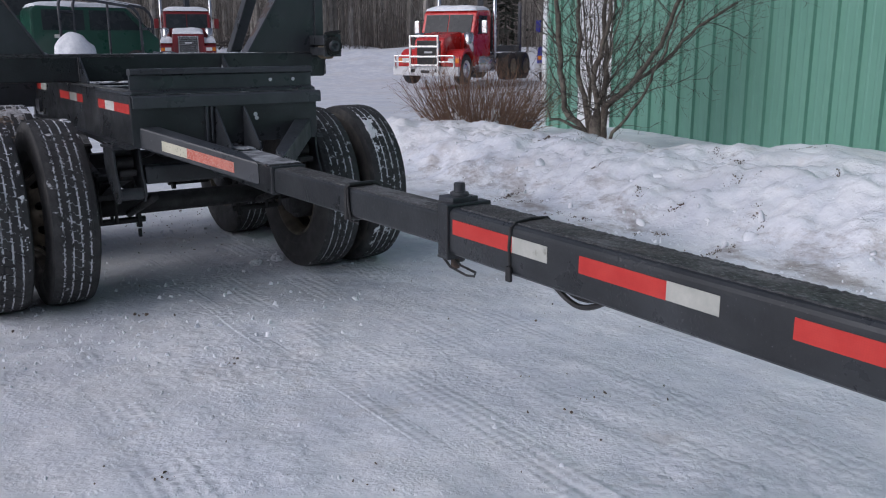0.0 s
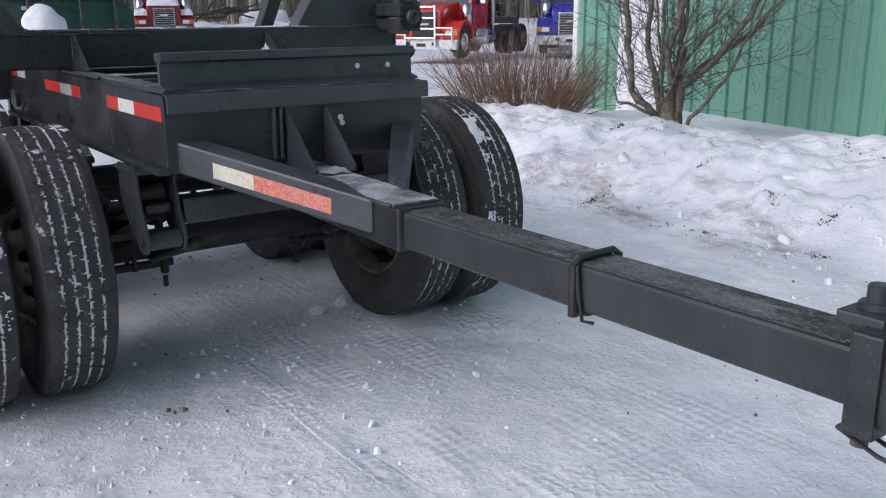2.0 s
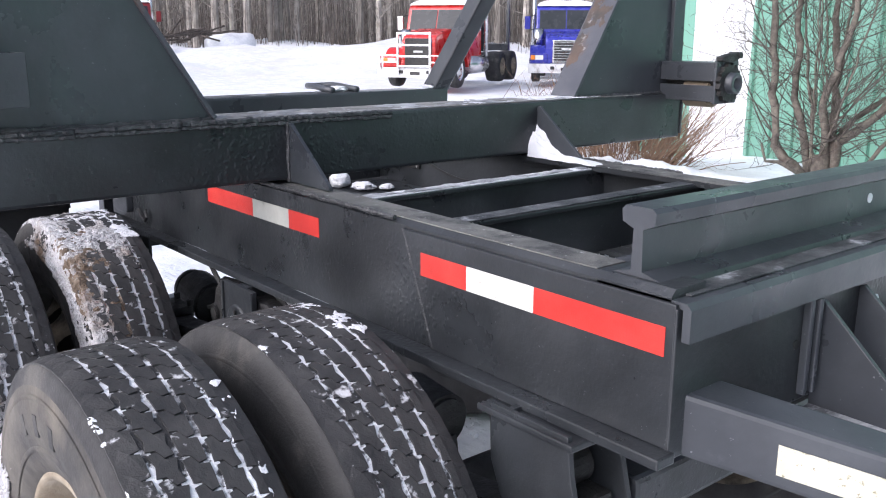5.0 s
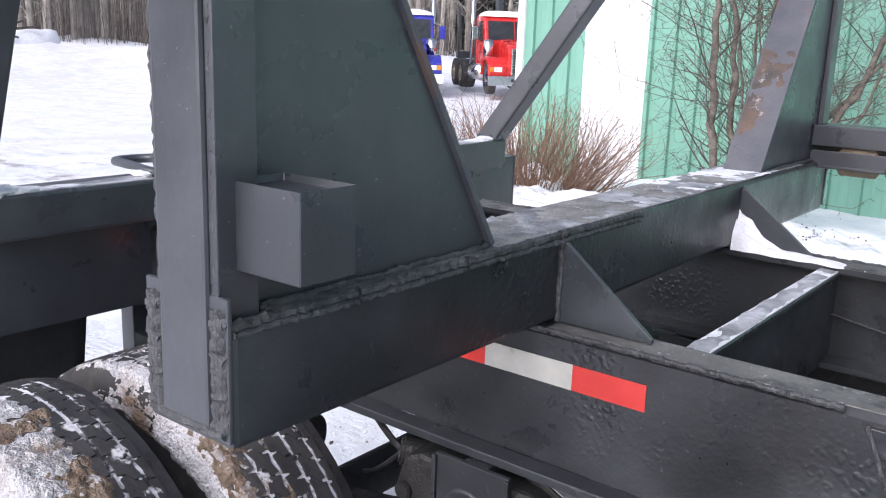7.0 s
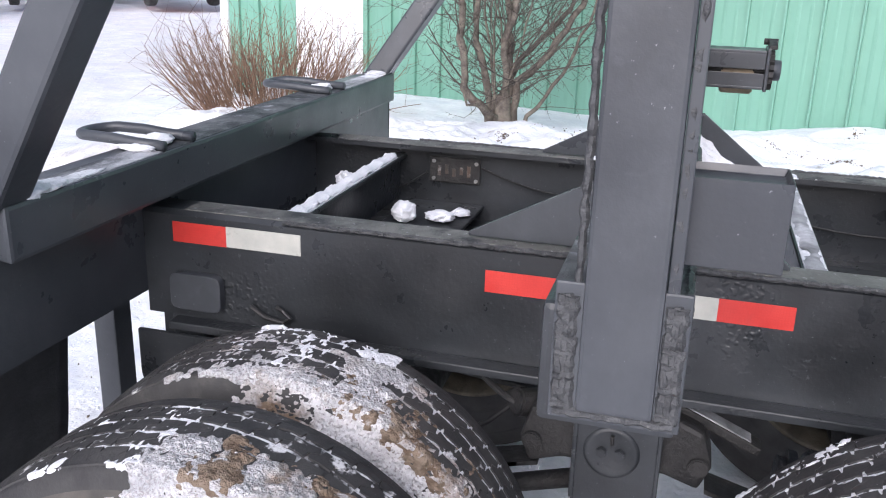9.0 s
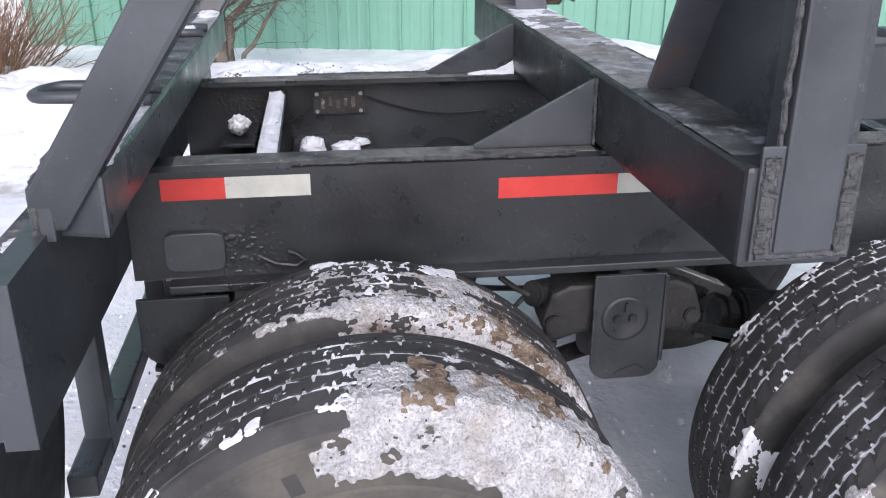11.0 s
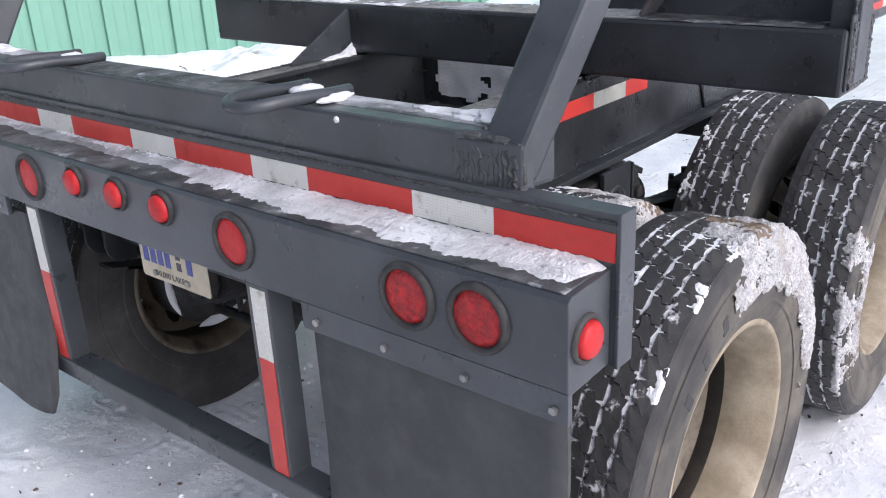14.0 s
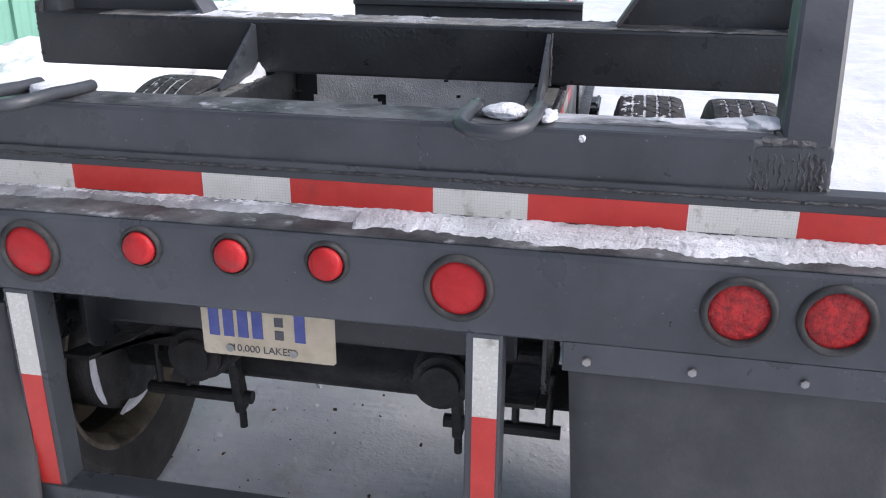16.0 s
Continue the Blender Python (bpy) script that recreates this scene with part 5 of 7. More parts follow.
# rear channel and bumper box
bm = BM()
prism(bm, [(7.485, 1.04), (7.485, 1.318), (7.531, 1.318), (7.531, 1.04), (7.52, 1.04), (7.52, 1.304), (7.497, 1.304), (7.497, 1.04)], "x", 0.852, 3.458)
rear_channel = part("rear_channel", bm, PAINT, trailer)
for x0, x1 in ((0.850, 0.858), (3.452, 3.460)):
    part("channel_end", box(BM(), x0, x1, 7.483, 7.534, 1.038, 1.320, 0.002), PAINT, rear_channel)
bm = BM()
weld(bm, (0.86, 7.5325, 1.303), (3.45, 7.5325, 1.303), 0.0035, 41)
beads(bm, rear_channel)
edges = [0.860, 1.107, 1.302, 1.600, 1.786, 2.081, 2.272, 2.567, 2.755, 3.05, 3.24, 3.45]
for k, (a, b) in enumerate(zip(edges, edges[1:])):
    red = k % 2 == 0
    bm = box(BM(), a, b, 7.5312, 7.5326, 1.233, 1.285, 0)
    part("tape_red" if red else "tape_white", bm, RED_TAPE if red else WHITE_TAPE, rear_channel, "red reflective tape" if red else "white reflective tape")
bm = BM()
prism(bm, [(7.533, 1.045), (7.533, 1.222), (7.655, 1.218), (7.665, 1.210), (7.665, 1.048), (7.655, 1.040)], "x", 0.867, 3.443, 0.003)
bumper = part("bumper_box", bm, PAINT, trailer, "black steel box bumper carrying the tail lamps")


def lamp(x, z, r, led):
    parent = bumper
    bm = BM()
    lathe(bm, [(0.0, r * 1.30), (0.006, r * 1.28), (0.010, r * 1.20), (0.011, r * 1.08), (0.004, r * 1.03), (0.0, r * 1.0)], 40)
    m = Matrix.Translation((x, 7.6652, z)) @ Euler((0, 0, radians(90))).to_matrix().to_4x4()
    bmesh.ops.transform(bm, matrix=m, verts=bm.verts)
    lamp_ob = part("tail_lamp" if r > 0.04 else "marker_lamp", bm, GROMMET, parent, "round lamp in a black rubber grommet", smooth=True)
    bm = BM()
    dome = [(0.0015, r * 1.02), (0.0035 if r > 0.04 else 0.014, r * 0.97), (0.0055 if r > 0.04 else 0.021, r * 0.86), (0.0065 if r > 0.04 else 0.023, r * 0.5), (0.007 if r > 0.04 else 0.0235, 0.0005)]
    lathe(bm, dome, 40)
    bmesh.ops.transform(bm, matrix=m, verts=bm.verts)
    part("lens", bm, LENS_LED if led else LENS, lamp_ob, "red LED lens" if led else "plain red lens", smooth=True)


for s in (-1, 1):
    lamp(CX + s * 1.109, 1.136, 0.052, True)
    lamp(CX + s * 0.947, 1.136, 0.052, True)
    lamp(CX + s * 0.446, 1.136, 0.052, False)
for d in (-0.192, 0.0, 0.193):
    lamp(CX + d, 1.166, 0.034, False)
# side marker at the bumper's end
bm = BM()
lathe(bm, [(0.0, 0.045), (-0.006, 0.044), (-0.009, 0.038), (-0.004, 0.034)], 32)
bmesh.ops.translate(bm, vec=(0.8668, 7.612, 1.128), verts=bm.verts)
side_lamp = part("marker_lamp", bm, GROMMET, bumper, "round lamp in a black rubber grommet", smooth=True)
bm = BM()
lathe(bm, [(0.0, 0.034), (-0.012, 0.033), (-0.018, 0.028), (-0.020, 0.0005)], 32)
bmesh.ops.translate(bm, vec=(0.8668, 7.612, 1.128), verts=bm.verts)
part("lens", bm, LENS, side_lamp, "plain red lens", smooth=True)


# mud flap hangers and flaps
def flap(X, s):
    bm = box(BM(), *span(X(0.645), X(1.288)), 7.650, 7.664, 0.985, 1.046, 0.002)
    hanger = part("flap_hanger", bm, PAINT, bumper)
    for d in (0.69, 0.88, 1.074, 1.262):
        bm = rod(BM(), (X(d), 7.664, 1.010), (X(d), 7.672, 1.010), 0.0085, 6, bevel=0.001)
        part("bolt", bm, STEEL, hanger, "bright bolt head")
    bm = BM()
    nu, nv = 14, 16
    grid = []
    for j in range(nv + 1):
        row = []
        for i in range(nu + 1):
            u, v = i / nu, j / nv
            d = 0.655 + 0.62 * u
            z = 1.0 - 0.66 * v
            y = 7.646 + 0.02 * math.sin(3.0 * u + 1) * v + 0.05 * v * v + 0.008 * noise.noise((u * 3, v * 3, s))
            if s > 0:
                d = 0.545 + 0.70 * u - 0.04 * v
                z = 1.0 - 0.665 * v + 0.10 * max(0.0, 0.25 - u) * v
            else:
                d += 0.05 * v * (1 - u)
            corner = min(u, 1 - u) / 0.12
            if corner < 1:
                z += 0.075 * v ** 6 * (1 - math.sqrt(max(0.0, 1 - (1 - corner) ** 2)))
            row.append((X(d), y, z))
        grid.append(row)
    for off in (0.0, -0.010):
        vs = [[bm.verts.new((x, y + off, z)) for x, y, z in row] for row in grid]
        for j in range(nv):
            for i in range(nu):
                bm.faces.new((vs[j][i], vs[j][i + 1], vs[j + 1][i + 1], vs[j + 1][i])).smooth = True
        if off == 0.0:
            first = vs
    for i in range(nu):
        bm.faces.new((first[nv][i], first[nv][i + 1], vs[nv][i + 1], vs[nv][i]))
    for j in range(nv):
        for i in (0, nu):
            bm.faces.new((first[j][i], first[j + 1][i], vs[j + 1][i], vs[j][i]))
    part("mud_flap", bm, FLAP, bumper, "black rubber mud flap")


both(flap)


# under-ride guard
def guard_post(X, s):
    bm = box(BM(), *span(X(0.460), X(0.532)), 7.595, 7.660, 0.50, 1.045, 0.004)
    g = part("guard_post", bm, PAINT, bumper)
    a, b = span(X(0.475), X(0.524))
    edge = 0.861 if s < 0 else 0.840
    part("tape_white", box(BM(), a, b, 7.6602, 7.6615, edge, 1.034, 0), WHITE_TAPE, g, "white reflective tape")
    part("tape_red", box(BM(), a, b, 7.6602, 7.6615, 0.556, edge, 0), RED_TAPE, g, "red reflective tape")


both(guard_post)
part("guard_bar", box(BM(), 1.46, 2.85, 7.597, 7.668, 0.497, 0.556, 0.006), PAINT, bumper, "black square tube under-ride bar")

# licence plate, hung behind the bumper
bm = prism(BM(), [(1.951, 0.945), (1.951, 1.085), (1.957, 1.091), (2.247, 1.091), (2.253, 1.085), (2.253, 0.945), (2.247, 0.939), (1.957, 0.939)], "y", 7.5985, 7.600)
bmesh.ops.translate(bm, vec=(0.031, 0, -0.041), verts=bm.verts)
plate = part("licence_plate", bm, PLATE, bumper, "dirty white licence plate with blue figures")
for x in (2.255, 2.222, 2.189, 2.156, 2.060):
    part("figure_bar", box(BM(), x - 0.012, x + 0.012, 7.600, 7.6012, 0.944, 1.014, 0.0004), BLUE_INK, plate)
for z in (0.957, 0.988):
    part("small_bar", box(BM(), 2.097, 2.117, 7.600, 7.6012, z - 0.011, z + 0.011, 0.0004), DARK_INK, plate)
for x in (2.076, 2.221):
    part("screw", rod(BM(), (x, 7.600, 0.917), (x, 7.605, 0.917), 0.009, 12), STEEL, plate, "steel plate screw")
plate.location = (0.010, -0.045, -0.018)
slogan = bpy.data.curves.new("slogan", "FONT")
slogan.body, slogan.size, slogan.extrude, slogan.align_x = "10,000 LAKES", 0.024, 0.0005, "CENTER"
slogan.materials.append(DARK_INK)
slogan_ob = new("slogan", slogan)
slogan_ob.parent = plate
slogan_ob.matrix_local = Matrix.Translation((2.149 - CX, 7.6008 - 6.3, 0.910)) @ Euler((radians(90), 0, radians(180))).to_matrix().to_4x4()
bm = box(BM(), 2.07, 2.20, 7.545, 7.552, 0.90, 1.045, 0.002)
part("plate_bracket", bm, PAINT, bumper)


# tape on the frame rails
def rail_tape(X, s):
    for y0, y1, red, low in ((5.513, 5.36, True, 1.150), (5.36, 5.165, False, 1.150), (5.165, 4.862, True, 1.150), (6.608, 6.31, True, 1.154), (6.31, 6.105, False, 1.154), (6.105, 5.952, True, 1.154), (7.40, 7.254, True, 1.182), (7.254, 7.058, False, 1.183)):
        d = 0.5432 if low == 1.150 else 0.5332
        bm = box(BM(), *span(X(d), X(d + 0.0014)), y1, y0, low, low + 0.0515, 0)
        part("tape_red" if red else "tape_white", bm, RED_TAPE if red else (WHITE_TAPE if low == 1.150 else DIRTY_TAPE), trailer, "red reflective tape" if red else "scuffed white reflective tape")


both(rail_tape)

# junction plate and wires inside the far rail
bm = box(BM(), 2.664, 2.674, 6.876, 7.055, 1.127, 1.214, 0.003)
jbox = part("junction_plate", bm, GREASE, trailer, "grey bolted junction plate inside the rail")
for y, z in ((6.89, 1.14), (7.04, 1.20), (6.89, 1.20), (7.04, 1.14)):
    part("bolt", rod(BM(), (2.662, y, z), (2.666, y, z), 0.007, 8), STEEL, jbox)
bm = BM()
for k in range(5):
    box(bm, 2.6625, 2.6645, 6.91 + 0.026 * k, 6.922 + 0.026 * k, 1.15 + 0.008 * (k % 2), 1.19 - 0.006 * (k % 3), 0.0005)
part("cast_marks", bm, RUST, jbox, "worn raised marks")
for za, zb, ya, yb in ((1.19, 1.13, 6.87, 6.45), (1.16, 1.05, 7.06, 7.35), (1.14, 1.10, 6.0, 5.4)):
    bm = pipe(BM(), [(2.655, ya + (yb - ya) * u, za + (zb - za) * u - 0.03 * math.sin(math.pi * u)) for u in np.linspace(0, 1, 10)], 0.004, 6)
    part("wire", bm, HOSE, trailer)

# running gear
AXLES = (5.585, 6.955)
HUB_Z = 0.540
for y in AXLES:
    axle = part("axle", rod(BM(), (1.1, y, HUB_Z), (3.21, y, HUB_Z), 0.064, 24), GREASE, trailer, "grimy tubular axle", smooth=True)
    for s in (-1, 1):
        X = CX + s * 0.54
        bm = BM()
        for j in range(7):
            L = 0.50 - 0.05 * j
            pts = [(y + L * u, HUB_Z + 0.16 + 0.075 * u * u - j * 0.013) for u in np.linspace(-1, 1, 9)]
            prism(bm, pts + [(p, q - 0.011) for p, q in pts[::-1]], "x", X - 0.04, X + 0.04)
        part("leaf_spring", bm, GREASE, axle, "stacked leaf spring")
        bm = BM()
        box(bm, X - 0.06, X + 0.06, y - 0.09, y + 0.09, HUB_Z + 0.05, HUB_Z + 0.085, 0.006)
        box(bm, X - 0.055, X + 0.055, y - 0.07, y + 0.07, HUB_Z + 0.165, HUB_Z + 0.195, 0.006)
        for yy in (-0.055, 0.055):
            for xx in (-0.047, 0.047):
                rod(bm, (X + xx, y + yy, HUB_Z - 0.10), (X + xx, y + yy, HUB_Z + 0.215), 0.011, 8)
        part("spring_clamp", bm, GREASE, axle)
        bm = BM()
        lathe(bm, [(-s * 0.02, 0.05), (-s * 0.02, 0.17), (s * 0.02, 0.178), (s * 0.022, 0.205), (s * 0.13, 0.205), (s * 0.14, 0.19), (s * 0.14, 0.05)], 40)
        bmesh.ops.translate(bm, vec=(CX + s * 0.70, y, HUB_Z), verts=bm.verts)
        part("brake_drum", bm, GREASE, axle, smooth=True)
        bx = CX + s * 0.33
        bm = BM()
        rod(bm, (bx, y + 0.10, HUB_Z + 0.13), (bx, y + 0.27, HUB_Z + 0.15), 0.082, 24, bevel=0.01)
        rod(bm, (bx, y + 0.27, HUB_Z + 0.15), (bx, y + 0.33, HUB_Z + 0.155), 0.070, 24, bevel=0.02)
        part("brake_chamber", bm, GREASE, axle, "round brake chamber", smooth=False)
        bm = BM()
        beam(bm, (bx, y + 0.09, HUB_Z + 0.11), (bx, y + 0.05, HUB_Z - 0.16), 0.03, 0.05, 0.01)
        part("cam_shaft", rod(BM(), (bx - s * 0.04, y + 0.06, HUB_Z - 0.11), (CX + s * 0.62, y + 0.06, HUB_Z - 0.11), 0.02, 12), GREASE, axle)
        rod(bm, (bx, y + 0.05, HUB_Z - 0.17), (bx, y + 0.05, HUB_Z - 0.22), 0.012, 8)
        part("slack_adjuster", bm, GREASE, axle)


def hangers(X, s):
    d = 0.54
    # front hanger: two curved cheeks with a bolt
    bm = BM()
    for dd in (d - 0.076, d + 0.063):
        prism(bm, [(5.0, 0.975), (5.205, 0.975), (5.20, 0.86), (5.17, 0.79), (5.05, 0.69), (5.0, 0.655), (4.95, 0.660), (4.922, 0.70), (4.927, 0.75), (4.97, 0.82), (4.99, 0.90)], "x", *span(X(dd), X(dd + 0.013)), 0.003)
    box(bm, *span(X(d - 0.064), X(d + 0.064)), 5.150, 5.165, 0.86, 0.975, 0.002)
    h = part("spring_hanger", bm, BLACK, trailer, "black front spring hanger")
    part("spacer_tube", rod(BM(), (X(d - 0.062), 4.965, 0.705), (X(d + 0.062), 4.965, 0.705), 0.034, 20, bevel=0.003), BLACK, h)
    part("top_plate", box(BM(), *span(X(d - 0.085), X(d + 0.082)), 4.985, 5.235, 0.950, 0.965, 0.004), BLACK, h)
    part("bolt", rod(BM(), (X(d - 0.082), 4.965, 0.705), (X(d + 0.086), 4.965, 0.705), 0.017, 6, bevel=0.002), GREASE, h)
    part("bolt_boss", rod(BM(), (X(d + 0.070), 5.09, 0.775), (X(d + 0.080), 5.09, 0.775), 0.024, 16, bevel=0.003), BLACK, h)
    part("spring_seat", box(BM(), *span(X(d - 0.05), X(d + 0.05)), 4.99, 5.16, 0.80, 0.835, 0.012), GREASE, h)
    part("spring_end", rod(BM(), (X(d - 0.045), 5.08, 0.865), (X(d + 0.045), 5.08, 0.865), 0.042, 20), GREASE, h)
    # middle hanger with the equaliser: plates with rounded lower corners
    def cheek(y0, y1, z0, z1, d0, d1, r=0.045):
        round_ = [(y1 - r + r * math.sin(a), z0 + r - r * math.cos(a)) for a in np.linspace(0, math.pi / 2, 7)]
        other = [(y0 + r - r * math.cos(a), z0 + r - r * math.sin(a)) for a in np.linspace(0, math.pi / 2, 7)]
        return prism(BM(), [(y0, z1)] + other + round_ + [(y1, z1)], "x", *span(X(d0), X(d1)), 0.002)

    m = part("equaliser_hanger", cheek(6.188, 6.372, 0.672, 0.965, d + 0.058, d + 0.070), BLACK, trailer, "black middle hanger plate with rounded corners")
    part("cheek", cheek(6.188, 6.372, 0.672, 0.965, d - 0.070, d - 0.058), BLACK, m)
    part("crown", box(BM(), *span(X(d - 0.058), X(d + 0.058)), 6.245, 6.305, 0.93, 0.965, 0.003), BLACK, m)
    for yy in (6.184, 6.366):
        part("edge_bar", box(BM(), *span(X(d + 0.070), X(d + 0.077)), yy, yy + 0.010, 0.720, 0.962, 0.002), BLACK, m)
    bm = BM()
    lathe(bm, [(0.0, 0.062), (0.004, 0.060), (0.005, 0.052), (0.003, 0.046), (0.003, 0.001)], 32)
    bmesh.ops.transform(bm, matrix=Matrix.Translation((X(d + 0.070), 6.29, 0.845)) @ (Matrix.Rotation(math.pi, 4, "Z") if s < 0 else Matrix.Identity(4)), verts=bm.verts)
    part("pin_boss", bm, BLACK, m, smooth=True)
    for yy in (6.272, 6.311):
        part("bolt", rod(BM(), (X(d + 0.070), yy, 0.848), (X(d + 0.086), yy, 0.848), 0.012, 6, bevel=0.002), BLACK, m)
    part("grease_pin", rod(BM(), (X(d + 0.078), 6.29, 0.868), (X(d + 0.078), 6.29, 0.890), 0.004, 8), GREASE, m)
    part("plate_crust", prism(BM(), [(6.22, 0.690), (6.25, 0.712), (6.29, 0.700), (6.31, 0.688)], "x", *span(X(d + 0.070), X(d + 0.073))), BLACK, m)
    bm = prism(BM(), [(6.075, 0.835), (6.10, 0.915), (6.15, 0.935), (6.43, 0.935), (6.475, 0.915), (6.50, 0.835), (6.475, 0.775), (6.40, 0.80), (6.18, 0.80), (6.10, 0.775)], "x", *span(X(d - 0.050), X(d + 0.050)), 0.012)
    part("equaliser", bm, GREASE, m)
    for yy in (6.105, 6.47):
        part("wear_pin", rod(BM(), (X(d - 0.058), yy, 0.835), (X(d + 0.062), yy, 0.835), 0.022, 14, bevel=0.003), GREASE, m)
    # bracket and valve lines behind the hanger
    bm = BM()
    beam(bm, (X(d - 0.02), 6.19, 0.955), (X(d - 0.02), 5.98, 0.865), 0.05, 0.022, 0.004)
    br_ = part("stay", bm, GREASE, m, "bent flat stay with frost on it")
    part("frost", beam(BM(), (X(d - 0.02), 6.17, 0.9595), (X(d - 0.02), 6.00, 0.8865), 0.040, 0.004, 0.001), FROST_SNOW, br_, "frost lying on the stay")
    part("valve", rod(BM(), (X(d - 0.05), 6.45, 0.88), (X(d + 0.01), 6.52, 0.90), 0.034, 16, bevel=0.006), GREASE, m)
    part("air_hose", pipe(BM(), [(X(d), 6.40 + 0.20 * u, 0.93 - 0.05 * math.sin(3.1 * u) + 0.02 * u) for u in np.linspace(0, 1, 12)], 0.008, 7), HOSE, m)
    part("air_hose", pipe(BM(), [(X(d - 0.03 + 0.03 * u), 6.42 + 0.22 * u, 0.90 - 0.07 * u + 0.03 * math.sin(5 * u)) for u in np.linspace(0, 1, 12)], 0.007, 7), HOSE, m)
    # rear hanger
    h = part("spring_hanger", cheek(7.262, 7.474, 0.792, 0.965, d + 0.052, d + 0.064, 0.060), BLACK, trailer, "black rear hanger plate with rounded corners")
    part("cheek", cheek(7.262, 7.474, 0.792, 0.965, d - 0.064, d - 0.052, 0.060), BLACK, h)
    part("wear_pin", rod(BM(), (X(d - 0.07), 7.36, 0.85), (X(d + 0.07), 7.36, 0.85), 0.026, 16, bevel=0.003), GREASE, h)
    # rods from the hangers to the axles
    for ya, yb in ((4.95, 5.50), (6.28, 6.87)):
        bm = rod(BM(), (X(d - 0.12), ya, 0.68), (X(d - 0.12), yb, 0.50), 0.024, 12)
        part("torque_rod", bm, GREASE, trailer, smooth=True)


both(hangers)
part("hanger_cross_tube", beam(BM(), (1.703, 5.02, 0.80), (2.607, 5.02, 0.80), 0.10, 0.10, 0.012), BLACK, trailer)
part("hanger_cross_tube", beam(BM(), (1.62, 6.275, 0.74), (2.69, 6.275, 0.74), 0.09, 0.10, 0.012), GREASE, trailer)
part("rear_cross_tube", box(BM(), 1.62, 2.69, 7.33, 7.42, 0.86, 0.99, 0.008), BLACK, trailer)
bm = BM()
rod(bm, (1.80, 6.62, 0.97), (2.50, 6.62, 0.97), 0.115, 28, bevel=0.03)
part("air_tank", bm, PAINT, trailer, "black round air tank between the rails", smooth=True)
# hoses under the frame
for k in range(5):
    rng = random.Random(50 + k)
    x0 = CX + rng.uniform(-0.35, 0.35)
    bm = pipe(BM(), [(x0 + 0.10 * math.sin(u * 4 + k), 5.7 + 1.5 * u, 0.86 - 0.10 * math.sin(math.pi * u) + 0.03 * math.sin(9 * u + k)) for u in np.linspace(0, 1, 24)], 0.009, 7)
    part("air_hose", bm, HOSE, trailer)
# bent plate and light box at the rear of the near rail
pad = [(7.335 + 0.070 * math.copysign(abs(math.cos(a)) ** 0.35, math.cos(a)), 1.060 + 0.048 * math.copysign(abs(math.sin(a)) ** 0.35, math.sin(a))) for a in np.linspace(0, 2 * math.pi, 33)[:-1]]
part("rail_pad", prism(BM(), pad, "x", 1.597, 1.6215, 0.003), PAINT, trailer, "rounded steel pad on the rail")
part("hose_hook", pipe(BM(), [(1.612, 7.19, 1.040), (1.605, 7.15, 1.020), (1.600, 7.10, 1.014), (1.600, 7.08, 1.028), (1.604, 7.10, 1.042), (1.612, 7.12, 1.046)], 0.006, 8), HOSE, trailer)

# wheels
TYRE_R = 0.550


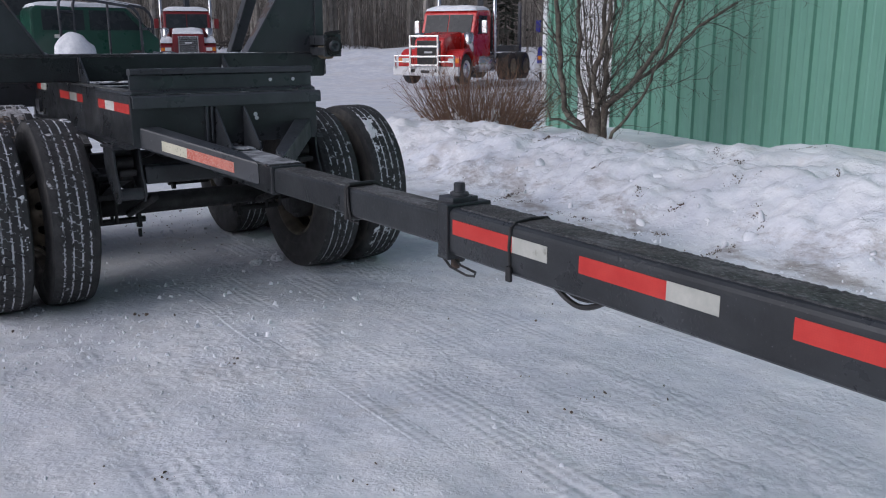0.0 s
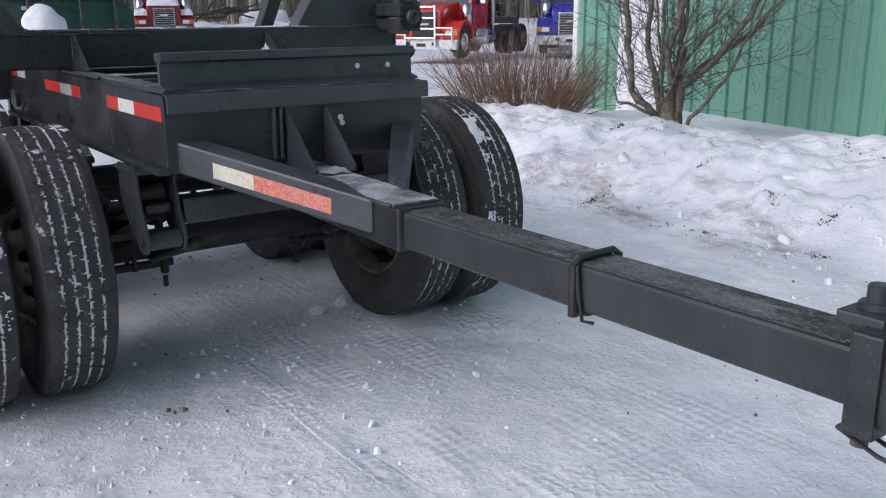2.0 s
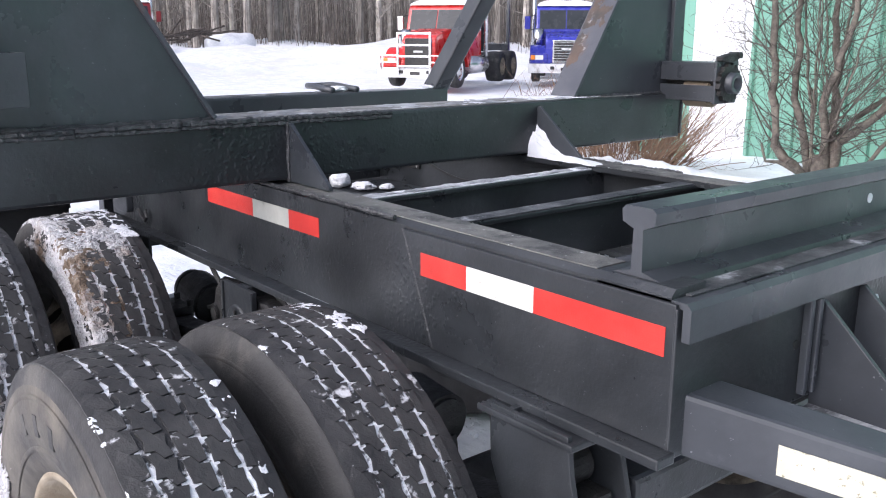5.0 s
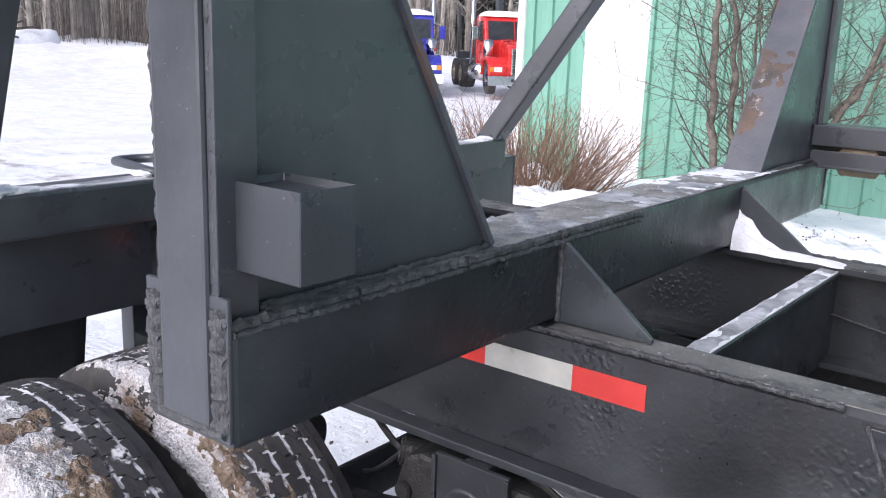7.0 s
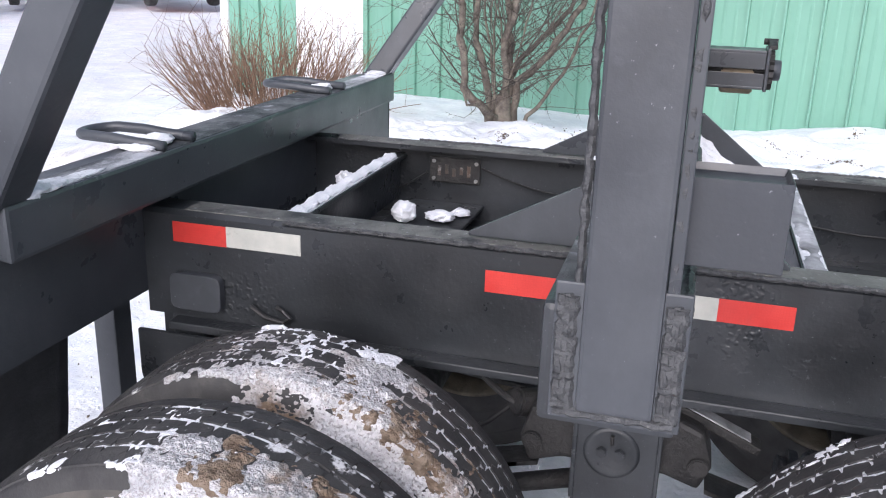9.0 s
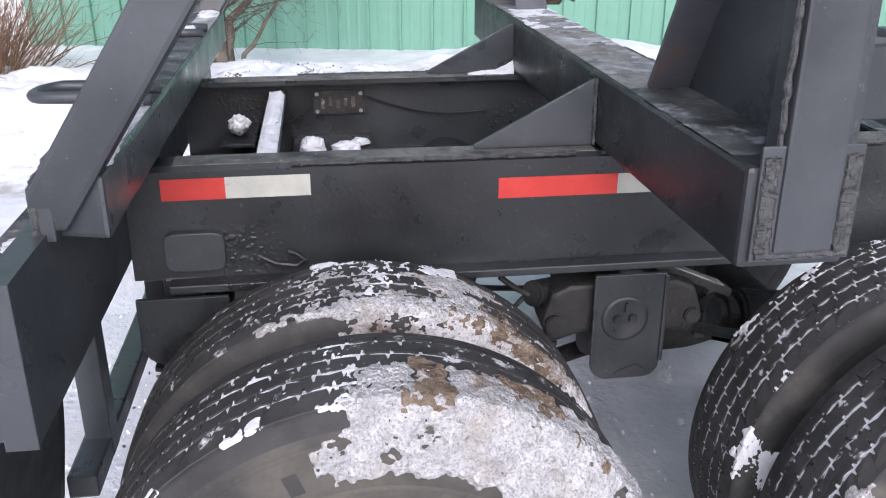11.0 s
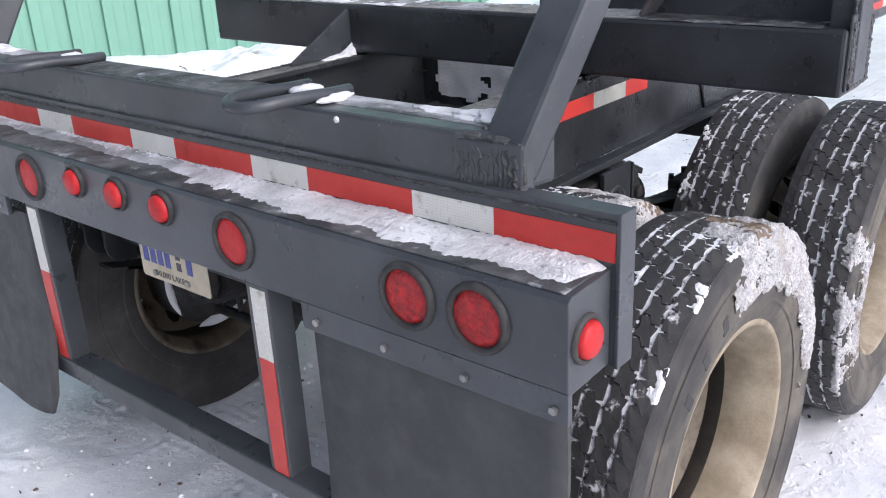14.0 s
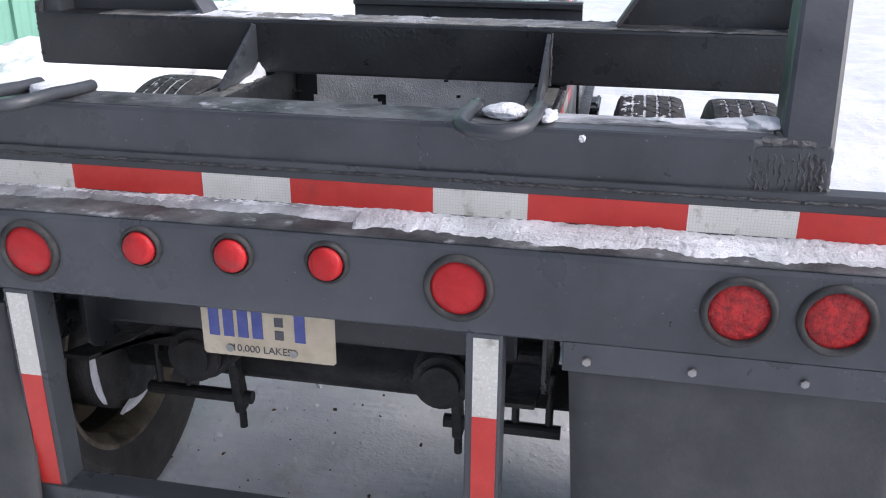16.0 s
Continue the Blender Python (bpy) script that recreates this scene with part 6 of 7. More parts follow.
def tyre_mesh():
    bm = BM()
    half = [(0.098, 0.312), (0.112, 0.320), (0.130, 0.365), (0.141, 0.422), (0.140, 0.464), (0.133, 0.502), (0.125, 0.530), (0.119, 0.5375), (0.083, 0.5448), (0.060, 0.5458), (0.036, 0.5460), (0.012, 0.5460)]
    prof = half + [(-x, r) for x, r in half[::-1]]
    lathe(bm, prof, 96)
    bm.faces.ensure_lookup_table()
    for f in bm.faces:
        cx = sum(abs(v.co.x) for v in f.verts) / 4
        r = sum(math.hypot(v.co.y, v.co.z) for v in f.verts) / 4
        rib = (cx > 0.08 and cx < 0.113) or 0.036 < cx < 0.060 or cx < 0.012
        f.material_index = (0 if rib else 2) if r > 0.539 else (0 if cx < 0.113 and r > 0.52 else (1 if r < 0.495 else 0))
    # raised rings on the sidewalls
    for sgn in (-1, 1):
        for rr, dx in ((0.378, 0.1335), (0.480, 0.1375)):
            lathe(bm, [(sgn * dx, rr - 0.006), (sgn * (dx + 0.0025), rr), (sgn * dx, rr + 0.006)], 96, 1)
        # raised blocks round the sidewall in place of lettering
        for k in range(11):
            if k in (4, 5, 9, 10):
                continue
            a = radians(20 + k * 13)
            m = Euler((a, 0, 0)).to_matrix().to_4x4()
            before = len(bm.faces)
            box(bm, sgn * 0.1385 - 0.003, sgn * 0.1385 + 0.003, -0.013, 0.013, 0.407, 0.449, 0.001, m)
            bm.faces.ensure_lookup_table()
            for f in bm.faces[before:]:
                f.material_index = 0
    # tread blocks: five ribs cut by Z-shaped sipes
    n = 66
    ribs = [(-0.119, -0.0745), (-0.0670, -0.0280), (-0.0200, 0.0200), (0.0280, 0.0670), (0.0745, 0.119)]
    step = 2 * math.pi / n
    gap = 0.0028 / TYRE_R
    for q, (x0, x1) in enumerate(ribs):
        w = x1 - x0
        phase = (q % 2) * 0.5
        for k in range(n):
            a0 = (k + phase) * step
            z = 0.34 * step
            lead = [(x0, 0.0), (x0 + 0.36 * w, 0.0), (x0 + 0.60 * w, z), (x1, z)]
            notch = 0.0022 if q not in (0, 4) else 0.001
            width = (3.0, 1.15, 1.15, 3.0) if q not in (0, 4) else ((0.1, 0.1, 0.2, 3.0) if q == 0 else (3.0, 0.2, 0.1, 0.1))
            top = [(x, a0 + a + gap / 2 * w_) for (x, a), w_ in zip(lead, width)]
            bot = [(x, a0 + a + step - gap / 2 * w_) for (x, a), w_ in zip(lead, width)]
            mid_r = [(x1 - notch, a0 + z + step * 0.5)]
            mid_l = [(x0 + notch, a0 + step * 0.5)]
            loop = top + mid_r + bot[::-1] + mid_l
            hi, lo = [], []
            for i, (x, a) in enumerate(loop):
                g = (q if 3 <= i <= 5 else q - 1) if i not in (1, 2, 6, 7) else -1
                if 0 <= g <= 3:
                    x += 0.0024 * (4 * abs((a / step + 0.13 * g) % 1 - 0.5) - 1)
                crown = TYRE_R - 0.045 * abs(x) ** 1 * (1.4 if abs(x) > 0.1 else 0.5) * abs(x) / 0.1
                hi.append(bm.verts.new((x, crown * math.cos(a), crown * math.sin(a))))
                lo.append(bm.verts.new((x, 0.537 * math.cos(a), 0.537 * math.sin(a))))
            f = bm.faces.new(hi)
            f.material_index = 3
            m_ = len(loop)
            for i in range(m_):
                g = bm.faces.new((hi[i], hi[(i + 1) % m_], lo[(i + 1) % m_], lo[i]))
                g.material_index = 3
    me = bpy.data.meshes.new("tyre")
    bm.normal_update()
    bmesh.ops.recalc_face_normals(bm, faces=bm.faces)
    bm.to_mesh(me)
    bm.free()
    for mat in (RUBBER, SIDE_DUST, GROOVE, TREAD):
        me.materials.append(mat)
    return me


def rim_mesh(disc, facing):
    """A disc wheel: barrel and a dished disc with hand holes. disc: where it sits on the axis; facing: the way it is dished."""
    bm = BM()
    lathe(bm, [(0.112, 0.332), (0.118, 0.325), (0.114, 0.312), (0.092, 0.308), (0.072, 0.286), (0.018, 0.286), (-0.072, 0.286), (-0.092, 0.308), (-0.114, 0.312), (-0.118, 0.325), (-0.112, 0.332), (-0.088, 0.320), (-0.06, 0.294), (0.06, 0.294), (0.088, 0.320)], 72, closed=True)
    # the barrel's deep half gets its shade painted in, with some grime
    for f in bm.faces:
        if f.calc_center_median().x * facing > 0.019:
            f.material_index = 2
    steps, rings = 200, [0.288, 0.270, 0.262, 0.256, 0.250, 0.244, 0.238, 0.232, 0.226, 0.220, 0.214, 0.208, 0.202, 0.185, 0.14, 0.105]
    # the disc leaves the barrel near its end and falls to the bolting face
    xs = [disc * (0.35 + 0.65 * min(1.0, (0.288 - r) / 0.103) ** 1.3) for r in rings]
    grid = [[bm.verts.new((x, r * math.cos(2 * math.pi * k / steps), r * math.sin(2 * math.pi * k / steps))) for r, x in zip(rings, xs)] for k in range(steps)]
    kept, cut = set(), {}
    for k in range(steps):
        one, two = grid[k], grid[(k + 1) % steps]
        for i in range(len(rings) - 1):
            a = 2 * math.pi * (k + 0.5) / steps
            r = (rings[i] + rings[i + 1]) / 2
            near = round(a / (2 * math.pi / 10)) * 2 * math.pi / 10
            cy, cz = 0.232 * math.cos(near), 0.232 * math.sin(near)
            quad = (one[i], two[i], two[i + 1], one[i + 1])
            if math.hypot(r * math.cos(a) - cy, r * math.sin(a) - cz) < 0.026:
                cut.update({v: (cy, cz) for v in quad})
                continue
            kept.update(quad)
            f = bm.faces.new(quad)
            f.smooth = True
            f.material_index = 1
    # round off the rim of each hand hole
    for v, (cy, cz) in cut.items():
        if v in kept:
            d = math.hypot(v.co.y - cy, v.co.z - cz)
            v.co.y, v.co.z = cy + (v.co.y - cy) * 0.026 / d, cz + (v.co.z - cz) * 0.026 / d
    bmesh.ops.delete(bm, geom=[v for v in cut if v not in kept], context="VERTS")
    me = bpy.data.meshes.new("wheel")
    bm.to_mesh(me)
    bm.free()
    me.materials.append(RIM)
    me.materials.append(RIM_DISC)
    me.materials.append(RIM_DEEP_SHADE)
    return me


def hub_mesh(disc, out):
    """Hub, cap and ten nuts; out is the outward sense on the axis."""
    bm = BM()
    f = -1 if out < 0 else 1
    lathe(bm, [(disc + f * 0.002, 0.145), (disc + f * 0.018, 0.138), (disc + f * 0.03, 0.112), (disc + f * 0.062, 0.104), (disc + f * 0.068, 0.098), (disc + f * 0.066, 0.060), (disc + f * 0.094, 0.056), (disc + f * 0.098, 0.050), (disc + f * 0.096, 0.042), (disc + f * 0.080, 0.040), (disc + f * 0.080, 0.001)], 40)
    for k in range(8):
        a = 2 * math.pi * k / 8
        rod(bm, (disc + f * 0.066, 0.082 * math.cos(a), 0.082 * math.sin(a)), (disc + f * 0.080, 0.082 * math.cos(a), 0.082 * math.sin(a)), 0.010, 6)
    for k in range(10):
        a = 2 * math.pi * (k + 0.5) / 10
        y, z = 0.1675 * math.cos(a), 0.1675 * math.sin(a)
        rod(bm, (disc, y, z), (disc + f * 0.028, y, z), 0.019, 6, bevel=0.002)
        rod(bm, (disc + f * 0.028, y, z), (disc + f * 0.050, y, z), 0.010, 8)
    me = bpy.data.meshes.new("hub")
    bmesh.ops.recalc_face_normals(bm, faces=bm.faces)
    bm.to_mesh(me)
    bm.free()
    me.materials.append(GREASE)
    me.materials.append(STEEL)
    for p in me.polygons:
        if 0.036 < math.hypot(p.center.y, p.center.z) < 0.059:
            p.material_index = 1
    return me


TYRE = tyre_mesh()
TYRE_IN = TYRE.copy()
TYRE_IN.materials[1] = RUBBER
RIM_OUT, RIM_IN = rim_mesh(0.172, 1), rim_mesh(-0.172, -1)
RIM_IN.materials[0] = RIM_RUST
HUB = hub_mesh(0.172, -1)
rng = random.Random(12)
for y in AXLES:
    for s in (-1, 1):
        for outer_wheel in (True, False):
            w = new("wheel", RIM_OUT if outer_wheel else RIM_IN)
            w.parent = trailer
            rng.random()
            w.matrix_local = Matrix.Translation((s * (1.180 if outer_wheel else 0.828), y - 6.3, HUB_Z)) @ (Matrix.Rotation(0 if s < 0 else math.pi, 4, "Z") @ Matrix.Rotation(rng.uniform(0, 6.28), 4, "X"))
            w["label"] = "dirty cream steel disc wheel" if outer_wheel else "rusty inner dual wheel"
            t = new("tyre", TYRE if outer_wheel else TYRE_IN)
            t.parent = w
            t["label"] = "worn black truck tyre with snow in its grooves"
            if outer_wheel:
                h = new("hub", HUB)
                h.parent = w
                h["label"] = "greasy black hub with ten nuts"


def tyre_crust(name, cx, cy, th0, th1, s0, s1, cover, seed, thick=0.018, material=None, outward=-1, scale=7.0):
    """Snow stuck to a tyre. Angles run from the top towards the front; s runs from the sidewall (0) over the shoulder (1) across the tread (2)."""
    bm = BM()
    na, ns = max(8, int((th1 - th0) / 0.42)), max(8, int((s1 - s0) * 84))
    grid, values = {}, {}
    for i in range(na + 1):
        for j in range(ns + 1):
            th = radians(th0 + (th1 - th0) * i / na)
            sv = s0 + (s1 - s0) * j / ns
            if sv < 1:
                r = 0.405 + 0.130 * sv
                x = 0.142 - 0.022 * max(0.0, sv - 0.45) / 0.55
                nr, nxx = 0.25 + 0.5 * sv, 1.0 - 0.4 * sv
            else:
                r = 0.547 - 0.006 * (2 - sv)
                x = 0.120 - 0.240 * (sv - 1)
                nr, nxx = 1.0, 0.0
            p = Vector((th * 0.5, sv * 0.16, seed))
            rim = min(i, na - i) / (na * 0.30), min(j, ns - j) / (ns * 0.24)
            v = noise.fractal(p * scale, 0.75, 2.1, 5) * 0.6 + 0.20 * noise.fractal(p * scale * 7, 0.6, 2.1, 4) + 0.14 * noise.noise(p * 150) + cover
            v = min(v, (cover + 0.5) * min(1.0, min(rim) * 1.1 + 0.55 * noise.fractal(p * 9, 0.7, 2.0, 5) + 0.2 * noise.noise(p * 60) - 0.22))
            h = thick * max(0.0, min(1.0, v * 1.8)) ** 0.6 * (0.7 + 0.35 * noise.noise(p * 40) + 0.25 * noise.noise(p * 110)) if v > 0 else -0.004
            rr, xx = r + h * nr, x + h * nxx
            values[i, j] = v
            grid[i, j] = (v > 0, (cx + outward * xx, cy - rr * math.sin(th), HUB_Z + rr * math.cos(th)))
    grid = draw_in(grid, values, 1.0)
    made = {}

    def vert(k):
        if k not in made:
            made[k] = bm.verts.new(grid[k][1])
        return made[k]

    for i in range(na):
        for j in range(ns):
            ks = ((i, j), (i + 1, j), (i + 1, j + 1), (i, j + 1))
            if sum(grid[k][0] for k in ks) >= 2:
                bm.faces.new([vert(k) for k in ks]).smooth = True
    return solid(name, bm, material or MUD_SNOW, "muddy crust of snow stuck to a trailer tyre", "snow", kind="stuff")


near_out, near_in = CX - 1.180, CX - 0.828
far_out, far_in = CX + 1.180, CX + 0.828
YF, YR = AXLES
tyre_crust("snow_crust", near_out, YR, -14, 94, -0.05, 1.55, 0.46, 3.0)
tyre_crust("snow_crust", near_out, YR, -60, 20, 0.9, 1.9, -0.10, 5.0, 0.010, CAP_SNOW)
tyre_crust("snow_crust", near_in, YR, -25, 40, 0.85, 1.8, 0.22, 6.0, 0.014)
tyre_crust("snow_crust", near_in, YR, -14, 75, 0.30, 1.35, 0.40, 16.0, 0.010, DUAL_MUD)
tyre_crust("snow_crust", near_in, YR, -20, 25, 1.0, 2.0, 0.12, 17.0, 0.010, CAP_SNOW)
tyre_crust("snow_crust", near_out, YR, 4, 50, 0.85, 1.55, 0.24, 21.0, 0.018, BROWN_MUD, scale=9.0)
tyre_crust("snow_crust", near_in, YR, 12, 65, 0.7, 1.5, 0.08, 22.0, 0.014, BROWN_MUD, scale=9.0)
tyre_crust("snow_crust", near_out, YF, -125, -55, 0.0, 1.2, 0.22, 8.0, 0.016)
tyre_crust("snow_crust", near_out, YF, 10, 110, 0.95, 2.0, -0.10, 9.0, 0.006, CAP_SNOW, scale=22.0)
tyre_crust("snow_crust", near_in, YF, -60, 30, 1.0, 2.0, -0.05, 11.0, 0.007, CAP_SNOW, scale=16.0)
tyre_crust("snow_crust", near_in, YF, -110, -70, 0.2, 1.3, 0.1, 12.0, 0.012, CAP_SNOW)
tyre_crust("snow_crust", far_out, YF, 20, 75, 1.25, 1.85, 0.28, 13.0, 0.010, CAP_SNOW, 1)
tyre_crust("snow_crust", far_out, YF, 80, 130, 1.2, 2.0, -0.05, 14.0, 0.010, CAP_SNOW, 1)

# snow lodged inside the far inner rim
def crescent(x, cy, cz, r, a0, a1, wide):
    """A flat sickle of snow inside a rim."""
    bm = BM()
    rows = []
    for i in range(25):
        u = i / 24
        a = radians(a0 + (a1 - a0) * u)
        w = wide * math.sin(math.pi * u) ** 0.6 * (1 + 0.25 * noise.noise((u * 6, r, 1.0))) + 0.001
        rows.append([bm.verts.new((x - 0.012 * math.sin(math.pi * v), cy + (r - w * v) * math.cos(a), cz + (r - w * v) * math.sin(a))) for v in (0, 0.25, 0.5, 0.75, 1)])
    for p, q in zip(rows, rows[1:]):
        for i in range(4):
            bm.faces.new((p[i], p[i + 1], q[i + 1], q[i])).smooth = True
    return solid("snow_patch", bm, CAP_SNOW, "sickle of snow lodged inside the far rim", "snow", kind="stuff")


crescent(2.868, YR, HUB_Z, 0.222, 296, 222, 0.055)
crescent(2.868, YR, HUB_Z, 0.208, 25, -36, 0.030)

# snow lying on the trailer
def lying(x0, x1, y0, y1, z, thick, cover, seed, scale=6.0, edge=0.03, label="crusted snow lying on the black trailer frame", slope=(0, 0), material=None):
    return solid("snow_patch", cap(BM(), x0, x1, y0, y1, z, thick, cover, scale, seed, edge=edge, slope=slope), material or CAP_SNOW, label, "snow", kind="stuff")


part("top_frost", box(BM(), 0.88, 3.43, 7.5335, 7.655, 1.2185, 1.2225, 0.0015), FROSTED, bumper, "grey ice on the bumper top")
solid("snow_patch", ledge_snow(BM(), 0.875, 1.95, 7.533, 0.118, 1.2225, 0.015, 3.3), BUMPER_SNOW, "ragged crusted snow along the bumper top", "snow", kind="stuff")
solid("snow_patch", ledge_snow(BM(), 1.90, 3.43, 7.533, 0.060, 1.2225, 0.013, 5.1), FROST_SNOW, "thin grey ice and snow along the bumper top", "snow", kind="stuff")
solid("snow_patch", ledge_snow(BM(), 1.85, 3.43, 7.533, 0.030, 1.2235, 0.014, 7.4), BUMPER_SNOW, "thin line of snow along the bumper top", "snow", kind="stuff")

lying(3.04, 3.14, 7.392, 7.47, 1.4135, 0.007, 0.12, 4.5, 14.0, 0.03)
lying(2.35, 2.95, 6.18, 6.36, 1.4485, 0.005, 0.0, 8.0, 7.0, 0.04, material=LEDGE_SNOW)
lying(1.72, 2.59, 5.888, 5.932, 1.254, 0.005, 0.30, 10.0, 9.0, 0.015, material=FROST_SNOW)
lying(1.80, 2.60, 7.145, 7.195, 1.219, 0.014, 0.34, 11.0, 9.0, 0.015)
lying(2.085, 2.205, 4.56, 4.838, 0.9535, 0.010, 0.20, 13.0, 9.0, 0.03, material=FROST_SNOW, slope=(0, 0.02))


def snow_lump(place, radii, seed, label="lump of broken snow lodged in the trailer frame", rough=0.35):
    solid("snow_lump", lump(place, radii, seed, rough), CAP_SNOW, label, "snow", kind="stuff", smooth=True)


for seed, place, radii in ((41, (1.172, 7.425, 1.416), (0.045, 0.040, 0.018)), (42, (1.215, 7.42, 1.4145), (0.065, 0.032, 0.010)), (43, (1.30, 7.415, 1.413), (0.085, 0.022, 0.006)), (44, (3.14, 7.43, 1.415), (0.040, 0.036, 0.014))):
    solid("snow_lump", lump(place, radii, seed, 0.3), LEDGE_SNOW, "soft snow gathered at the foot of the brace", "snow", kind="stuff", smooth=True)
snow_lump((1.660, 7.45, 1.424), (0.044, 0.034, 0.016), 1, rough=0.25)
snow_lump((2.650, 7.45, 1.424), (0.044, 0.034, 0.016), 2, rough=0.25)
snow_lump((1.575, 7.45, 1.420), (0.016, 0.05, 0.009), 16, rough=0.3)
snow_lump((1.505, 7.521, 1.396), (0.007, 0.004, 0.007), 17, "speck of snow stuck to the rear beam")
def gusset_snow(x0, x1, y0, reach, way, high, seed):
    """Snow banked up in a gusset's corner, falling away along the rail."""
    bm = BM()
    nx, ny = 16, 40
    rows = []
    for j in range(ny + 1):
        v = j / ny
        row = []
        for i in range(nx + 1):
            u = i / nx
            crumb = noise.fractal((u * 2, v * 5, seed), 0.8, 2.1, 4)
            wide = x1 - (x1 - x0) * (0.75 + 0.3 * noise.noise((v * 6, seed, 1))) * (1 - u)
            h = (high * max(0.0, 1 - v * 2.3) ** 1.4 + 0.018 * (1 - v) ** 0.5) * (0.25 + 0.75 * u ** 0.7) * (1 + 0.3 * crumb)
            if i == 0 or j == ny:
                h = -0.002
            row.append(bm.verts.new((wide, y0 + way * reach * v, 1.264 + h)))
        rows.append(row)
    for p, q in zip(rows, rows[1:]):
        for i in range(nx):
            bm.faces.new((p[i], p[i + 1], q[i + 1], q[i])).smooth = True
    solid("snow_patch", bm, CAP_SNOW, "snow banked up in the corner of a gusset", "snow", kind="stuff")


gusset_snow(2.575, 2.632, 6.175, 0.30, -1, 0.085, 3.0)
gusset_snow(2.60, 2.632, 6.363, 0.16, 1, 0.022, 5.0)
snow_lump((2.40, 7.06, 1.086), (0.045, 0.040, 0.034), 6, rough=0.22)
snow_lump((2.44, 6.95, 1.072), (0.040, 0.050, 0.016), 7)
snow_lump((2.52, 6.90, 1.068), (0.030, 0.030, 0.010), 18)
snow_lump((2.47, 7.29, 1.155), (0.030, 0.030, 0.026), 8)
snow_lump((2.54, 7.30, 1.125), (0.045, 0.030, 0.022), 9)
# unseen plates, added only to hold up the snow lumps
part("valve_bracket", box(BM(), 2.28, 2.672, 6.86, 7.125, 1.044, 1.056, 0.003), BLACK, trailer)
part("valve_bracket", box(BM(), 2.40, 2.672, 7.24, 7.35, 1.092, 1.104, 0.003), BLACK, trailer)
snow_lump((1.74, 5.72, 1.16), (0.03, 0.04, 0.02), 11)
snow_lump((2.10, 4.76, 0.958), (0.03, 0.05, 0.010), 12, rough=0.25)
snow_lump((2.62, 5.70, 0.02), (0.045, 0.03, 0.03), 14, "small lump of snow on the ground")
snow_lump((2.80, 5.74, 0.02), (0.05, 0.035, 0.035), 15, "small lump of snow on the ground")


# bare trees and the shrub by the building
def branch(bm, start, way, length, r, rng, depth, droop=0.0, sides=7):
    """A crooked limb that tapers and carries smaller ones."""
    pts, p, d = [Vector(start)], Vector(start), Vector(way).normalized()
    k = max(4, int(length / (0.16 if depth > 0 else 0.10)))
    for i in range(k):
        d = (d + Vector([rng.uniform(-1, 1) for _ in range(3)]) * 0.17 + Vector((0, 0, 0.035 - droop))).normalized()
        p = p + d * (length / k)
        pts.append(p.copy())
    pipe(bm, pts, r, sides if r > 0.012 else (5 if r > 0.005 else 4), 0.10, 0.35, rng)
    if depth > 0:
        for i in range(2, k + 1):
            for _ in range(2 if depth > 1 else 1):
                if rng.random() < 0.62:
                    out = Vector([rng.uniform(-1, 1) for _ in range(3)])
                    dd = (pts[i] - pts[i - 1]).normalized()
                    out = (out - dd * out.dot(dd)).normalized()
                    branch(bm, pts[i], dd * 0.55 + out * rng.uniform(0.6, 1.1), length * rng.uniform(0.28, 0.6) * (1.1 - 0.5 * i / k), max(0.0022, r * (1 - 0.65 * i / k) * rng.uniform(0.35, 0.6)), rng, depth - 1, droop, sides)


TREE = (7.99, 7.94, 0.22)
tree = thing("bare_tree", TREE, "leafless multi-stemmed tree with dark twigs in a snow bank", "tree")
rng = random.Random(21)
bm = BM()
# each stem: its course as (aside, up, deep), and its thickness at the base
stems = [([(-0.10, -0.1, 0), (-0.16, 0.25, 0.02), (-0.40, 0.48, 0.05), (-0.44, 0.95, 0.05), (-0.50, 1.6, 0.0), (-0.55, 2.6, -0.1)], 0.044),
         ([(-0.06, -0.1, 0.05), (-0.10, 0.4, 0.08), (-0.24, 0.9, 0.12), (-0.26, 1.5, 0.16), (-0.34, 2.7, 0.2)], 0.040),
         ([(0.02, -0.1, 0.0), (0.03, 0.45, 0.0), (-0.05, 0.9, -0.05), (0.12, 1.5, -0.1), (0.18, 2.7, -0.2)], 0.042),
         ([(0.06, -0.1, 0.02), (0.08, 0.5, 0.02), (0.10, 1.0, 0.1), (0.05, 1.6, 0.15), (0.12, 2.6, 0.3)], 0.040),
         ([(0.08, -0.1, -0.04), (0.12, 0.55, -0.05), (0.42, 0.80, -0.1), (0.72, 1.25, -0.15), (0.95, 1.9, -0.2), (1.05, 2.6, -0.25)], 0.042),
         ([(0.05, -0.1, 0.03), (0.04, 0.42, 0.1), (0.30, 0.72, 0.22), (0.66, 0.95, 0.3), (1.15, 1.45, 0.35), (1.6, 1.75, 0.4)], 0.034),
         ([(0.10, -0.1, -0.02), (0.22, 0.22, -0.1), (0.52, 0.62, -0.2), (0.78, 1.2, -0.25), (1.0, 1.9, -0.3)], 0.022),
         ([(-0.04, -0.1, -0.05), (-0.12, 0.25, -0.1), (-0.36, 0.36, -0.2), (-0.52, 0.40, -0.25), (-0.58, 0.55, -0.28)], 0.024)]
rng2 = random.Random(88)
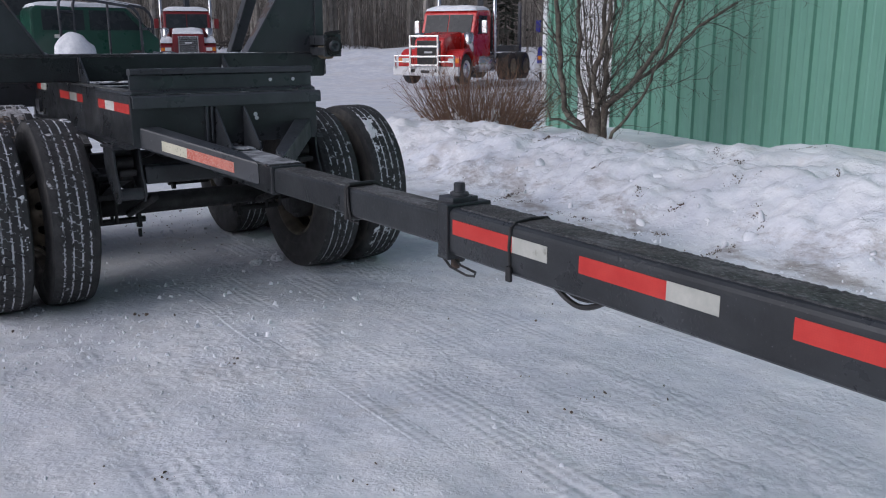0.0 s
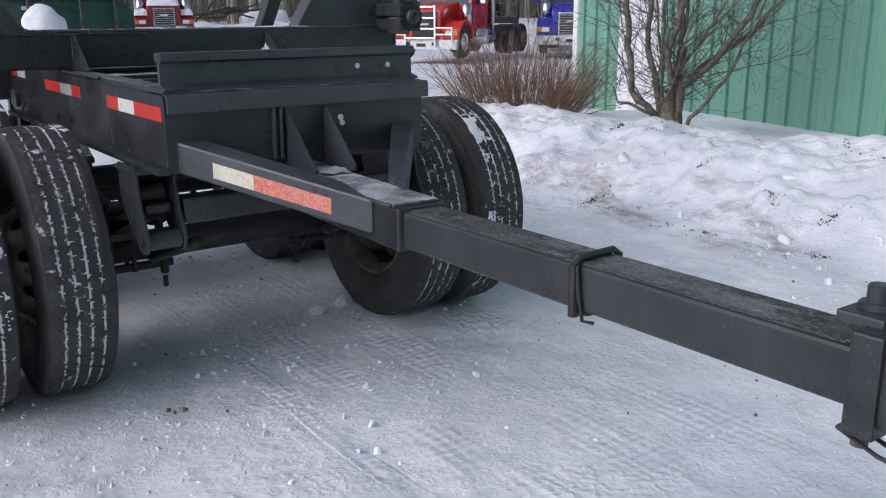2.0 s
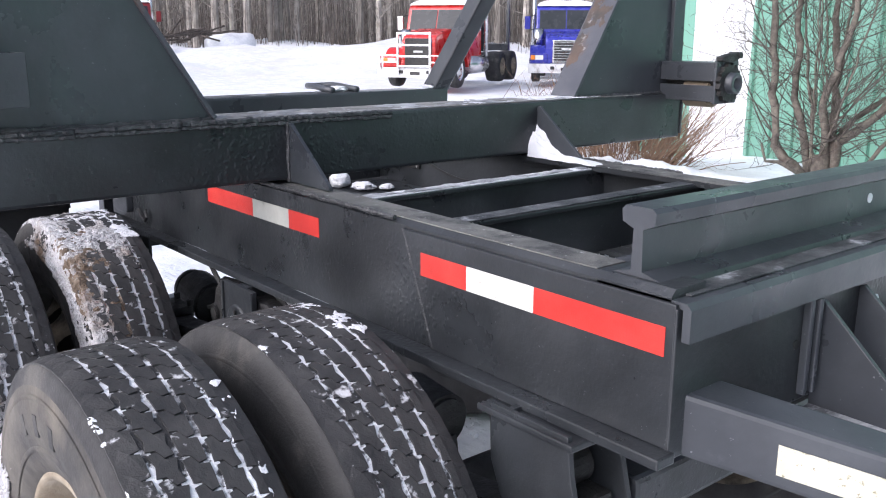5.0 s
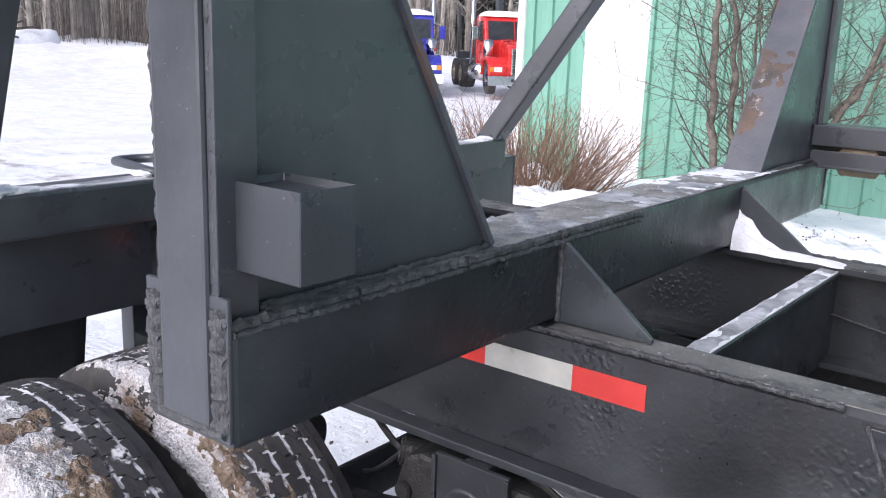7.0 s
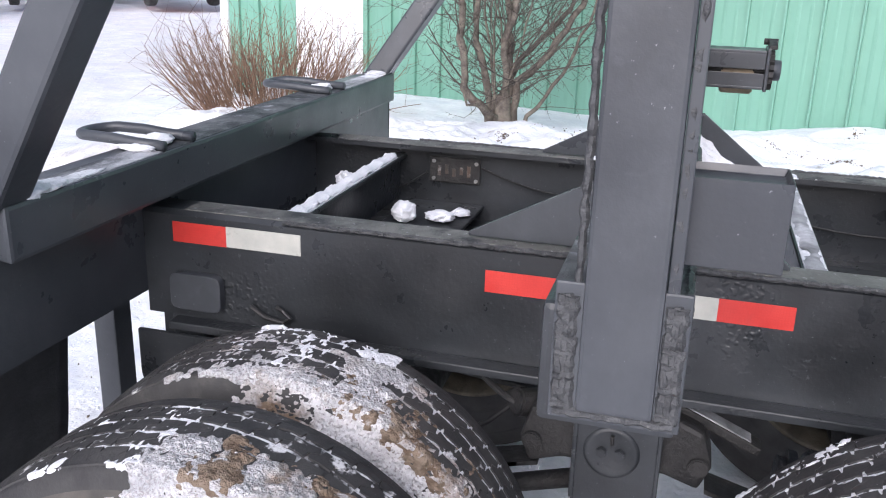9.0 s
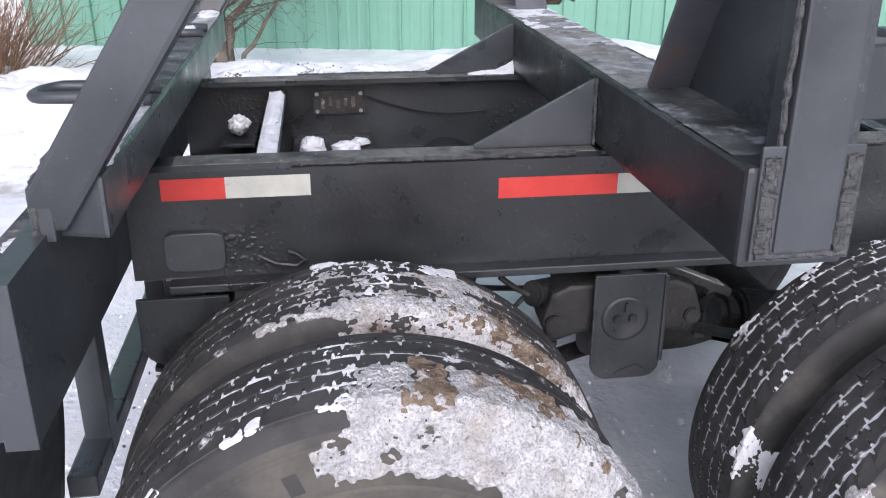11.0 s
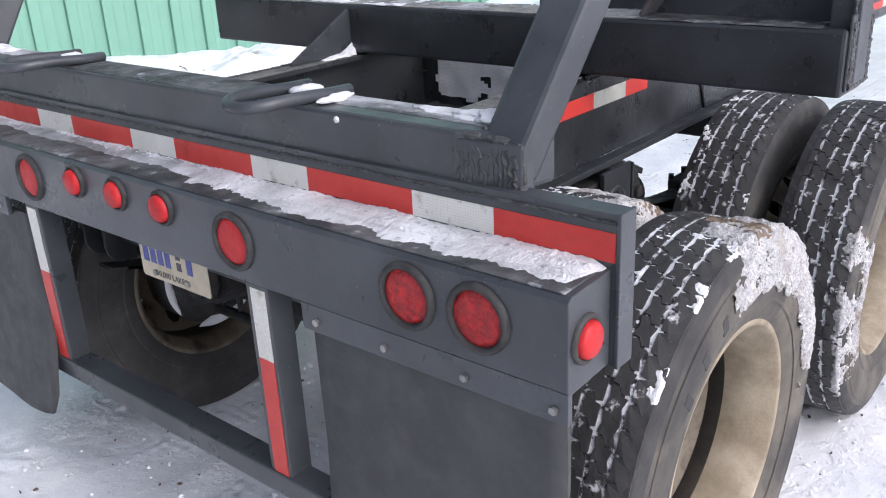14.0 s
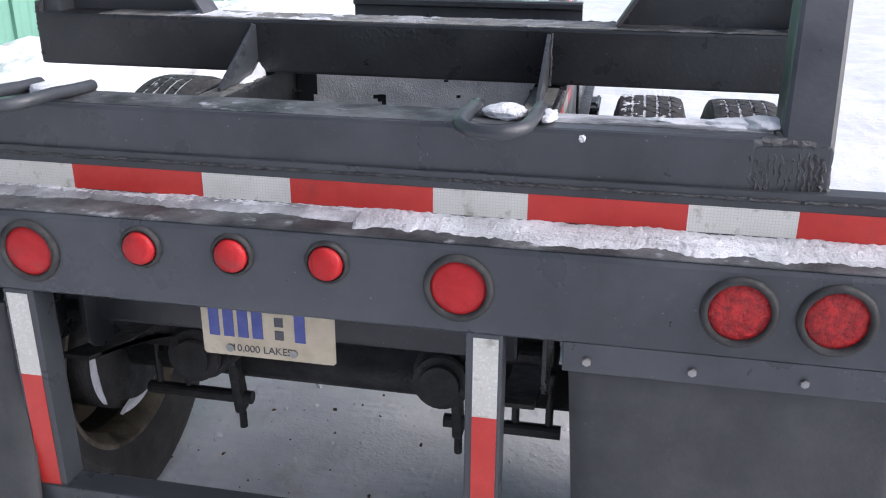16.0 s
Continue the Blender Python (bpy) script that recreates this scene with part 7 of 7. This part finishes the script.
for k in range(6):
    a0, lean = rng2.uniform(-0.12, 0.12), rng2.uniform(-0.38, 0.45)
    d0 = rng2.uniform(-0.3, 0.3)
    stems.append(([(a0, -0.1, 0), (a0 + 0.12 * lean, 0.4, d0 * 0.2), (a0 + 0.45 * lean, 0.95, d0 * 0.5), (a0 + 0.8 * lean, 1.7, d0 * 0.8), (a0 + lean, 2.6, d0)], rng2.uniform(0.010, 0.020)))
tops = []
for course, r in stems:
    at = [Vector((TREE[0] + 0.68 * a + 0.73 * d, TREE[1] - 0.73 * a + 0.68 * d, TREE[2] + u)) for a, u, d in course]
    pts = []
    for p, q in zip(at, at[1:]):
        k = max(2, int((q - p).length / 0.11))
        pts += [p.lerp(q, i / k) + Vector([rng.uniform(-1, 1) for _ in range(3)]) * 0.018 for i in range(k)]
    pts.append(at[-1])
    pipe(bm, pts, r, 10, 0.12, 0.4, rng)
    tops.append((pts, r))
pipe(bm, [(TREE[0], TREE[1], TREE[2] - 0.2), (TREE[0], TREE[1], TREE[2] + 0.12), (TREE[0] - 0.01, TREE[1], TREE[2] + 0.42)], 0.10, 12, 0.14, 0.75, rng)
part("trunk", bm, BARK, tree, "rough grey-brown split trunk", smooth=True)
for pts, r in tops:
    bm = BM()
    for i in range(4, len(pts)):
        for _ in range(2):
            if rng.random() < 0.72:
                out = Vector((rng.uniform(-1, 1), rng.uniform(-1.3, 1.3), rng.uniform(-0.25, 0.7))).normalized()
                branch(bm, pts[i], out + (pts[i] - pts[i - 1]).normalized() * 0.35, rng.uniform(0.25, 1.0) ** 1.3 * 1.3, max(0.0045, r * rng.uniform(0.10, 0.22)) * (1.2 - 0.6 * i / len(pts)), rng, 2, 0.012)
    part("limb", bm, TWIG, tree, "crooked dark twigs")


def shrub(place, radius, height, count, seed):
    s = thing("bare_shrub", place, "dense leafless reddish-brown shrub in the snow", "shrub")
    rng = random.Random(seed)
    clumps = [BM() for _ in range(16)]
    for _ in range(count):
        a, r0 = rng.uniform(0, 6.283), 0.42 * radius * math.sqrt(rng.random())
        x, y = place[0] + r0 * math.cos(a), place[1] + r0 * math.sin(a)
        a += rng.uniform(-0.7, 0.7)
        lean = rng.uniform(0.15, 1.15) * (0.4 + r0 / (0.42 * radius))
        branch(clumps[int(a / 6.284 * 16) % 16], (x, y, place[2] - 0.05), (lean * math.cos(a), lean * math.sin(a), 1.0), height * rng.uniform(0.65, 1.15), rng.uniform(0.005, 0.0095), rng, 1, 0.0, 5)
    for bm in clumps:
        part("stem_clump", bm, SHRUB, s)
    return s


shrub((8.05, 10.35, 0.12), 1.32, 1.12, 400, 31)
for k, (dx, dy, dz, r) in enumerate([(-0.1, -0.3, 0.22, 0.16), (0.25, 0.1, 0.35, 0.13), (-0.35, 0.15, 0.3, 0.12), (0.1, -0.55, 0.12, 0.18)]):
    bm = BM()
    bmesh.ops.create_icosphere(bm, subdivisions=3, radius=r, matrix=Matrix.Translation((8.05 + dx, 10.35 + dy, 0.12 + dz)) @ Matrix.Diagonal((1.2, 1, 0.6, 1)))
    for v in bm.verts:
        v.co += Vector((1, 1, 1)) * 0.05 * noise.noise(v.co * 9)
    solid("snow_clump", bm, CAP_SNOW, "clump of snow caught in the shrub", "snow", kind="stuff", smooth=True)


# parked trucks
def truck_wheel(truck, x, y, r, w, rim_mat):
    bm = BM()
    lathe(bm, [(-w / 2, r * 0.58), (-w / 2 * 1.05, r * 0.78), (-w / 2 * 0.92, r * 0.97), (-w / 2 * 0.6, r), (w / 2 * 0.6, r), (w / 2 * 0.92, r * 0.97), (w / 2 * 1.05, r * 0.78), (w / 2, r * 0.58)], 32)
    bmesh.ops.translate(bm, vec=(x, y, r), verts=bm.verts)
    t = part("wheel", bm, RUBBER, truck, "black truck tyre on a steel rim", smooth=True, local=True)
    bm = BM()
    f = -1 if x < 0 else 1
    lathe(bm, [(f * w * 0.5, r * 0.6), (f * w * 0.40, r * 0.52), (f * w * 0.30, r * 0.30), (f * w * 0.55, r * 0.22), (f * w * 0.55, 0.01)], 28)
    bmesh.ops.translate(bm, vec=(x, y, r), verts=bm.verts)
    part("rim", bm, rim_mat, t, "pale metal rim", smooth=True, local=True)


def truck(place, heading, paint, label, nose="tall", guard=False, bars=7, scale=1.0, body="frame", snow=True):
    """A conventional truck tractor that faces -y before it is turned; its front bumper stands at the place."""
    tr = thing("parked_truck", place, label, "truck", "parked trucks")
    tr.rotation_euler = (0, 0, radians(heading))
    tr.scale = (scale,) * 3
    P = lambda name, bm, mat, parent=tr, lab="", smooth=False: part(name, bm, mat, parent, lab, smooth, True)
    square = nose == "tall"
    # bonnet and wings
    bm = BM()
    top = 1.62 if square else 1.52
    prism(bm, [(0.32, 0.62), (0.30, top - 0.22), (0.42, top - 0.06), (0.9, top + 0.06), (1.75, top + 0.16), (1.75, 0.62)], "x", -0.55 if square else -0.68, 0.55 if square else 0.68, 0.06)
    P("bonnet", bm, paint)
    for s in (-1, 1):
        bm = BM()
        arc = [(0.95 + 0.66 * math.cos(a), 0.55 + 0.66 * math.sin(a)) for a in np.linspace(math.pi * 1.02, 0.10, 14)]
        inner = [(0.95 + 0.58 * math.cos(a), 0.55 + 0.56 * math.sin(a)) for a in np.linspace(0.10, math.pi * 1.02, 14)]
        prism(bm, arc + inner, "x", *span(s * 0.52, s * 1.18), 0.02)
        box(bm, *span(s * 0.60, s * 1.16), 0.27, 0.34, 0.62, 0.95, 0.03)
        wing = P("wing", bm, paint)
        P("headlight", box(BM(), *span(s * 0.74, s * 1.00), 0.245, 0.275, 0.74, 0.89, 0.01), HEADLIGHT, wing, "clear headlight")
        P("indicator", box(BM(), *span(s * 1.01, s * 1.15), 0.25, 0.28, 0.74, 0.89, 0.01), AMBER, wing, "amber indicator")
    # grille
    bm = box(BM(), -0.44, 0.44, 0.285, 0.305, 0.62, top - 0.14, 0.02)
    g = P("grille", bm, CHROME if bars else HOSE, lab="chrome grille")
    P("grille_opening", box(BM(), -0.39, 0.39, 0.278, 0.288, 0.66, top - 0.19, 0.005), HOSE, g)
    for k in range(bars):
        z = 0.70 + (top - 0.93) * k / max(1, bars - 1)
        P("grille_bar", box(BM(), -0.40, 0.40, 0.262, 0.280, z - 0.012, z + 0.012, 0.003), CHROME, g)
    P("badge", box(BM(), -0.15, 0.15, 0.255, 0.264, 1.06, 1.12, 0.005), BUMPER_WHITE, g, "plain bright badge")
    # bumper
    bm = prism(BM(), [(-1.22, 0.32), (-1.24, 0.62), (1.24, 0.62), (1.22, 0.32)], "y", 0.0, 0.16, 0.02)
    bp = P("bumper", bm, BUMPER_WHITE if guard or not square else CHROME, lab="broad pale metal bumper")
    for s in (-1, 1):
        P("tow_hook", box(BM(), *span(s * 0.38, s * 0.50), -0.03, 0.02, 0.44, 0.54, 0.01), HOSE, bp)
    P("plate_blank", box(BM(), -0.16, 0.16, -0.012, 0.0, 0.40, 0.50, 0.004), HOSE, bp)
    if guard:
        for x in (-0.52, 0.52):
            P("guard_bar", box(BM(), x - 0.035, x + 0.035, -0.10, -0.03, 0.40, 1.66, 0.012), CHROME, bp, "chrome grille guard")
        for z in (0.66, 0.95, 1.28, 1.62):
            P("guard_bar", box(BM(), -0.52, 0.52, -0.095, -0.04, z - 0.03, z + 0.03, 0.012), CHROME, bp, "chrome grille guard")
        for s in (-1, 1):
            for z in (0.98, 0.78):
                P("guard_bar", box(BM(), *span(s * 0.55, s * 1.12), -0.09, -0.05, z - 0.02, z + 0.02, 0.008), CHROME, bp, "chrome headlight guard")
            P("guard_bar", box(BM(), *span(s * 1.09, s * 1.13), -0.09, 0.0, 0.55, 0.99, 0.008), CHROME, bp, "chrome headlight guard")
    # cab
    bm = BM()
    prism(bm, [(1.75, 0.70), (1.75, 1.70), (2.02, 2.42), (2.15, 2.52), (3.25, 2.55), (3.30, 2.45), (3.30, 0.70)], "x", -1.02, 1.02, 0.05)
    cab = P("cab", bm, paint)
    wn_ = prism(BM(), [(1.742, 1.74), (1.970, 2.36), (1.985, 2.355), (1.757, 1.735)], "x", -0.90, -0.02)
    P("windscreen", wn_, WINDSCREEN, cab, "dark windscreen pane")
    wn_ = prism(BM(), [(1.742, 1.74), (1.970, 2.36), (1.985, 2.355), (1.757, 1.735)], "x", 0.02, 0.90)
    P("windscreen", wn_, WINDSCREEN, cab, "dark windscreen pane")
    for s in (-1, 1):
        P("side_window", prism(BM(), [(2.15, 1.72), (2.22, 2.34), (2.95, 2.34), (2.95, 1.72)], "x", *span(s * 1.015, s * 1.026)), WINDSCREEN, cab)
        P("door_line", box(BM(), *span(s * 1.018, s * 1.026), 2.02, 3.05, 0.80, 1.66, 0.01), paint, cab)
        bm = BM()
        box(bm, *span(s * 1.22, s * 1.42), 1.98, 2.06, 1.72, 2.16, 0.03)
        mi = P("mirror", bm, CHROME if square else paint, cab, "tall side mirror")
        P("mirror_arm", beam(BM(), (s * 1.02, 2.1, 2.2), (s * 1.32, 2.02, 2.14), 0.025, 0.025, 0), HOSE, mi)
        P("mirror_arm", beam(BM(), (s * 1.02, 2.1, 1.70), (s * 1.32, 2.02, 1.74), 0.025, 0.025, 0), HOSE, mi)
        st = P("exhaust_pipe", rod(BM(), (s * 1.12, 3.42, 0.9), (s * 1.12, 3.42, 3.5), 0.075, 16), CHROME, lab="chrome exhaust stack", smooth=True)
        P("air_cleaner", rod(BM(), (s * 0.93, 1.55, 1.05), (s * 0.93, 1.55, 1.75), 0.17, 20, bevel=0.03), CHROME, lab="chrome air cleaner", smooth=True)
        P("fuel_tank", rod(BM(), (s * 0.95, 2.2, 0.66), (s * 0.95, 3.5, 0.66), 0.29, 24, bevel=0.03), CHROME, lab="round metal fuel tank", smooth=True)
        P("frame_rail", box(BM(), *span(s * 0.38, s * 0.46), 1.7, 7.2, 0.72, 1.0, 0.01), PAINT)
        truck_wheel(tr, s * 0.98, 0.95, 0.52, 0.28, CHROME)
        for y in (5.2, 6.55):
            truck_wheel(tr, s * 0.92, y, 0.52, 0.52, RIM)
    # loader mast and headache rack behind the cab
    P("rack", box(BM(), -0.95, 0.95, 3.70, 3.78, 1.05, 2.35, 0.02), PAINT, lab="black headache rack")
    P("mast", beam(BM(), (0.15, 4.3, 1.0), (0.05, 4.6, 3.4), 0.22, 0.25, 0.02), PAINT, lab="black loader mast")
    P("bunk", box(BM(), -1.2, 1.2, 5.75, 5.98, 1.05, 1.30, 0.02), PAINT, lab="black log bunk")
    for s in (-1, 1):
        P("bunk_stake", box(BM(), *span(s * 1.1, s * 1.2), 5.8, 5.92, 1.3, 2.9, 0.01), PAINT)
    if snow:
        bm = BM()
        snow_slab(bm, -1.0, 1.0, 2.03, 3.28, 2.50, 0.19, 3.0)
        P("roof_snow", bm, CAP_SNOW, cab, "thick snow on the cab roof")
    return tr


def snow_on(place, heading, x0, x1, y0, y1, z, thick, seed, slope=0.0):
    bm = snow_slab(BM(), x0, x1, y0, y1, z, thick, seed, slope)
    ob = solid("snow_patch", bm, CAP_SNOW, "snow lying on a parked truck's bonnet", "snow", kind="stuff")
    ob.location, ob.rotation_euler, ob.scale = place, (0, 0, radians(heading)), (1.08, 1.08, 1.08)


truck((17.05, 25.6, 0.06), -60, TRUCK_RED, "bright red log truck with a chrome grille guard and snowy roof", "tall", True, 0)
truck((23.05, 25.03, 0.06), -46, TRUCK_BLUE, "blue tractor truck with a chrome grille and pale bumper", "round", False, 8, 1.04)
truck((25.35, 21.75, 0.08), -42, TRUCK_RED, "red tractor truck with a tall chrome grille", "tall", False, 9, 1.04)
MAROON = (14.6, 42.2, 0.28)
truck(MAROON, -18, TRUCK_MAROON, "dull red tractor truck covered in snow", "round", False, 8, 1.08)
snow_on(MAROON, -18, -0.66, 0.66, 0.42, 1.74, 1.47, 0.13, 4.0, 0.14)
for sx in (-0.88, 0.88):
    snow_on(MAROON, -18, sx - 0.3, sx + 0.3, 0.45, 1.42, 1.08, 0.24, 5.0 + sx)


# dark green trucks behind a black tubular rack
def green_truck(place, heading, scale, snow_seed):
    tr = thing("parked_truck", place, "dark green crew-cab service truck with snow on its roof", "truck", "parked trucks")
    tr.rotation_euler = (0, 0, radians(heading))
    tr.scale = (scale,) * 3
    P = lambda name, bm, mat, parent=tr, lab="", smooth=False: part(name, bm, mat, parent, lab, smooth, True)
    bm = prism(BM(), [(-1.25, 0.55), (-1.25, 1.15), (-1.02, 1.35), (-0.35, 2.05), (2.2, 2.1), (2.35, 1.95), (2.4, 0.55)], "x", -1.0, 1.0, 0.07)
    b = P("body", bm, TRUCK_GREEN)
    for s in (-1, 1):
        P("side_window", prism(BM(), [(-0.75, 1.40), (-0.25, 1.95), (0.75, 1.97), (0.75, 1.40)], "x", *span(s * 1.0, s * 1.012)), WINDSCREEN, b)
        P("side_window", prism(BM(), [(0.90, 1.40), (0.90, 1.97), (2.05, 1.98), (2.05, 1.40)], "x", *span(s * 1.0, s * 1.012)), WINDSCREEN, b)
        P("sign_bar", box(BM(), *span(s * 1.0, s * 1.014), 1.2, 1.75, 1.18, 1.28, 0.002), WHITE_TAPE, b, "pale lettering strip")
        for y in (-0.55, 1.5):
            truck_wheel(tr, s * 0.88, y, 0.42, 0.26, CHROME)
    P("windscreen", prism(BM(), [(-1.02, 1.37), (-0.40, 2.0), (-0.42, 2.02), (-1.04, 1.39)], "x", -0.85, 0.85), WINDSCREEN, b)
    P("roof_snow", snow_slab(BM(), -0.98, 0.98, -0.36, 2.28, 2.06, 0.16, snow_seed), CAP_SNOW, b, "thick snow on the roof")
    P("bonnet_snow", snow_slab(BM(), -0.9, 0.9, -1.24, -0.96, 1.15, 0.16, snow_seed + 1), CAP_SNOW, b, "snow below the windscreen")


green_truck((9.75, 37.2, 0.15), 88, 1.28, 8.0)
green_truck((7.6, 40.2, 0.5), 84, 1.45, 14.0)
RX, RY = 7.6, 35.5
frame_stand = thing("tube_rack", (RX + 1.5, RY, 0.2), "black bent-tube equipment rack standing in the snow", "rack")
for dx, dy in ((0.0, 0.0), (0.60, 0.5)):
    pts = [(RX + dx + u, RY + dy, z) for u, z in ((0, 0.1), (0.0, 2.85), (0.06, 3.05), (0.21, 3.16), (2.45, 2.83), (2.62, 2.78), (2.80, 2.60), (2.90, 2.35), (2.94, 0.1))]
    hoop = part("hoop", pipe(BM(), pts, 0.055, 10), PAINT, frame_stand, smooth=True)
    part("snow_line", pipe(BM(), [(RX + dx + 0.25, RY + dy, 3.205), (RX + dx + 1.4, RY + dy, 3.035), (RX + dx + 2.5, RY + dy, 2.875)], 0.030, 8, 0.3, rng=random.Random(3)), CAP_SNOW, hoop, "snow lying on the tube")
for u, z in ((0.0, 2.6), (2.9, 2.0), (1.75, 2.93)):
    part("cross_bar", rod(BM(), (RX + u, RY, z), (RX + u + 0.6, RY + 0.5, z), 0.045, 10), PAINT, frame_stand)
part("post", rod(BM(), (RX + 1.72, RY, 0.1), (RX + 1.72, RY, 2.95), 0.045, 10), PAINT, frame_stand)
bm = BM()
bmesh.ops.create_icosphere(bm, subdivisions=4, radius=1.0, matrix=Matrix.Translation((7.70, 34.0, 0.9)) @ Matrix.Diagonal((0.74, 0.7, 0.97, 1)))
for v in bm.verts:
    v.co += Vector((1, 1, 1)) * 0.10 * noise.noise(v.co * 2.2)
solid("snow_mound", bm, CAP_SNOW, "rounded heap of snow over parked equipment", "snow", kind="stuff", smooth=True)

# heap of scrap poles under snow
heap = thing("scrap_heap", (20.4, 49.0, 1.0), "heap of dark scrap poles half under snow", "heap")
rng = random.Random(77)
for k in range(16):
    a = rng.uniform(0, 3.14)
    c = Vector((20.4 + rng.uniform(-1.2, 1.2), 49 + rng.uniform(-0.6, 0.6), 1.25 + rng.uniform(0, 0.5)))
    d = Vector((math.cos(a), math.sin(a) * 0.4, rng.uniform(-0.3, 0.5))) * rng.uniform(0.8, 1.6)
    part("pole", rod(BM(), c - d, c + d, 0.05, 7), TWIG, heap)
bm = BM()
bmesh.ops.create_icosphere(bm, subdivisions=3, radius=1.0, matrix=Matrix.Translation((22.6, 49.2, 1.0)) @ Matrix.Diagonal((1.5, 0.9, 0.75, 1)))
for v in bm.verts:
    v.co += Vector((1, 1, 1)) * 0.4 * noise.fractal(v.co * 0.8, 0.8, 2.0, 3)
solid("snow_mound", bm, CAP_SNOW, "rounded mound of ploughed snow", "snow", kind="stuff", smooth=True)


# winter woods
def far_tree(height, seed, kind="bare"):
    rng = random.Random(seed)
    bm = BM()
    pts = [Vector((0, 0, -0.6))]
    for i in range(8):
        pts.append(Vector((rng.uniform(-0.12, 0.12) * i * 0.4, rng.uniform(-0.12, 0.12) * i * 0.4, height * (i + 1) / 8)))
    pipe(bm, pts, height * 0.011 + 0.05, 7, 0.05, 0.25, rng)
    for i in range(2, 9):
        for _ in range(5):
            a = rng.uniform(0, 6.28)
            base = pts[i] - Vector((0, 0, rng.uniform(0, height / 8)))
            out = Vector((math.cos(a), math.sin(a), rng.uniform(0.2, 0.9)))
            L = height * rng.uniform(0.08, 0.18)
            mid = base + out * L * 0.5 + Vector((0, 0, 0.05 * L))
            tip = base + out * L + Vector((rng.uniform(-0.2, 0.2), rng.uniform(-0.2, 0.2), 0.2 * L))
            pipe(bm, [base, mid, tip], 0.035, 4, 0, 0.3)
            for _ in range(3):
                q = mid.lerp(tip, rng.random())
                w = Vector((rng.uniform(-1, 1), rng.uniform(-1, 1), rng.uniform(-0.2, 1))) * L * 0.4
                pipe(bm, [q, q + w], 0.014, 3, 0, 0.4)
    return mesh_of("trunk", bm, TRUNK_FAR)


def far_spruce(height, seed):
    rng = random.Random(seed)
    bm = BM()
    rod(bm, (0, 0, -0.5), (0, 0, height * 0.95), 0.11, 6, 0.02)
    for i in range(34):
        z = height * (0.08 + 0.9 * i / 34)
        R = 0.19 * height * (1 - i / 35)
        for _ in range(8):
            a = rng.uniform(0, 6.28)
            L = R * rng.uniform(0.6, 1.1)
            tip = Vector((math.cos(a) * L, math.sin(a) * L, z - 0.25 * L))
            side = Vector((-math.sin(a), math.cos(a), 0)) * L * 0.22
            root = Vector((0, 0, z))
            mid = root.lerp(tip, 0.55)
            vs = [bm.verts.new(p) for p in (root, mid + side, tip, mid - side)]
            bm.faces.new(vs)
            vs = [bm.verts.new(p) for p in (root, mid + Vector((0, 0, 0.06)), tip, mid - Vector((0, 0, 0.16 * L)))]
            bm.faces.new(vs)
    return mesh_of("crown", bm, SPRUCE)


bare_meshes = [far_tree(h, 100 + k) for k, h in enumerate((15, 18, 13, 16, 20))]
spruce_meshes = [far_spruce(h, 200 + k) for k, h in enumerate((12, 15, 9))]
rng = random.Random(5)
for k in range(230):
    a = radians(rng.uniform(14, 104))
    d = rng.uniform(56, 84)
    x, y = 2 + d * math.cos(a), 4 + d * math.sin(a)
    green = rng.random() < 0.16 and a < radians(52)
    ob = new("spruce_tree" if green else "bare_tree", rng.choice(spruce_meshes if green else bare_meshes))
    ob.location = (x, y, ground_height(x, y) - 0.1)
    ob.rotation_euler = (0, 0, rng.uniform(0, 6.28))
    ob.scale = (1, 1, rng.uniform(0.8, 1.2))
    tagged(ob, "dark spruce tree dusted with snow at the wood's edge" if green else "tall bare winter tree at the wood's edge", "tree", "trees of the wood")

# denser trunks and brush behind them, too many to count
bm = BM()
rng = random.Random(6)
for k in range(4200):
    a = radians(rng.uniform(8, 112))
    d = rng.uniform(72, 112)
    x, y = 2 + d * math.cos(a), 4 + d * math.sin(a)
    h = rng.uniform(8, 19)
    r = rng.uniform(0.03, 0.10)
    lean = (rng.uniform(-1.2, 1.2), rng.uniform(-1.2, 1.2))
    pipe(bm, [(x, y, -0.5), (x + lean[0] * 0.5, y + lean[1] * 0.5, h * 0.5), (x + lean[0], y + lean[1], h)], r, 4, 0, 0.3)
solid("far_woods", bm, TRUNK_FAR, "dense grey winter woods in the distance", "woods", kind="stuff")
bm = BM()
rng = random.Random(7)
for k in range(5200):
    a = radians(rng.uniform(10, 110))
    d = rng.uniform(54, 74)
    x, y = 2 + d * math.cos(a), 4 + d * math.sin(a)
    z = ground_height(x, y)
    h = rng.uniform(0.8, 4.6)
    pipe(bm, [(x, y, z - 0.1), (x + rng.uniform(-0.5, 0.5), y + rng.uniform(-0.5, 0.5), z + h)], rng.uniform(0.012, 0.03), 3, 0, 0.3)
solid("brush", bm, TWIG, "thin leafless brush along the wood's edge", "brush", kind="stuff")
bm = BM()
seg = 60
ring = [(2 + 118 * math.cos(radians(a)), 4 + 118 * math.sin(radians(a))) for a in np.linspace(-5, 125, seg + 1)]
low = [bm.verts.new((x, y, -2)) for x, y in ring]
high = [bm.verts.new((x, y, 15 + 3 * noise.noise((x * 0.08, y * 0.08, 0)))) for x, y in ring]
for i in range(seg):
    bm.faces.new((low[i], low[i + 1], high[i + 1], high[i]))
solid("backdrop", bm, WOODS, "grey-brown distant wood", "woods", kind="structure")
